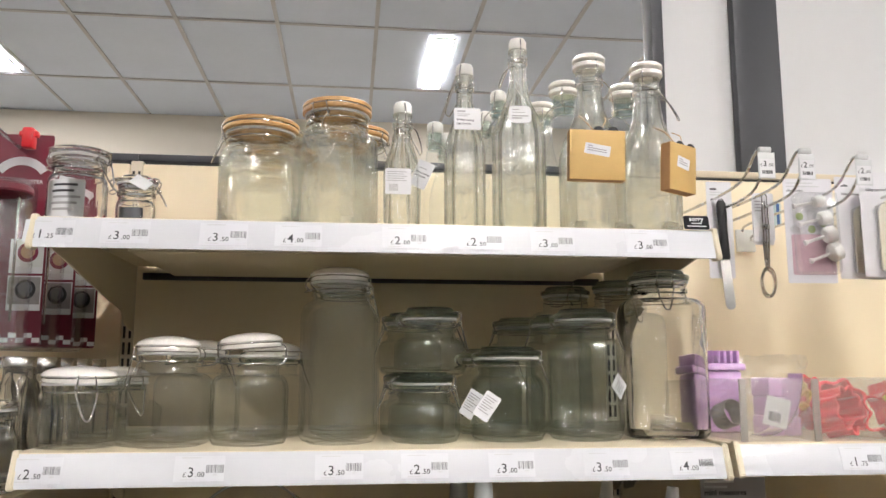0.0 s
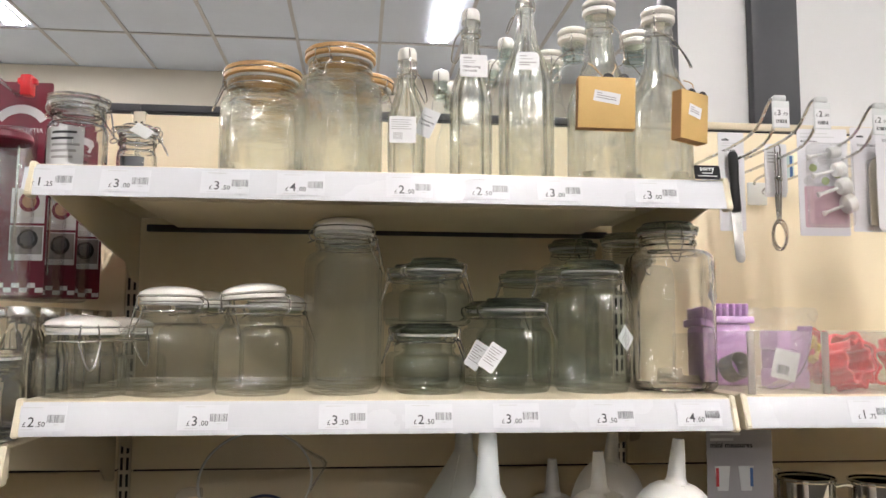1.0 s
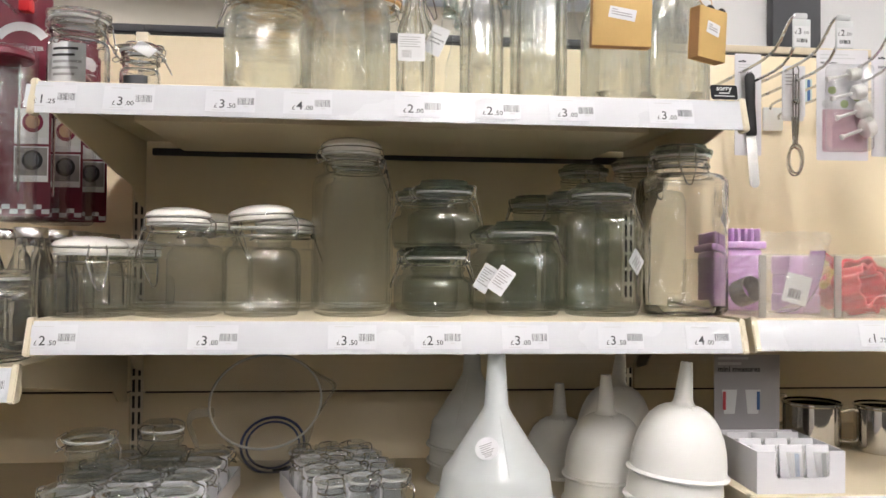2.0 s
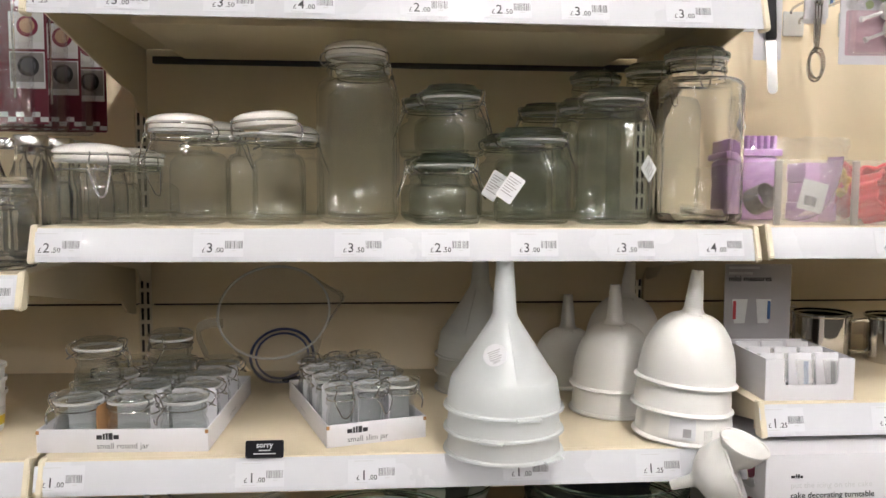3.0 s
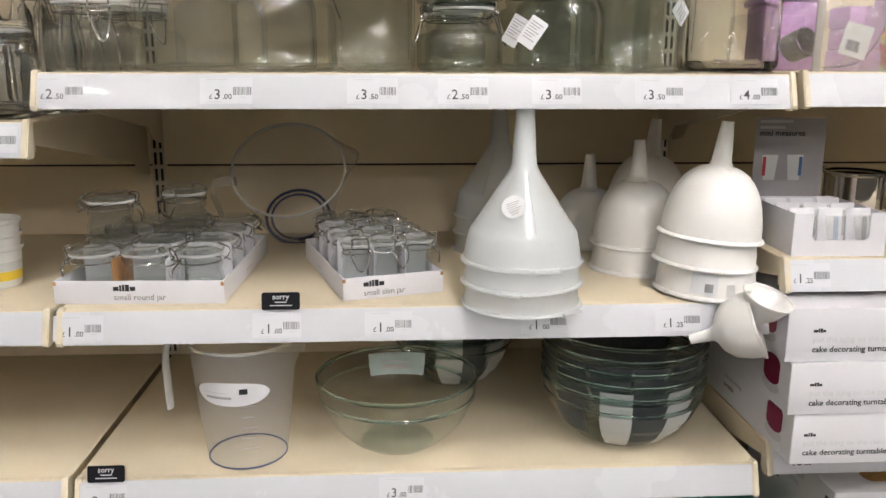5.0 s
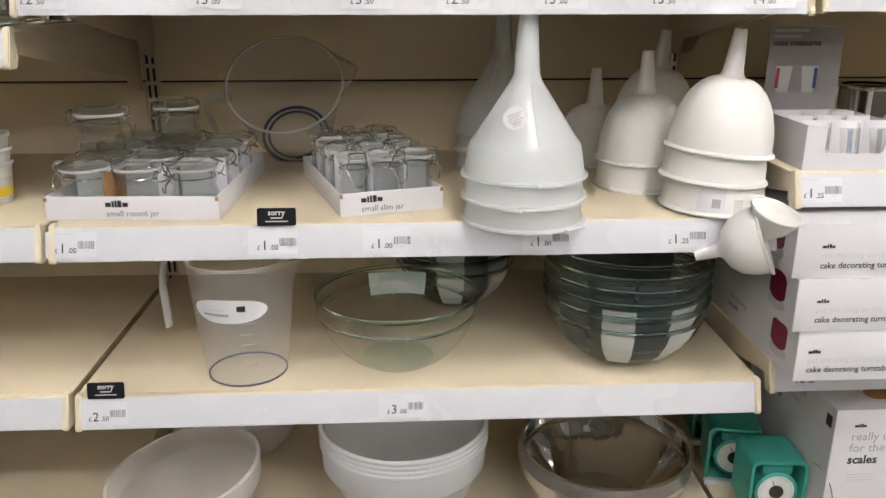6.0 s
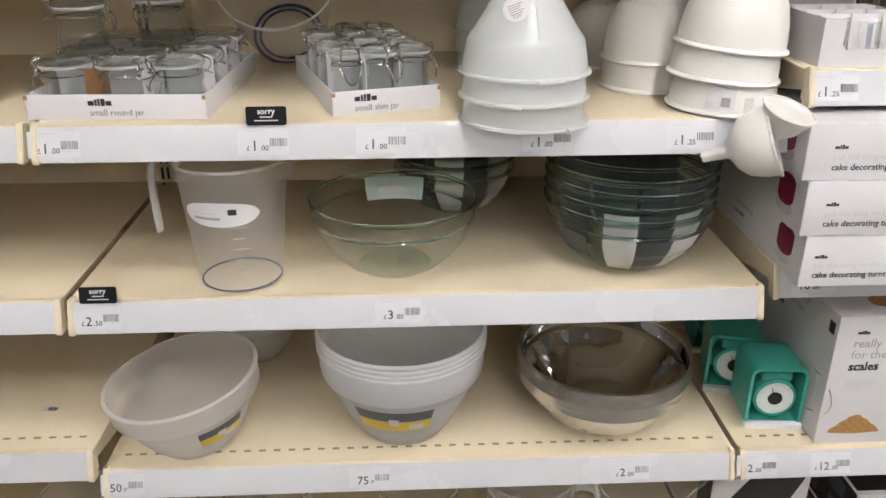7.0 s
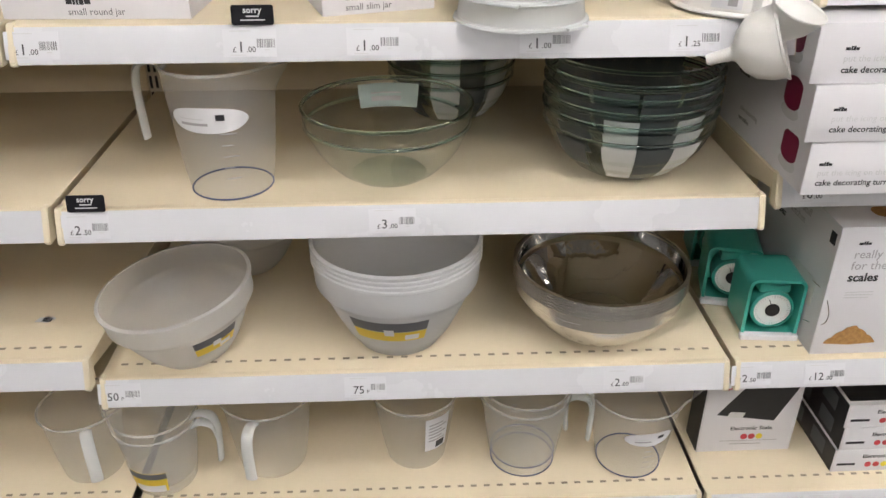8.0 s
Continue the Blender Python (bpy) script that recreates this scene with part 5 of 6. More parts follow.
def plastic_bowl(m, r, h, label, band=True, lab=None):
    t = thing("plastic_bowl", label, "bowl", "frosted plastic mixing bowls", m)
    out = [(0, 0.002), (r * 0.45, 0.0), (r * 0.51, 0.003), (r * 0.66, h * 0.20), (r * 0.78, h * 0.40), (r * 0.875, h * 0.58), (r * 0.91, h * 0.645), (r * 0.96, h * 0.685), (r * 0.985, h * 0.72), (r, h * 0.95), (r + 0.003, h * 0.965), (r + 0.003, h * 0.99), (r, h)]
    part("bowl", lathe(out + [(r - 0.003, h), (r - 0.003, h * 0.96)], 60), M_POLYBOWL, t)
    if lab:
        f = radius_at(out)
        a0, a1 = lab
        part("yellow_label", curved_label(f, radians(a0), radians(a1), h * 0.32, h * 0.46, 14), M_YELLOW, t, "yellow printed label")
        part("grey_label", curved_label(f, radians(a0), radians(a1), h * 0.465, h * 0.60, 14), M_LABELGREY, t, "dark grey printed label")
        part("label_code", curved_label(f, radians(a1 - 18), radians(a1 - 6), h * 0.345, h * 0.42, 5, 0.0016), M_PAPER, t)
        part("label_mark", curved_label(f, radians((a0 + a1) / 2 - 4), radians((a0 + a1) / 2 + 4), h * 0.41, h * 0.50, 5, 0.0016), M_PAPER, t)
    return t


fb = "frosted plastic mixing bowl"
plastic_bowl(turn(0.138, 0.072, Z_E + 0.006) @ turn(rx=3, ry=-8), 0.118, 0.126, fb + " with a yellow label, tipped sideways", lab=(-70, -28))
for k in range(4):
    plastic_bowl(turn(0.468, 0.104, Z_E + 0.008 * k), 0.134, 0.166, fb + (" with a yellow label, lowest of a stack" if k == 0 else " nested in a stack"), lab=(-128, -66) if k == 0 else None)
plastic_bowl(turn(0.175, 0.355, Z_E), 0.114, 0.124, fb + " with a yellow label, at the back", lab=(-135, -95))


def steel_bowl(m, r, h, label):
    t = thing("steel_bowl", label, "bowl", "stainless steel mixing bowls", m)
    out = [(0, 0.001), (r * 0.44, 0.0), (r * 0.50, 0.002), (r * 0.63, h * 0.15), (r * 0.755, h * 0.31), (r * 0.86, h * 0.49), (r * 0.93, h * 0.66), (r * 0.945, h * 0.69), (r * 0.985, h * 0.725), (r * 0.99, h * 0.75), (r * 0.992, h * 0.96), (r + 0.004, h * 0.985), (r + 0.005, h), (r + 0.001, h + 0.001)]
    part("bowl", shell(out, 0.001, 96), M_STEEL, t)
    part("bowl_lining", lathe([(max(a - 0.0016, 0), z + 0.0016) for a, z in out[:-3]], 96), M_POLISHED, t, "polished steel inside")
    return t


for k in range(6):
    t = steel_bowl(turn(0.802, 0.113, Z_E + 0.0052 * k), 0.138, 0.104, "brushed stainless steel mixing bowl in a nested stack")
lab = part("paper_label", plate(rounded(0.05, 0.032, 0.002), 0.0003), M_PAPER, t, "loose white paper label", turn(0.005, -0.072, 0.028, 34, 0, 0) @ turn(rz=8))
part("label_print", bars([(-0.016, 0.006 - 0.005 * i, 0.03, 0.0014) for i in range(3)]), M_GREYINK, lab, "", turn(0, 0, 0.0004), smooth=False)

# bottom shelf: jugs of cloudy plastic
cj = "cloudy white plastic measuring jug"
measuring_jug(turn(-0.096, 0.108, 0.185, rz=115), cj + " with its handle forward", 0.068, 0.052, 0.140, spout=0.25)
measuring_jug(turn(0.036, 0.088, Z_F, rz=172), cj + " with a yellow label", 0.070, 0.054, 0.138, None, False, None, (55, 118, 0.12, 0.46, "yellow"), spout=0.25)
measuring_jug(turn(0.037, 0.088, Z_F + 0.020, rz=172), cj + " nested in another", 0.070, 0.054, 0.138, spout=0.25)
measuring_jug(turn(0.225, 0.128, Z_F, rz=82), cj + " with its handle forward", 0.079, 0.060, 0.158, spout=0.25)
measuring_jug(turn(0.492, 0.134, Z_F, rz=172), cj + " with a white paper label", 0.076, 0.054, 0.150, None, False, None, (112, 152, 0.34, 0.88, "white"), spout=0.22, handle=False)
measuring_jug(turn(0.690, 0.110, Z_F, rz=168), "cloudy bluish plastic measuring jug with a navy base ring", 0.079, 0.059, 0.158, None, True, spout=0.22)
measuring_jug(turn(0.690, 0.110, Z_F + 0.020, rz=168), "cloudy bluish plastic measuring jug nested in another", 0.079, 0.059, 0.158, None, True, spout=0.22)
measuring_jug(turn(0.888, 0.098, Z_F, rz=-8), "clear plastic measuring jug with a white oval label", 0.080, 0.059, 0.160, M_POLY, True, (-108, -38))
measuring_jug(turn(0.10, 0.36, Z_F, rz=150), cj + " with a yellow label, at the back", 0.075, 0.058, 0.135, None, False, None, (55, 118, 0.5, 0.86, "yellow"), spout=0.25)

# ---- next bay: boxed goods ----
def carton(name, m, w, d, h, label, group="", mat=None, category="box"):
    """A closed carton with its front left bottom corner at the origin."""
    mat = mat or M_CARDWHITE
    t = thing(name, label, category, group, m)
    c = 0.0016
    part("front_panel", boxed((w, c, h), (w / 2, c / 2, h / 2), 0.0005), mat, t)
    part("back_panel", boxed((w, c, h), (w / 2, d - c / 2, h / 2), 0.0005), mat, t)
    part("top_flap", boxed((w - 0.001, d - 2 * c, c), (w / 2, d / 2, h - c / 2 - 0.0004)), mat, t)
    part("bottom_flap", boxed((w - 0.001, d - 2 * c, c), (w / 2, d / 2, c / 2 + 0.0004)), mat, t)
    for s in (0, 1):
        part("side_panel", boxed((c, d - 2 * c - 0.0004, h - 0.001), (s * (w - c) + c / 2, d / 2, h / 2)), mat, t)
    return t


def brand_bar(parent, m, k=1.0):
    part("brand_mark", bars([(0, 0, 0.006 * k, 0.0035 * k), (0.0066 * k, 0.0008 * k, 0.002 * k, 0.0055 * k), (0.0094 * k, 0.0008 * k, 0.003 * k, 0.0055 * k), (0.013 * k, 0, 0.004 * k, 0.0035 * k)]), M_INK, parent, "plain dark mark", m, smooth=False)


for k, (x, y) in enumerate(((1.010, -0.070), (0.998, -0.072), (0.990, -0.066))):
    h = 0.0752
    t = carton("turntable_box", turn(x, y, 0.7893 + k * (h + 0.0003)), 0.30, 0.31, h, "white carton of a cake decorating turntable in a stack", "turntable boxes")
    dx = 1.026 - x
    brand_bar(t, turn(dx, -0.0005, h * 0.58, 90))
    part("front_lettering", lettering("put the icing on the cake", 0.0118), M_PALEINK, t, "grey lettering", turn(dx, -0.0005, h * 0.37, 90), smooth=False)
    part("front_lettering", lettering("cake decorating turntable", 0.0118, bold=0.0002), M_INK, t, "black lettering", turn(dx, -0.0005, h * 0.18, 90), smooth=False)
    part("side_lettering", lettering("cake decorating", 0.0105, bold=0.0002), M_GREYINK, t, "dark lettering", turn(-0.0005, 0.235, h * 0.52, 90, 0, -90), smooth=False)
    part("side_lettering", lettering("turntable", 0.0105, bold=0.0002), M_INK, t, "dark lettering", turn(-0.0005, 0.235, h * 0.32, 90, 0, -90), smooth=False)
    pic = part("cake_picture", plate([(0.024 * math.cos(a), 0.012 * math.sin(a) + (0.016 if math.sin(a) >= 0 else -0.004)) for a in [2 * math.pi * i / 26 for i in range(26)]], 0.0004), M_BERRY, t, "printed berry-red cake", turn(-0.0006, 0.055, h * 0.56, 90, 0, -90))
    part("plate_picture", plate([(0.026 * math.cos(a), 0.010 * math.sin(a)) for a in [2 * math.pi * i / 22 for i in range(22)]], 0.0004), M_PALEINK, pic, "printed grey stand", turn(0, -0.019, -0.0002))

# scales box with print
SB = turn(1.133, 0.012, Z_E + 0.0003)
t = carton("scales_box", SB, 0.26, 0.30, 0.232, "tall white carton of kitchen scales with a sugar picture", "", M_CARDWHITE)
brand_bar(t, turn(0.031, -0.0005, 0.204, 90), 1.1)
for body, z, mat, bold in (("really useful stuff", 0.179, M_GREYINK, 0), ("for the kitchen", 0.159, M_GREYINK, 0), ("scales", 0.138, M_INK, 0.0006)):
    part("front_lettering", lettering(body, 0.0205, bold=bold), mat, t, "printed lettering", turn(0.028, -0.0005, z, 90), smooth=False)
part("small_print", bars([(0, 0, 0.045, 0.0012), (0, -0.005, 0.045, 0.0012), (0, -0.010, 0.04, 0.0012)]), M_PALEINK, t, "", turn(0.03, -0.0005, 0.118, 90), smooth=False)
for body, z, mat, bold in (("really useful stuff", 0.202, M_GREYINK, 0), ("for the kitchen", 0.184, M_GREYINK, 0), ("scales", 0.164, M_INK, 0.0005)):
    part("side_lettering", lettering(body, 0.018, bold=bold), mat, t, "printed lettering", turn(-0.0006, 0.215, z, 90, 0, -90), smooth=False)
part("corner_mark", boxed((0.0006, 0.016, 0.020), (-0.0003, 0.018, 0.205)), M_INK, t, "black square mark")
part("jug_picture", plate(rounded(0.085, 0.05, 0.006), 0.0004), M_BAND, t, "printed grey picture", turn(-0.0006, 0.075, 0.095, 90, 0, -90))
pile = [(-0.042, 0)] + [(-0.042 + 0.084 * i / 16, 0.031 * (1 - abs(i / 8 - 1) ** 1.3) + 0.0015 * math.sin(i * 2.3)) for i in range(17)] + [(0.042, -0.003), (0, -0.006), (-0.042, -0.003)]
part("sugar_picture", plate(pile, 0.0005), M_SUGAR, t, "printed heap of brown sugar", turn(0.060, -0.0005, 0.024, 90))
part("sugar_picture", plate(rounded(0.06, 0.035, 0.015), 0.0005), M_SUGAR, t, "printed brown sugar", turn(0.10, 0.05, 0.2319))


def dial_scales(m):
    t = thing("kitchen_scales", "teal plastic kitchen scales with a round white dial", "kitchen scales", "kitchen scales", m)
    w, h, d = 0.092, 0.112, 0.085
    o, i = rounded(w, h, 0.014), rounded(w - 0.010, h - 0.010, 0.010)
    bm = bmesh.new()
    rings = [[bm.verts.new((x, y, z + h / 2)) for x, z in pts] for pts, y in ((o, d), (o, 0.0), (i, 0.0), (i, d - 0.004))]
    for a, b in zip(rings, rings[1:]):
        for k in range(len(a)):
            bm.faces.new((a[k], a[(k + 1) % len(a)], b[(k + 1) % len(a)], b[k]))
    bm.faces.new(rings[-1])
    bm.faces.new(rings[0])
    part("cover", bm, M_TEAL, t, "teal plastic cover")
    face = turn(0.004, 0.016, 0.046, 90)
    body = lathe([(0, -0.045), (0.034, -0.045), (0.0355, -0.004), (0.0355, 0.0), (0.031, 0.003), (0.0305, 0.0005), (0, 0.0005)], 44)
    part("dial_body", body, M_TEAL, t, "teal dial housing", face)
    part("shoulder", boxed((0.052, 0.05, 0.018), (0.004, 0.045, 0.084), 0.005), M_TEAL, t)
    dl = part("dial", lathe([(0, 0.0007), (0.030, 0.0007), (0.030, 0.0012), (0, 0.0012)], 40), M_DIAL, t, "white dial", face)
    part("hub", lathe([(0, 0.0014), (0.012, 0.0014), (0.0115, 0.003), (0, 0.0032)], 28), M_BLACKPLASTIC, dl, "black hub")
    part("needle", boxed((0.0013, 0.022, 0.0008), (0, 0.011, 0.0022)), M_BLACKPLASTIC, dl, "black needle", turn(rz=22))
    mk = bmesh.new()
    for k in range(40):
        a = 2 * math.pi * k / 40
        box(mk, (0.0005, 0.0035 if k % 5 else 0.006, 0.0003), (0, 0.0265, 0.0014), 0, turn(rz=math.degrees(a)))
    tagged(part("dial_marks", mk, M_GREYINK, dl, "", smooth=False), kind="stuff")
    part("base_card", boxed((0.094, 0.012, 0.010), (0, -0.002, 0.005), 0.0008), M_CARDWHITE, t, "white base card")
    return t


s1 = dial_scales(turn(1.083, 0.060, Z_E + 0.0003, rz=-5))
copy_thing(s1, turn(1.052, 0.165, Z_E + 0.0003, rz=-14))
copy_thing(s1, turn(1.075, 0.300, Z_E + 0.0003, rz=-8))
ob = part("wire_loop", tube(bend([(1.130, 0.050, 0.505), (1.139, 0.012, 0.52), (1.142, 0.004, 0.545), (1.136, 0.02, 0.575), (1.129, 0.05, 0.58)], 4), 0.0007, 5), M_WIRE, None)
tagged(ob, "thin steel wire tag loop against the carton", "wire loop")

# electronic scale cartons on the bottom shelf
t = carton("electronic_scale_box", turn(1.022, 0.104, 0.1684), 0.178, 0.06, 0.185, "upright white carton showing a black electronic scale")
part("scale_picture", plate([(-0.072, -0.028), (0.038, -0.045), (0.080, 0.050), (-0.010, 0.060)], 0.0005), M_BLACKPLASTIC, t, "printed black glass scale", turn(0.097, -0.0005, 0.118, 90))
part("display_picture", plate([(-0.016, -0.005), (0.014, -0.008), (0.018, 0.004), (-0.010, 0.007)], 0.0004), M_BAND, t, "printed grey display", turn(0.060, -0.0011, 0.090, 90))
part("front_lettering", lettering("Electronic Scale", 0.0125, bold=0.0002), M_INK, t, "black lettering", turn(0.056, -0.0005, 0.052, 90), smooth=False)
for k, mm in enumerate((M_REDINK, M_REDINK, M_LEMON)):
    part("badge", lathe([(0, 0), (0.0065, 0), (0.0065, 0.0005), (0, 0.0005)], 16), mm, t, "round printed badge", turn(0.085 + 0.0145 * k, -0.0005, 0.036, 90))
part("fine_line", bars([(0, 0, 0.11, 0.0008), (0.02, -0.008, 0.06, 0.0012)]), M_GREYINK, t, "", turn(0.04, -0.0005, 0.026, 90), smooth=False)
part("dark_side", boxed((0.0008, 0.055, 0.184), (-0.0008, 0.030, 0.0925)), M_BLACKPLASTIC, t, "black printed side")
for k in range(10):
    a = radians(200 + 16 * k)
    part("badge_dot", lathe([(0, 0), (0.002, 0), (0.002, 0.0005), (0, 0.0005)], 8), M_REDINK, t, "", turn(0.035 + 0.016 * math.cos(a), -0.0005, 0.165 + 0.016 * math.sin(a), 90))
for k in range(3):
    h = 0.052
    t = carton("slim_scale_box", turn(1.252 + 0.004 * (k % 2), 0.042, 0.1684 + k * (h + 0.0003)), 0.24, 0.22, h, "slim white and black carton of electronic scales in a stack", "slim scale boxes")
    part("dark_side", boxed((0.0008, 0.216, h - 0.002), (-0.0008, 0.110, h / 2)), M_BLACKPLASTIC, t, "black printed side")
    part("dark_top", boxed((0.19, 0.20, 0.0006), (0.10, 0.112, h)), M_BLACKPLASTIC, t, "black printed top")
    part("front_lettering", lettering("Electronic Scale", 0.0115, bold=0.0003), M_INK, t, "black lettering", turn(0.052, -0.0005, h * 0.62, 90), smooth=False)
    part("brand_mark", bars([(0, 0, 0.034, 0.005)]), M_INK, t, "plain dark mark", turn(0.008, -0.0005, h * 0.34, 90), smooth=False)
    for q in range(3):
        part("badge", lathe([(0, 0), (0.006, 0), (0.006, 0.0005), (0, 0.0005)], 14), (M_REDINK, M_REDINK, M_LEMON)[q], t, "round printed badge", turn(0.066 + 0.015 * q, -0.0005, h * 0.32, 90))
    part("side_picture", plate(rounded(0.05, h * 0.6, 0.002), 0.0004), M_LABELGREY, t, "dark printed panel", turn(-0.0014, 0.06, h / 2, 90, 0, -90))
    part("side_picture", plate(rounded(0.05, h * 0.6, 0.002), 0.0004), M_LABELGREY, t, "dark printed panel", turn(-0.0014, 0.15, h / 2, 90, 0, -90))

# mini measures display
t = thing("measures_display", "white display box of mini measures with a printed header card", "display box", "", turn(1.023, 0.010, 1.0704, rz=-1.5))
w, d, h = 0.134, 0.155, 0.062
fr = plate([(0, 0), (w, 0), (w, h), (w - 0.024, h), (w - 0.024, 0.028), (w - 0.028, 0.023), (0.032, 0.023), (0.028, 0.028), (0.028, h), (0, h)], 0.002, turn(0, 0.001, 0, 90))
part("front_panel", fr, M_CARDWHITE, t)
for s in (0, 1):
    part("side_panel", boxed((0.002, d - 0.004, h), (s * (w - 0.002) + 0.001, d / 2, h / 2)), M_CARDWHITE, t)
part("back_panel", boxed((w, 0.002, h), (w / 2, d - 0.001, h / 2)), M_CARDWHITE, t)
part("base_panel", boxed((w - 0.004, d - 0.004, 0.002), (w / 2, d / 2, 0.0012)), M_CARDWHITE, t)
# header card, overhead shade put into its colour
hc = part("header_card", boxed((0.112, 0.0015, 0.185), (0.056, d + 0.001, 0.0935), 0.0005), M_HEADER, t, "printed header card with the shelf's shade in its grey")
part("header_lettering", lettering("mini measures", 0.0125, bold=0.0003), M_INK, hc, "black lettering", turn(0.006, d, 0.158, 90), smooth=False)
part("header_lettering", bars([(0, 0, 0.052, 0.004), (0, -0.009, 0.04, 0.004)]), M_PALEINK, hc, "", turn(0.006, d, 0.180, 90), smooth=False)
for q, mm in enumerate((M_REDINK, M_BLUE)):
    part("cup_picture", plate([(-0.013, 0.02), (0.013, 0.02), (0.009, -0.02), (-0.009, -0.02)], 0.0004), M_BAND, hc, "printed measuring cup", turn(0.026 + 0.040 * q, d, 0.108, 90))
    part("cup_stripe", boxed((0.005, 0.0004, 0.030), (0, 0, 0)), mm, hc, "printed stripe", turn(0.017 + 0.058 * q, d - 0.0008, 0.110))
for r in range(3):
    for c in range(3):
        p = part("measure_pack", boxed((0.036, 0.003, 0.056), (0, 0, 0.028), 0.0008), M_CARDWHITE, t, "white card pack", turn(0.026 + 0.042 * c, 0.030 + 0.045 * r, 0.008, -6))
        part("pack_cup", lathe([(0, 0.004), (0.010, 0.004), (0.014, 0.042), (0.0128, 0.042), (0.009, 0.0055), (0, 0.0055)], 20), M_POLY, p, "small clear measuring cup", turn(0, -0.017, 0.004))
        part("pack_stripe", boxed((0.007, 0.0006, 0.034), (0.009, -0.0021, 0.026)), M_BLUE if (r + c) % 2 else M_LABELGREY, p, "printed stripe")


def steel_mug(m):
    t = thing("steel_mug", "polished stainless steel mug with a looped handle", "mug", "steel mugs", m)
    out = [(0, 0.001), (0.046, 0.0), (0.050, 0.003), (0.050, 0.078), (0.0525, 0.081), (0.0525, 0.084), (0.0505, 0.085)]
    part("cup", shell(out, 0.0012, 48), M_POLISHED, t)
    part("handle", tube(bend([(0.050, 0, 0.070), (0.075, 0, 0.074), (0.082, 0, 0.05), (0.075, 0, 0.02), (0.050, 0, 0.016)], 5), 0.0035, 8), M_POLISHED, t)
    return t


for x, y, a in ((1.275, 0.30, -30), (1.39, 0.26, -40), (1.22, 0.42, 10)):
    steel_mug(turn(x, y, 1.0704, rz=a))

# ---- next bay: cutters in clear bins ----
RB = 1.3274
t = thing("acrylic_bin", "clear acrylic divider bins along the shelf front", "bin", "", turn(1.03, 0.018, RB))
part("front_panel", boxed((0.9, 0.002, 0.095), (0.45, 0, 0.0475)), M_ACRYLIC, t)
for x in (0.0, 0.117, 0.240, 0.365, 0.49):
    part("divider", boxed((0.002, 0.296, 0.093), (x + 0.003, 0.15, 0.0465)), M_ACRYLIC, t, "clear divider")
    part("divider_clip", boxed((0.011, 0.004, 0.093), (x + 0.003, -0.0035, 0.0465), 0.0012), M_CLIPGREY, t, "smoky plastic clip")


def fluted_ring(r, h, flutes, depth, w=0.0022, n=96):
    def rad(a):
        return r + depth * math.cos(flutes * a)
    bm = bmesh.new()
    rows = []
    for dr, z in ((0, 0), (0, h), (-w, h), (-w, 0)):
        rows.append([bm.verts.new(((rad(2 * math.pi * i / n) + dr) * math.cos(2 * math.pi * i / n), (rad(2 * math.pi * i / n) + dr) * math.sin(2 * math.pi * i / n), z)) for i in range(n)])
    for a, b in zip(rows, rows[1:] + rows[:1]):
        for i in range(n):
            bm.faces.new((a[i], a[(i + 1) % n], b[(i + 1) % n], b[i]))
    return bm


def cutter(m, r, h, flutes, depth, mat, label):
    t = thing("pastry_cutter", label, "pastry cutter", "pastry cutters", m)
    part("cutter_wall", fluted_ring(r, h, flutes, depth), mat, t)
    part("cutter_rim", tube([((r + depth * math.cos(flutes * a) + 0.001) * math.cos(a), (r + depth * math.cos(flutes * a) + 0.001) * math.sin(a), h) for a in [2 * math.pi * i / 72 for i in range(72)]], 0.002, 6, True), mat, t)
    return t


cutter(turn(1.205, 0.085, RB + 0.036, 78, 10, 25), 0.034, 0.045, 9, 0.004, M_RED, "glossy red plastic fluted pastry cutter in the bin")
cutter(turn(1.240, 0.110, RB + 0.040, 70, -20, -15), 0.036, 0.045, 7, 0.004, M_RED, "glossy red plastic fluted pastry cutter in the bin")
cutter(turn(1.225, 0.200, RB + 0.040, 60, 30, 10), 0.038, 0.045, 8, 0.005, M_RED, "glossy red plastic fluted pastry cutter in the bin")
cutter(turn(1.300, 0.085, RB + 0.034, 84, 0, -20), 0.031, 0.05, 5, 0.007, M_RED, "glossy red plastic fluted pastry cutter in the bin")
cutter(turn(1.345, 0.150, RB + 0.042, 70, 20, 30), 0.034, 0.05, 6, 0.006, M_RED, "glossy red plastic fluted pastry cutter in the bin")
cutter(turn(1.298, 0.040, RB + 0.062, 84, 5, 0), 0.017, 0.018, 6, 0.004, M_LEMON, "yellow plastic flower cutter in the bin")
cutter(turn(1.195, 0.150, RB + 0.058, 60, 5, 0), 0.020, 0.018, 6, 0.004, M_LEMON, "yellow plastic flower cutter in the bin")

t = thing("silicone_mould", "lilac ribbed silicone bakeware stacked in the bin", "baking mould", "lilac bakeware", turn(1.022, 0.185, RB, rz=-4))
part("mould_block", boxed((0.080, 0.09, 0.105), (0.056, 0.045, 0.0535), 0.006), M_LILAC, t)
part("mould_rim", boxed((0.090, 0.10, 0.012), (0.056, 0.045, 0.112), 0.003), M_LILAC, t)
for k in range(7):
    part("mould_rib", boxed((0.006, 0.094, 0.022), (0.0215 + 0.0112 * k, 0.045, 0.129), 0.002), M_LILAC, t)
t = thing("lilac_tub", "stacked lilac plastic tubs in the bin", "tub", "lilac bakeware", turn(1.150, 0.11, RB))
for k in range(3):
    part("tub", boxed((0.055 - 0.004 * (k % 2), 0.06, 0.031), (0.004, 0.03, 0.016 + 0.0312 * k), 0.004), M_LILAC, t)

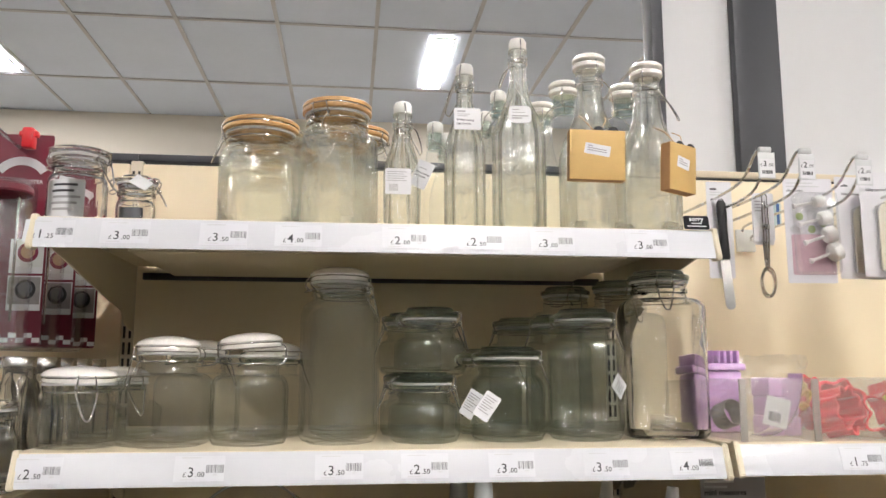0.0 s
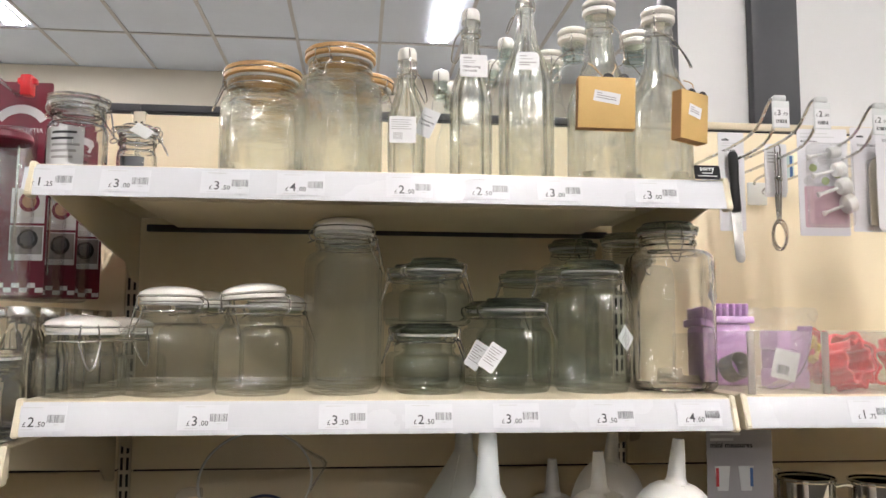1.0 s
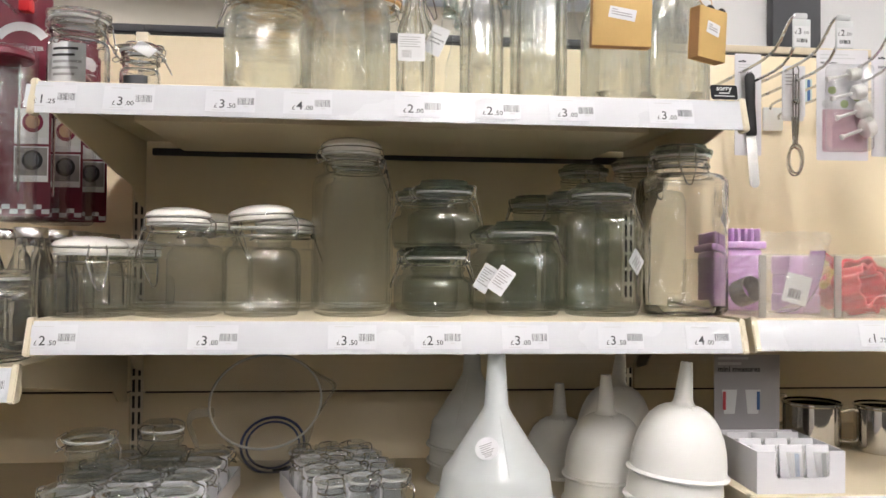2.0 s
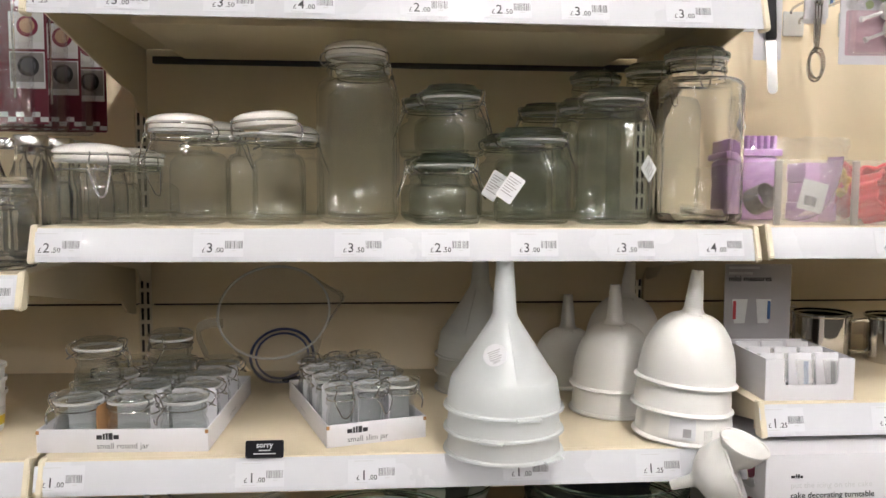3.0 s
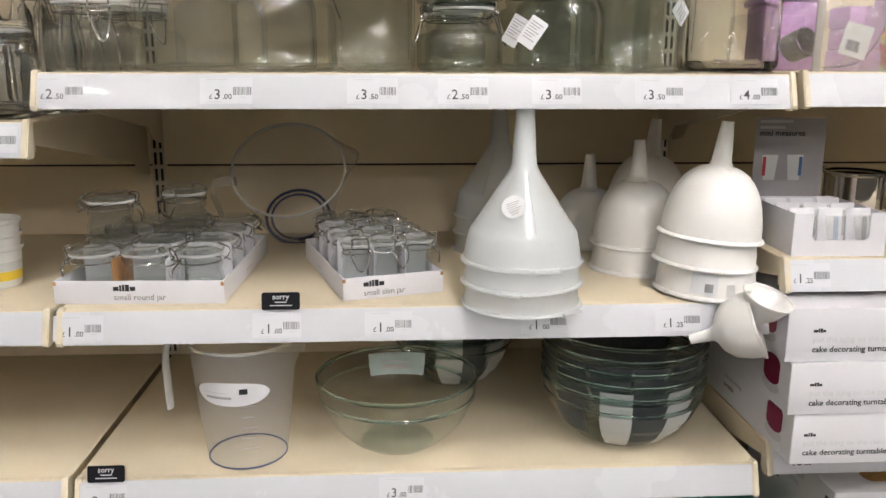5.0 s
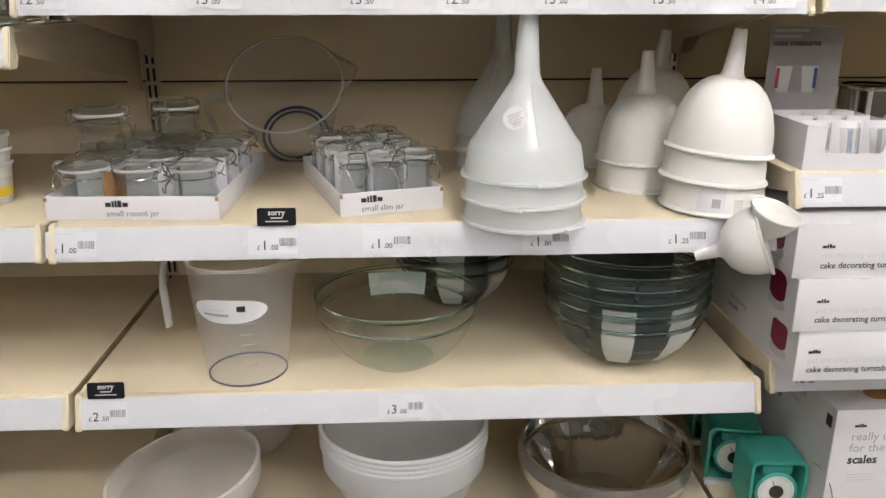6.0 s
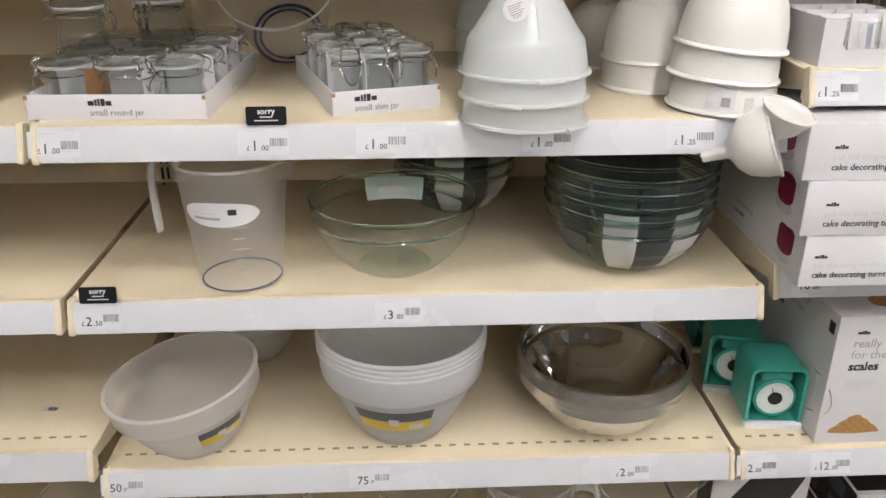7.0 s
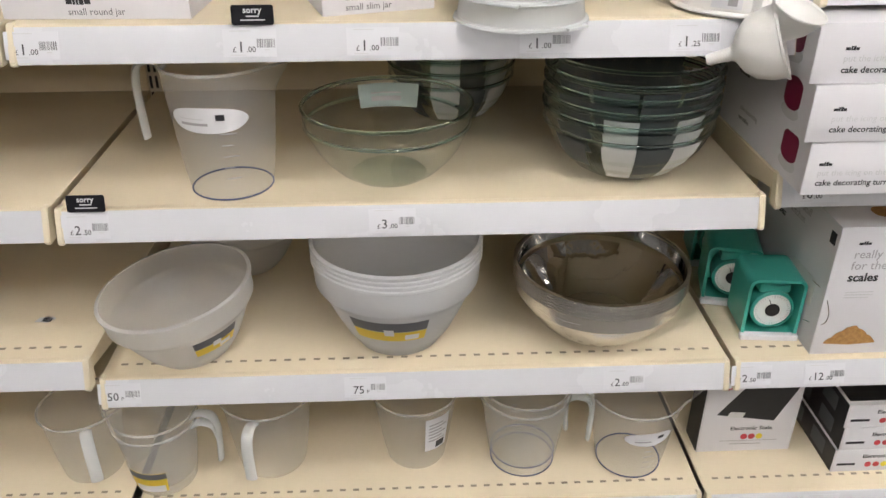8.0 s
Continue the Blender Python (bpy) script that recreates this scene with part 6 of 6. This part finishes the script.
t = thing("ring_cutter", "bent steel ring cutter wrapped in crinkled clear film", "cutter", "", turn(1.098, 0.075, RB + 0.002))
bm = bmesh.new()
pts = [(0.052, 0.098), (0.049, 0.075), (0.042, 0.05), (0.028, 0.026), (0.006, 0.008), (-0.018, 0.003)]
rows = []
for x, z in [(p.x, p.y) for p in bend([(a, b, 0) for a, b in pts], 5)]:
    rows.append([bm.verts.new((x, y, z)) for y in (-0.03, 0.012)] + [bm.verts.new((x - 0.0012, y, z + 0.0012)) for y in (0.012, -0.03)])
for a, b in zip(rows, rows[1:]):
    for k in range(4):
        bm.faces.new((a[k], a[(k + 1) % 4], b[(k + 1) % 4], b[k]))
part("steel_band", bm, M_STEEL, t)
lab = part("paper_label", boxed((0.040, 0.001, 0.045), (0, 0, 0)), M_PAPER, t, "white barcode label", turn(0.004, -0.032, 0.040, 0, 14, 0))
part("label_code", barcode(0.02, 0.014, 77), M_INK, lab, "", turn(-0.012, -0.001, -0.008, 90), smooth=False)
rnd = random.Random(5)


def crumpled(w, h, d, seed, n=16):
    """A puffed bag of film with creases."""
    rn = random.Random(seed)
    bm = bmesh.new()
    grid = []
    for j in range(n + 1):
        row = []
        for i in range(n + 1):
            u, v = 2 * i / n - 1, 2 * j / n - 1
            puff = (1 - abs(u) ** 3) * (1 - abs(v) ** 4)
            row.append(bm.verts.new((u * w / 2 + rn.uniform(-1, 1) * 0.003, -d * puff + rn.uniform(-1, 1) * 0.0022, (v + 1) * h / 2 + rn.uniform(-1, 1) * 0.003 if j else 0.001)))
        grid.append(row)
    for a, b in zip(grid, grid[1:]):
        for i in range(n):
            bm.faces.new((a[i], a[i + 1], b[i + 1], b[i]))
    return bm


part("film_bag", crumpled(0.175, 0.128, 0.034, 3, 18), M_WRAP, t, "crinkled clear film bag", turn(-0.018, -0.012, -0.001), smooth=False)
part("dark_cutter", lathe([(0.020, 0), (0.021, 0.0), (0.021, 0.03), (0.020, 0.03), (0.020, 0)], 24), M_PHOTO, t, "dull metal cutter", turn(-0.062, 0.02, 0.030, 70, 0, 20))

# ---- hanging goods on pegs ----
def peg(x, z, y0=0.50, y1=0.10, price=None, dz=0.06):
    t = thing("display_peg", "chromed double wire display peg with a price holder", "display peg", "display pegs", turn(x, 0, z))
    part("prong", tube(bend([(0.008, y0, -0.02), (0.008, y0 - 0.02, -0.008), (0.008, 0.28, -0.006), (0.008, y1 + 0.06, 0.0), (0.008, y1 + 0.015, dz * 0.55)], 4), 0.0026, 8), M_PEG, t)
    part("price_arm", tube(bend([(-0.012, y0, 0.0), (-0.012, y0 - 0.03, 0.012), (-0.012, 0.25, 0.012), (-0.012, y1 + 0.05, 0.022), (-0.010, y1, dz), (0.012, y1 - 0.006, dz)], 4), 0.0026, 8), M_PEG, t)
    part("back_plate", boxed((0.045, 0.006, 0.05), (0, y0 + 0.012, -0.018), 0.003), M_POLYFUNNEL, t, "frosted plastic peg clip")
    h = part("price_holder", boxed((0.030, 0.0015, 0.045), (0.002, y1 - 0.008, dz - 0.027), 0.0006), M_POLYFUNNEL, t, "clear price holder")
    part("holder_grip", boxed((0.022, 0.010, 0.010), (0.002, y1 - 0.004, dz + 0.001), 0.003), M_POLYFUNNEL, t, "clear plastic clip")
    if price:
        part("price_paper", boxed((0.026, 0.0006, 0.032), (0.002, y1 - 0.0095, dz - 0.032)), M_PAPER, h, "white price paper")
        part("price_print", join_meshes([(lettering(price[0], 0.0135, bold=0.0002), turn(0.0, 0, 0)), (lettering("£", 0.008), turn(-0.0055, 0, 0)), (lettering(price[1], 0.008), turn(0.0075 * len(price[0]) + 0.001, 0, 0))]), M_INK, h, "", turn(-0.005, y1 - 0.0101, dz - 0.029, 90), smooth=False)
        part("price_code", barcode(0.018, 0.006, 31), M_INK, h, "", turn(-0.007, y1 - 0.0101, dz - 0.039, 90), smooth=False)
    return t


peg(1.135, 1.742, price=("3", ".00"))
peg(1.207, 1.742, price=("2", ".00"))
peg(1.310, 1.735, price=("2", ".00"))
peg(1.430, 1.735, price=("2", ".50"))


def hang_card(name, m, w, h, label, category="hanging pack"):
    t = thing(name, label, category, "packs on pegs", m)
    part("card", plate(rounded(w, h, 0.003), 0.0009, turn(0, 0, 0, 90)), M_CARDWHITE, t, "white backing card")
    return t


t = hang_card("palette_knife_pack", turn(1.136, 0.27, 1.696), 0.050, 0.185, "black-handled palette knife on a white backing card")
brand_bar(t, turn(-0.018, -0.0008, 0.078, 90), 0.8)
part("card_lettering", bars([(0, 0, 0.026, 0.002), (0, -0.005, 0.018, 0.002)]), M_PALEINK, t, "", turn(-0.018, -0.0008, 0.072, 90), smooth=False)
part("card_lettering", lettering("palette knife", 0.0052, bold=0.0001), M_INK, t, "dark lettering", turn(-0.018, -0.0008, 0.057, 90), smooth=False)
part("knife_handle", lathe([(0, 0.055), (0.006, 0.054), (0.0095, 0.048), (0.0098, 0.03), (0.0085, 0.0), (0.0095, -0.04), (0.010, -0.055), (0.0085, -0.058), (0, -0.058)], 20, None, (0, 0), Matrix.Diagonal((1, 0.65, 1, 1))), M_BLACKPLASTIC, t, "black plastic handle", turn(0.0, -0.010, 0.0, 0, -2, 0))
bl = [(-0.0095, 0.0), (0.0095, 0.0), (0.0095, -0.085)] + [(0.0095 * math.cos(a), -0.085 - 0.0095 * math.sin(a)) for a in (0.5, 1.0, 1.57, 2.1, 2.6)] + [(-0.0095, -0.085)]
part("knife_blade", plate(bl, 0.0012, turn(0, 0, 0, 90)), M_STEEL, t, "steel blade", turn(0.002, -0.008, -0.058, -3, -3, 0))

for x, y in ((1.212, 0.25), (1.232, 0.29)):
    t = hang_card("mini_whisk_pack", turn(x, y, 1.718), 0.042, 0.092, "small coiled steel whisk on a lilac-white card")
    part("card_lettering", bars([(-0.016, 0.03 - 0.006 * k, 0.012, 0.002) for k in range(4)]), M_GREYINK, t, "", turn(0, -0.0008, 0, 90), smooth=False)
    wk = bmesh.new()
    for s in (-1, 0, 1):
        tube(bend([(0.004 * s, 0, 0.030), (0.0055 * s, 0, 0.012), (0.005 * s, 0, -0.045), (0.0025 * s, 0, -0.095)], 4), 0.0012, 6, False, wk)
    tube(bend([(-0.0045, 0, 0.028), (-0.005, 0, 0.038), (0, 0, 0.044), (0.005, 0, 0.038), (0.0045, 0, 0.028)], 4), 0.0012, 6, False, wk)
    part("whisk_handle", wk, M_WIRE, t, "steel wire handle", turn(0.0, -0.007, 0.0))
    part("handle_band", lathe([(0.0062, -0.004), (0.0072, -0.002), (0.0072, 0.002), (0.0062, 0.004)], 16), M_WIRE, t, "", turn(0, -0.007, -0.02))
    loop = [Vector((0.013 * math.sin(a) * (1 if a < math.pi else 1), 0, -0.122 + 0.026 * math.cos(a))) for a in [2 * math.pi * k / 40 for k in range(41)]]
    helix = [loop[min(int(k / 8), 40)] .lerp(loop[min(int(k / 8) + 1, 40)], (k % 8) / 8) + 0.0028 * Vector((math.cos(k * 0.785), math.sin(k * 0.785), 0)) for k in range(320)]
    part("whisk_coil", tube(helix, 0.0007, 4), M_WIRE, t, "coiled steel whisk loop", turn(0, -0.007, 0))

t = hang_card("flower_cutter_pack", turn(1.282, 0.215, 1.688, rz=-4), 0.092, 0.195, "blister pack of white plunger cutters on a flowery card")
part("card_picture", plate(rounded(0.080, 0.075, 0.004), 0.0005, turn(rx=90)), M_PINK, t, "printed pink cake picture", turn(0.004, -0.0009, -0.045))
for k in range(7):
    part("leaf_picture", plate(ring2d(0.0075, 9), 0.0004, turn(rx=90)), M_LEAF if k % 2 else M_PALEINK, t, "printed flower", turn(-0.03 + 0.011 * k, -0.0014, 0.002 + 0.012 * ((k * 5) % 3)))
part("card_lettering", lettering("daisy cutters", 0.006, bold=0.0001), M_INK, t, "dark lettering", turn(-0.040, -0.0008, 0.073, 90), smooth=False)
part("card_lettering", bars([(0, 0, 0.05, 0.0022), (0, -0.0065, 0.062, 0.0022)]), M_PALEINK, t, "", turn(-0.040, -0.0008, 0.089, 90), smooth=False)
for k in range(4):
    m = turn(-0.005 + 0.008 * k, -0.016, 0.048 - 0.032 * k, 0, 78 - 3 * k, 0)
    p = part("plunger_cutter", lathe([(0, -0.032), (0.005, -0.032), (0.005, -0.028), (0.003, -0.026), (0.003, 0.006), (0.010 + 0.001 * k, 0.008), (0.011 + 0.002 * k, 0.012), (0.011 + 0.002 * k, 0.026), (0, 0.026)], 24), M_WHITEPLASTIC, t, "white plunger cutter", m)
bl = bmesh.new()
box(bl, (0.078, 0.030, 0.15), (0.004, -0.016, -0.008), 0.008)
part("blister", bl, M_WRAP, t, "clear blister")

for y, dx in ((0.20, 0.0), (0.24, -0.022)):
    t = hang_card("icing_smoother_pack", turn(1.432 + dx, y, 1.700), 0.115, 0.195, "cream icing smoother on a lilac-white backing card")
    brand_bar(t, turn(-0.045, -0.0008, 0.080, 90), 0.8)
    part("card_lettering", lettering("icing smoother", 0.0085, bold=0.0001), M_INK, t, "dark lettering", turn(-0.045, -0.0008, 0.062, 90), smooth=False)
    part("smoother_plate", plate([(-0.036, -0.085), (0.036, -0.085), (0.036, 0.02)] + [(0.036 * math.cos(a), 0.02 + 0.030 * math.sin(a)) for a in (0.4, 0.8, 1.2, 1.57, 1.95, 2.35, 2.75)] + [(-0.036, 0.02)], 0.004, turn(rx=90)), M_CREAMPLASTIC, t, "cream plastic smoother", turn(0.008, -0.007, -0.002))
    part("smoother_handle", boxed((0.018, 0.018, 0.07), (0.010, -0.018, -0.03), 0.006), M_CREAMPLASTIC, t, "cream handle")
    part("blister", boxed((0.086, 0.030, 0.125), (0.008, -0.016, -0.026), 0.009), M_WRAP, t, "clear blister")
t = thing("blue_hang_pack", "small pale blue carded pack hanging at the back panel", "hanging pack", "packs on pegs", turn(1.358, 0.47, 1.77))
part("card", plate(rounded(0.03, 0.05, 0.002), 0.001, turn(rx=90)), M_TEALTAG, t)
part("card_stripe", boxed((0.006, 0.0012, 0.046), (0.008, -0.001, 0)), M_BLUE, t, "blue stripe")
ob = part("cable_hook", tube(bend([(0.905, 0.47, 1.612), (0.893, 0.45, 1.60), (0.889, 0.445, 1.58), (0.897, 0.45, 1.565)], 4), 0.0022, 6), M_BLACKPLASTIC, None)
tagged(ob, "short dark cable end hanging under the shelf", "cable")

# ---- neighbouring bay on the west side ----
for k, (y, dx) in enumerate(((0.20, 0.0), (0.29, 0.018), (0.385, 0.028))):
    t = thing("thermometer_pack", "burgundy card with a jam thermometer in a clear blister", "hanging pack", "thermometer packs", turn(-0.150 + dx, y, 1.645))
    part("card", plate(rounded(0.205, 0.345, 0.004), 0.0012, turn(rx=90)), M_BURGUNDY, t, "burgundy backing card")
    ck = bmesh.new()
    for j in range(2):
        for i in range(17):
            if (i + j) % 2 == 0:
                box(ck, (0.012, 0.0006, 0.0075), (-0.096 + 0.012 * i, -0.001, -0.165 + 0.0075 * j))
    tagged(part("check_border", ck, M_PAPER, t, "white check border", smooth=False), kind="stuff")
    for q, (px, pz) in enumerate(((0.073, -0.030), (0.073, -0.090))):
        f = part("photo", boxed((0.052, 0.0006, 0.056), (px, -0.001, pz)), M_PAPER, t, "white bordered photo")
        part("photo_print", boxed((0.049, 0.0005, 0.044), (px, -0.0016, pz + 0.004)), M_BAND if q == 0 else M_PHOTO, f, "printed picture")
        part("photo_disc", lathe([(0, 0), (0.016, 0), (0.016, 0.0004), (0, 0.0004)], 26), M_BERRY if q == 0 else M_BLACKPLASTIC, f, "printed pan", turn(px + 0.002, -0.0019, pz + 0.006, 90))
        part("photo_disc", lathe([(0, 0), (0.011, 0), (0.011, 0.0004), (0, 0.0004)], 22), M_PHOTOTAN if q == 0 else M_LABELGREY, f, "printed dial", turn(px + 0.002, -0.0024, pz + 0.007, 90))
    arc = [(0.050 * math.cos(radians(a)), 0.050 * math.sin(radians(a))) for a in range(35, 146, 10)] + [(0.036 * math.cos(radians(a)), 0.036 * math.sin(radians(a))) for a in range(145, 34, -10)]
    part("arc_mark", plate(arc, 0.0006, turn(rx=90)), M_PAPER, t, "plain white arc", turn(0.055, -0.001, 0.085))
    part("card_lettering", lettering("THERMOMETER & LID LIFTER", 0.0092, "CENTER", 0.0001), M_PAPER, t, "white lettering", turn(0.030, -0.001, 0.102 - 0.012, 90), smooth=False)
    part("thermometer_head", lathe([(0, 0), (0.042, 0), (0.044, 0.003), (0.042, 0.012), (0.036, 0.016), (0, 0.017)], 36), M_BURGUNDY, t, "dark red thermometer head", turn(0.048, -0.046, 0.062))
    part("thermometer_stem", lathe([(0, -0.20), (0.0022, -0.198), (0.0022, 0.0), (0, 0.0)], 10), M_STEEL, t, "steel probe", turn(0.070, -0.040, 0.062))
    part("lifter_shaft", lathe([(0, -0.20), (0.010, -0.198), (0.009, 0.0), (0, 0.0)], 16), M_BURGUNDY, t, "dark red lifter shaft", turn(0.018, -0.030, 0.055))
    part("blister", boxed((0.105, 0.055, 0.27), (0.035, -0.029, -0.045), 0.012), M_WRAP, t, "clear blister")
    if k == 0:
        part("security_clip", boxed((0.018, 0.022, 0.034), (0.078, -0.040, 0.155), 0.004), M_RED, t, "red security clip")
        part("clip_arms", boxed((0.030, 0.012, 0.010), (0.078, -0.040, 0.162), 0.003), M_RED, t, "red clip arms")
peg(-0.110, 1.800, y1=0.055, price=("10", ".00"), dz=0.030)


def lidded_bottle(m):
    t = thing("lidded_bottle", "clear glass bottle with a silver screw lid", "bottle", "glass bottles with silver lids", m)
    r, h = 0.034, 0.188
    out = [(0, 0.002), (r * 0.8, 0), (r, 0.005), (r, 0.11)] + ease(r, 0.11, 0.022, 0.165) + [(0.022, h)]
    part("bottle_body", lathe(out + [(0.0195, h), (0.0195, 0.163), (r - 0.003, 0.108), (r - 0.003, 0.012), (0, 0.008)], 40), M_GLASS, t)
    part("lid", lathe([(0, h + 0.003), (0.023, h + 0.003), (0.0245, h + 0.001), (0.0245, h - 0.013), (0.0232, h - 0.013), (0.0232, h + 0.0005), (0, h + 0.0005)], 36), M_STEEL, t, "silver screw lid")
    return t


lb0 = lidded_bottle(turn(-0.062, 0.165, 1.2624))
for x, y in ((-0.052, 0.24), (-0.050, 0.315), (-0.047, 0.39), (-0.044, 0.465), (-0.135, 0.17), (-0.130, 0.25), (-0.125, 0.33), (-0.122, 0.41)):
    copy_thing(lb0, turn(x, y, 1.2624))
t = clip_jar(turn(-0.066, 0.058, 1.2624, rz=60), 0.046, 0.125, "small", 0.2, 0.040, "clear glass jar wrapped in crinkled film", "wrapped jars", M_GLASSGREEN)
part("film_bag", crumpled(0.10, 0.125, 0.05, 12), M_WRAP, t, "crinkled clear film", turn(0, 0.0, 0.0, rz=-60), smooth=False)

t = thing("white_pot_stack", "stack of white plastic pots with a yellow label", "pots", "", turn(-0.137, 0.135, Z_C + 0.0013))
for k in range(3):
    part("pot", shell([(0, 0.001), (0.030, 0.0), (0.032, 0.003), (0.036, 0.055), (0.039, 0.057), (0.039, 0.062)], 0.0015, 40), M_WHITEPLASTIC, t, "", turn(0, 0, 0.020 * k))
part("yellow_label", curved_label(lambda z: 0.033 + (z - 0.01) * 0.08, radians(-80), radians(10), 0.012, 0.026), M_YELLOW, t, "yellow printed label")
part("grey_label", curved_label(lambda z: 0.033 + (z - 0.01) * 0.08, radians(-80), radians(10), 0.0265, 0.040), M_BAND, t, "grey printed label")
t = thing("barcode_scrap", "torn paper barcode scrap lying on the empty shelf", "paper scrap", "", turn(-0.115, 0.115, 0.4995))
part("paper", plate([(-0.016, -0.006), (0.006, -0.009), (0.016, 0.002), (0.010, 0.008), (-0.012, 0.006)], 0.0003), M_PALEINK, t)
part("code", barcode(0.016, 0.010, 91), M_INK, t, "", turn(-0.004, 0.0, 0.0004, rz=-12), smooth=False)
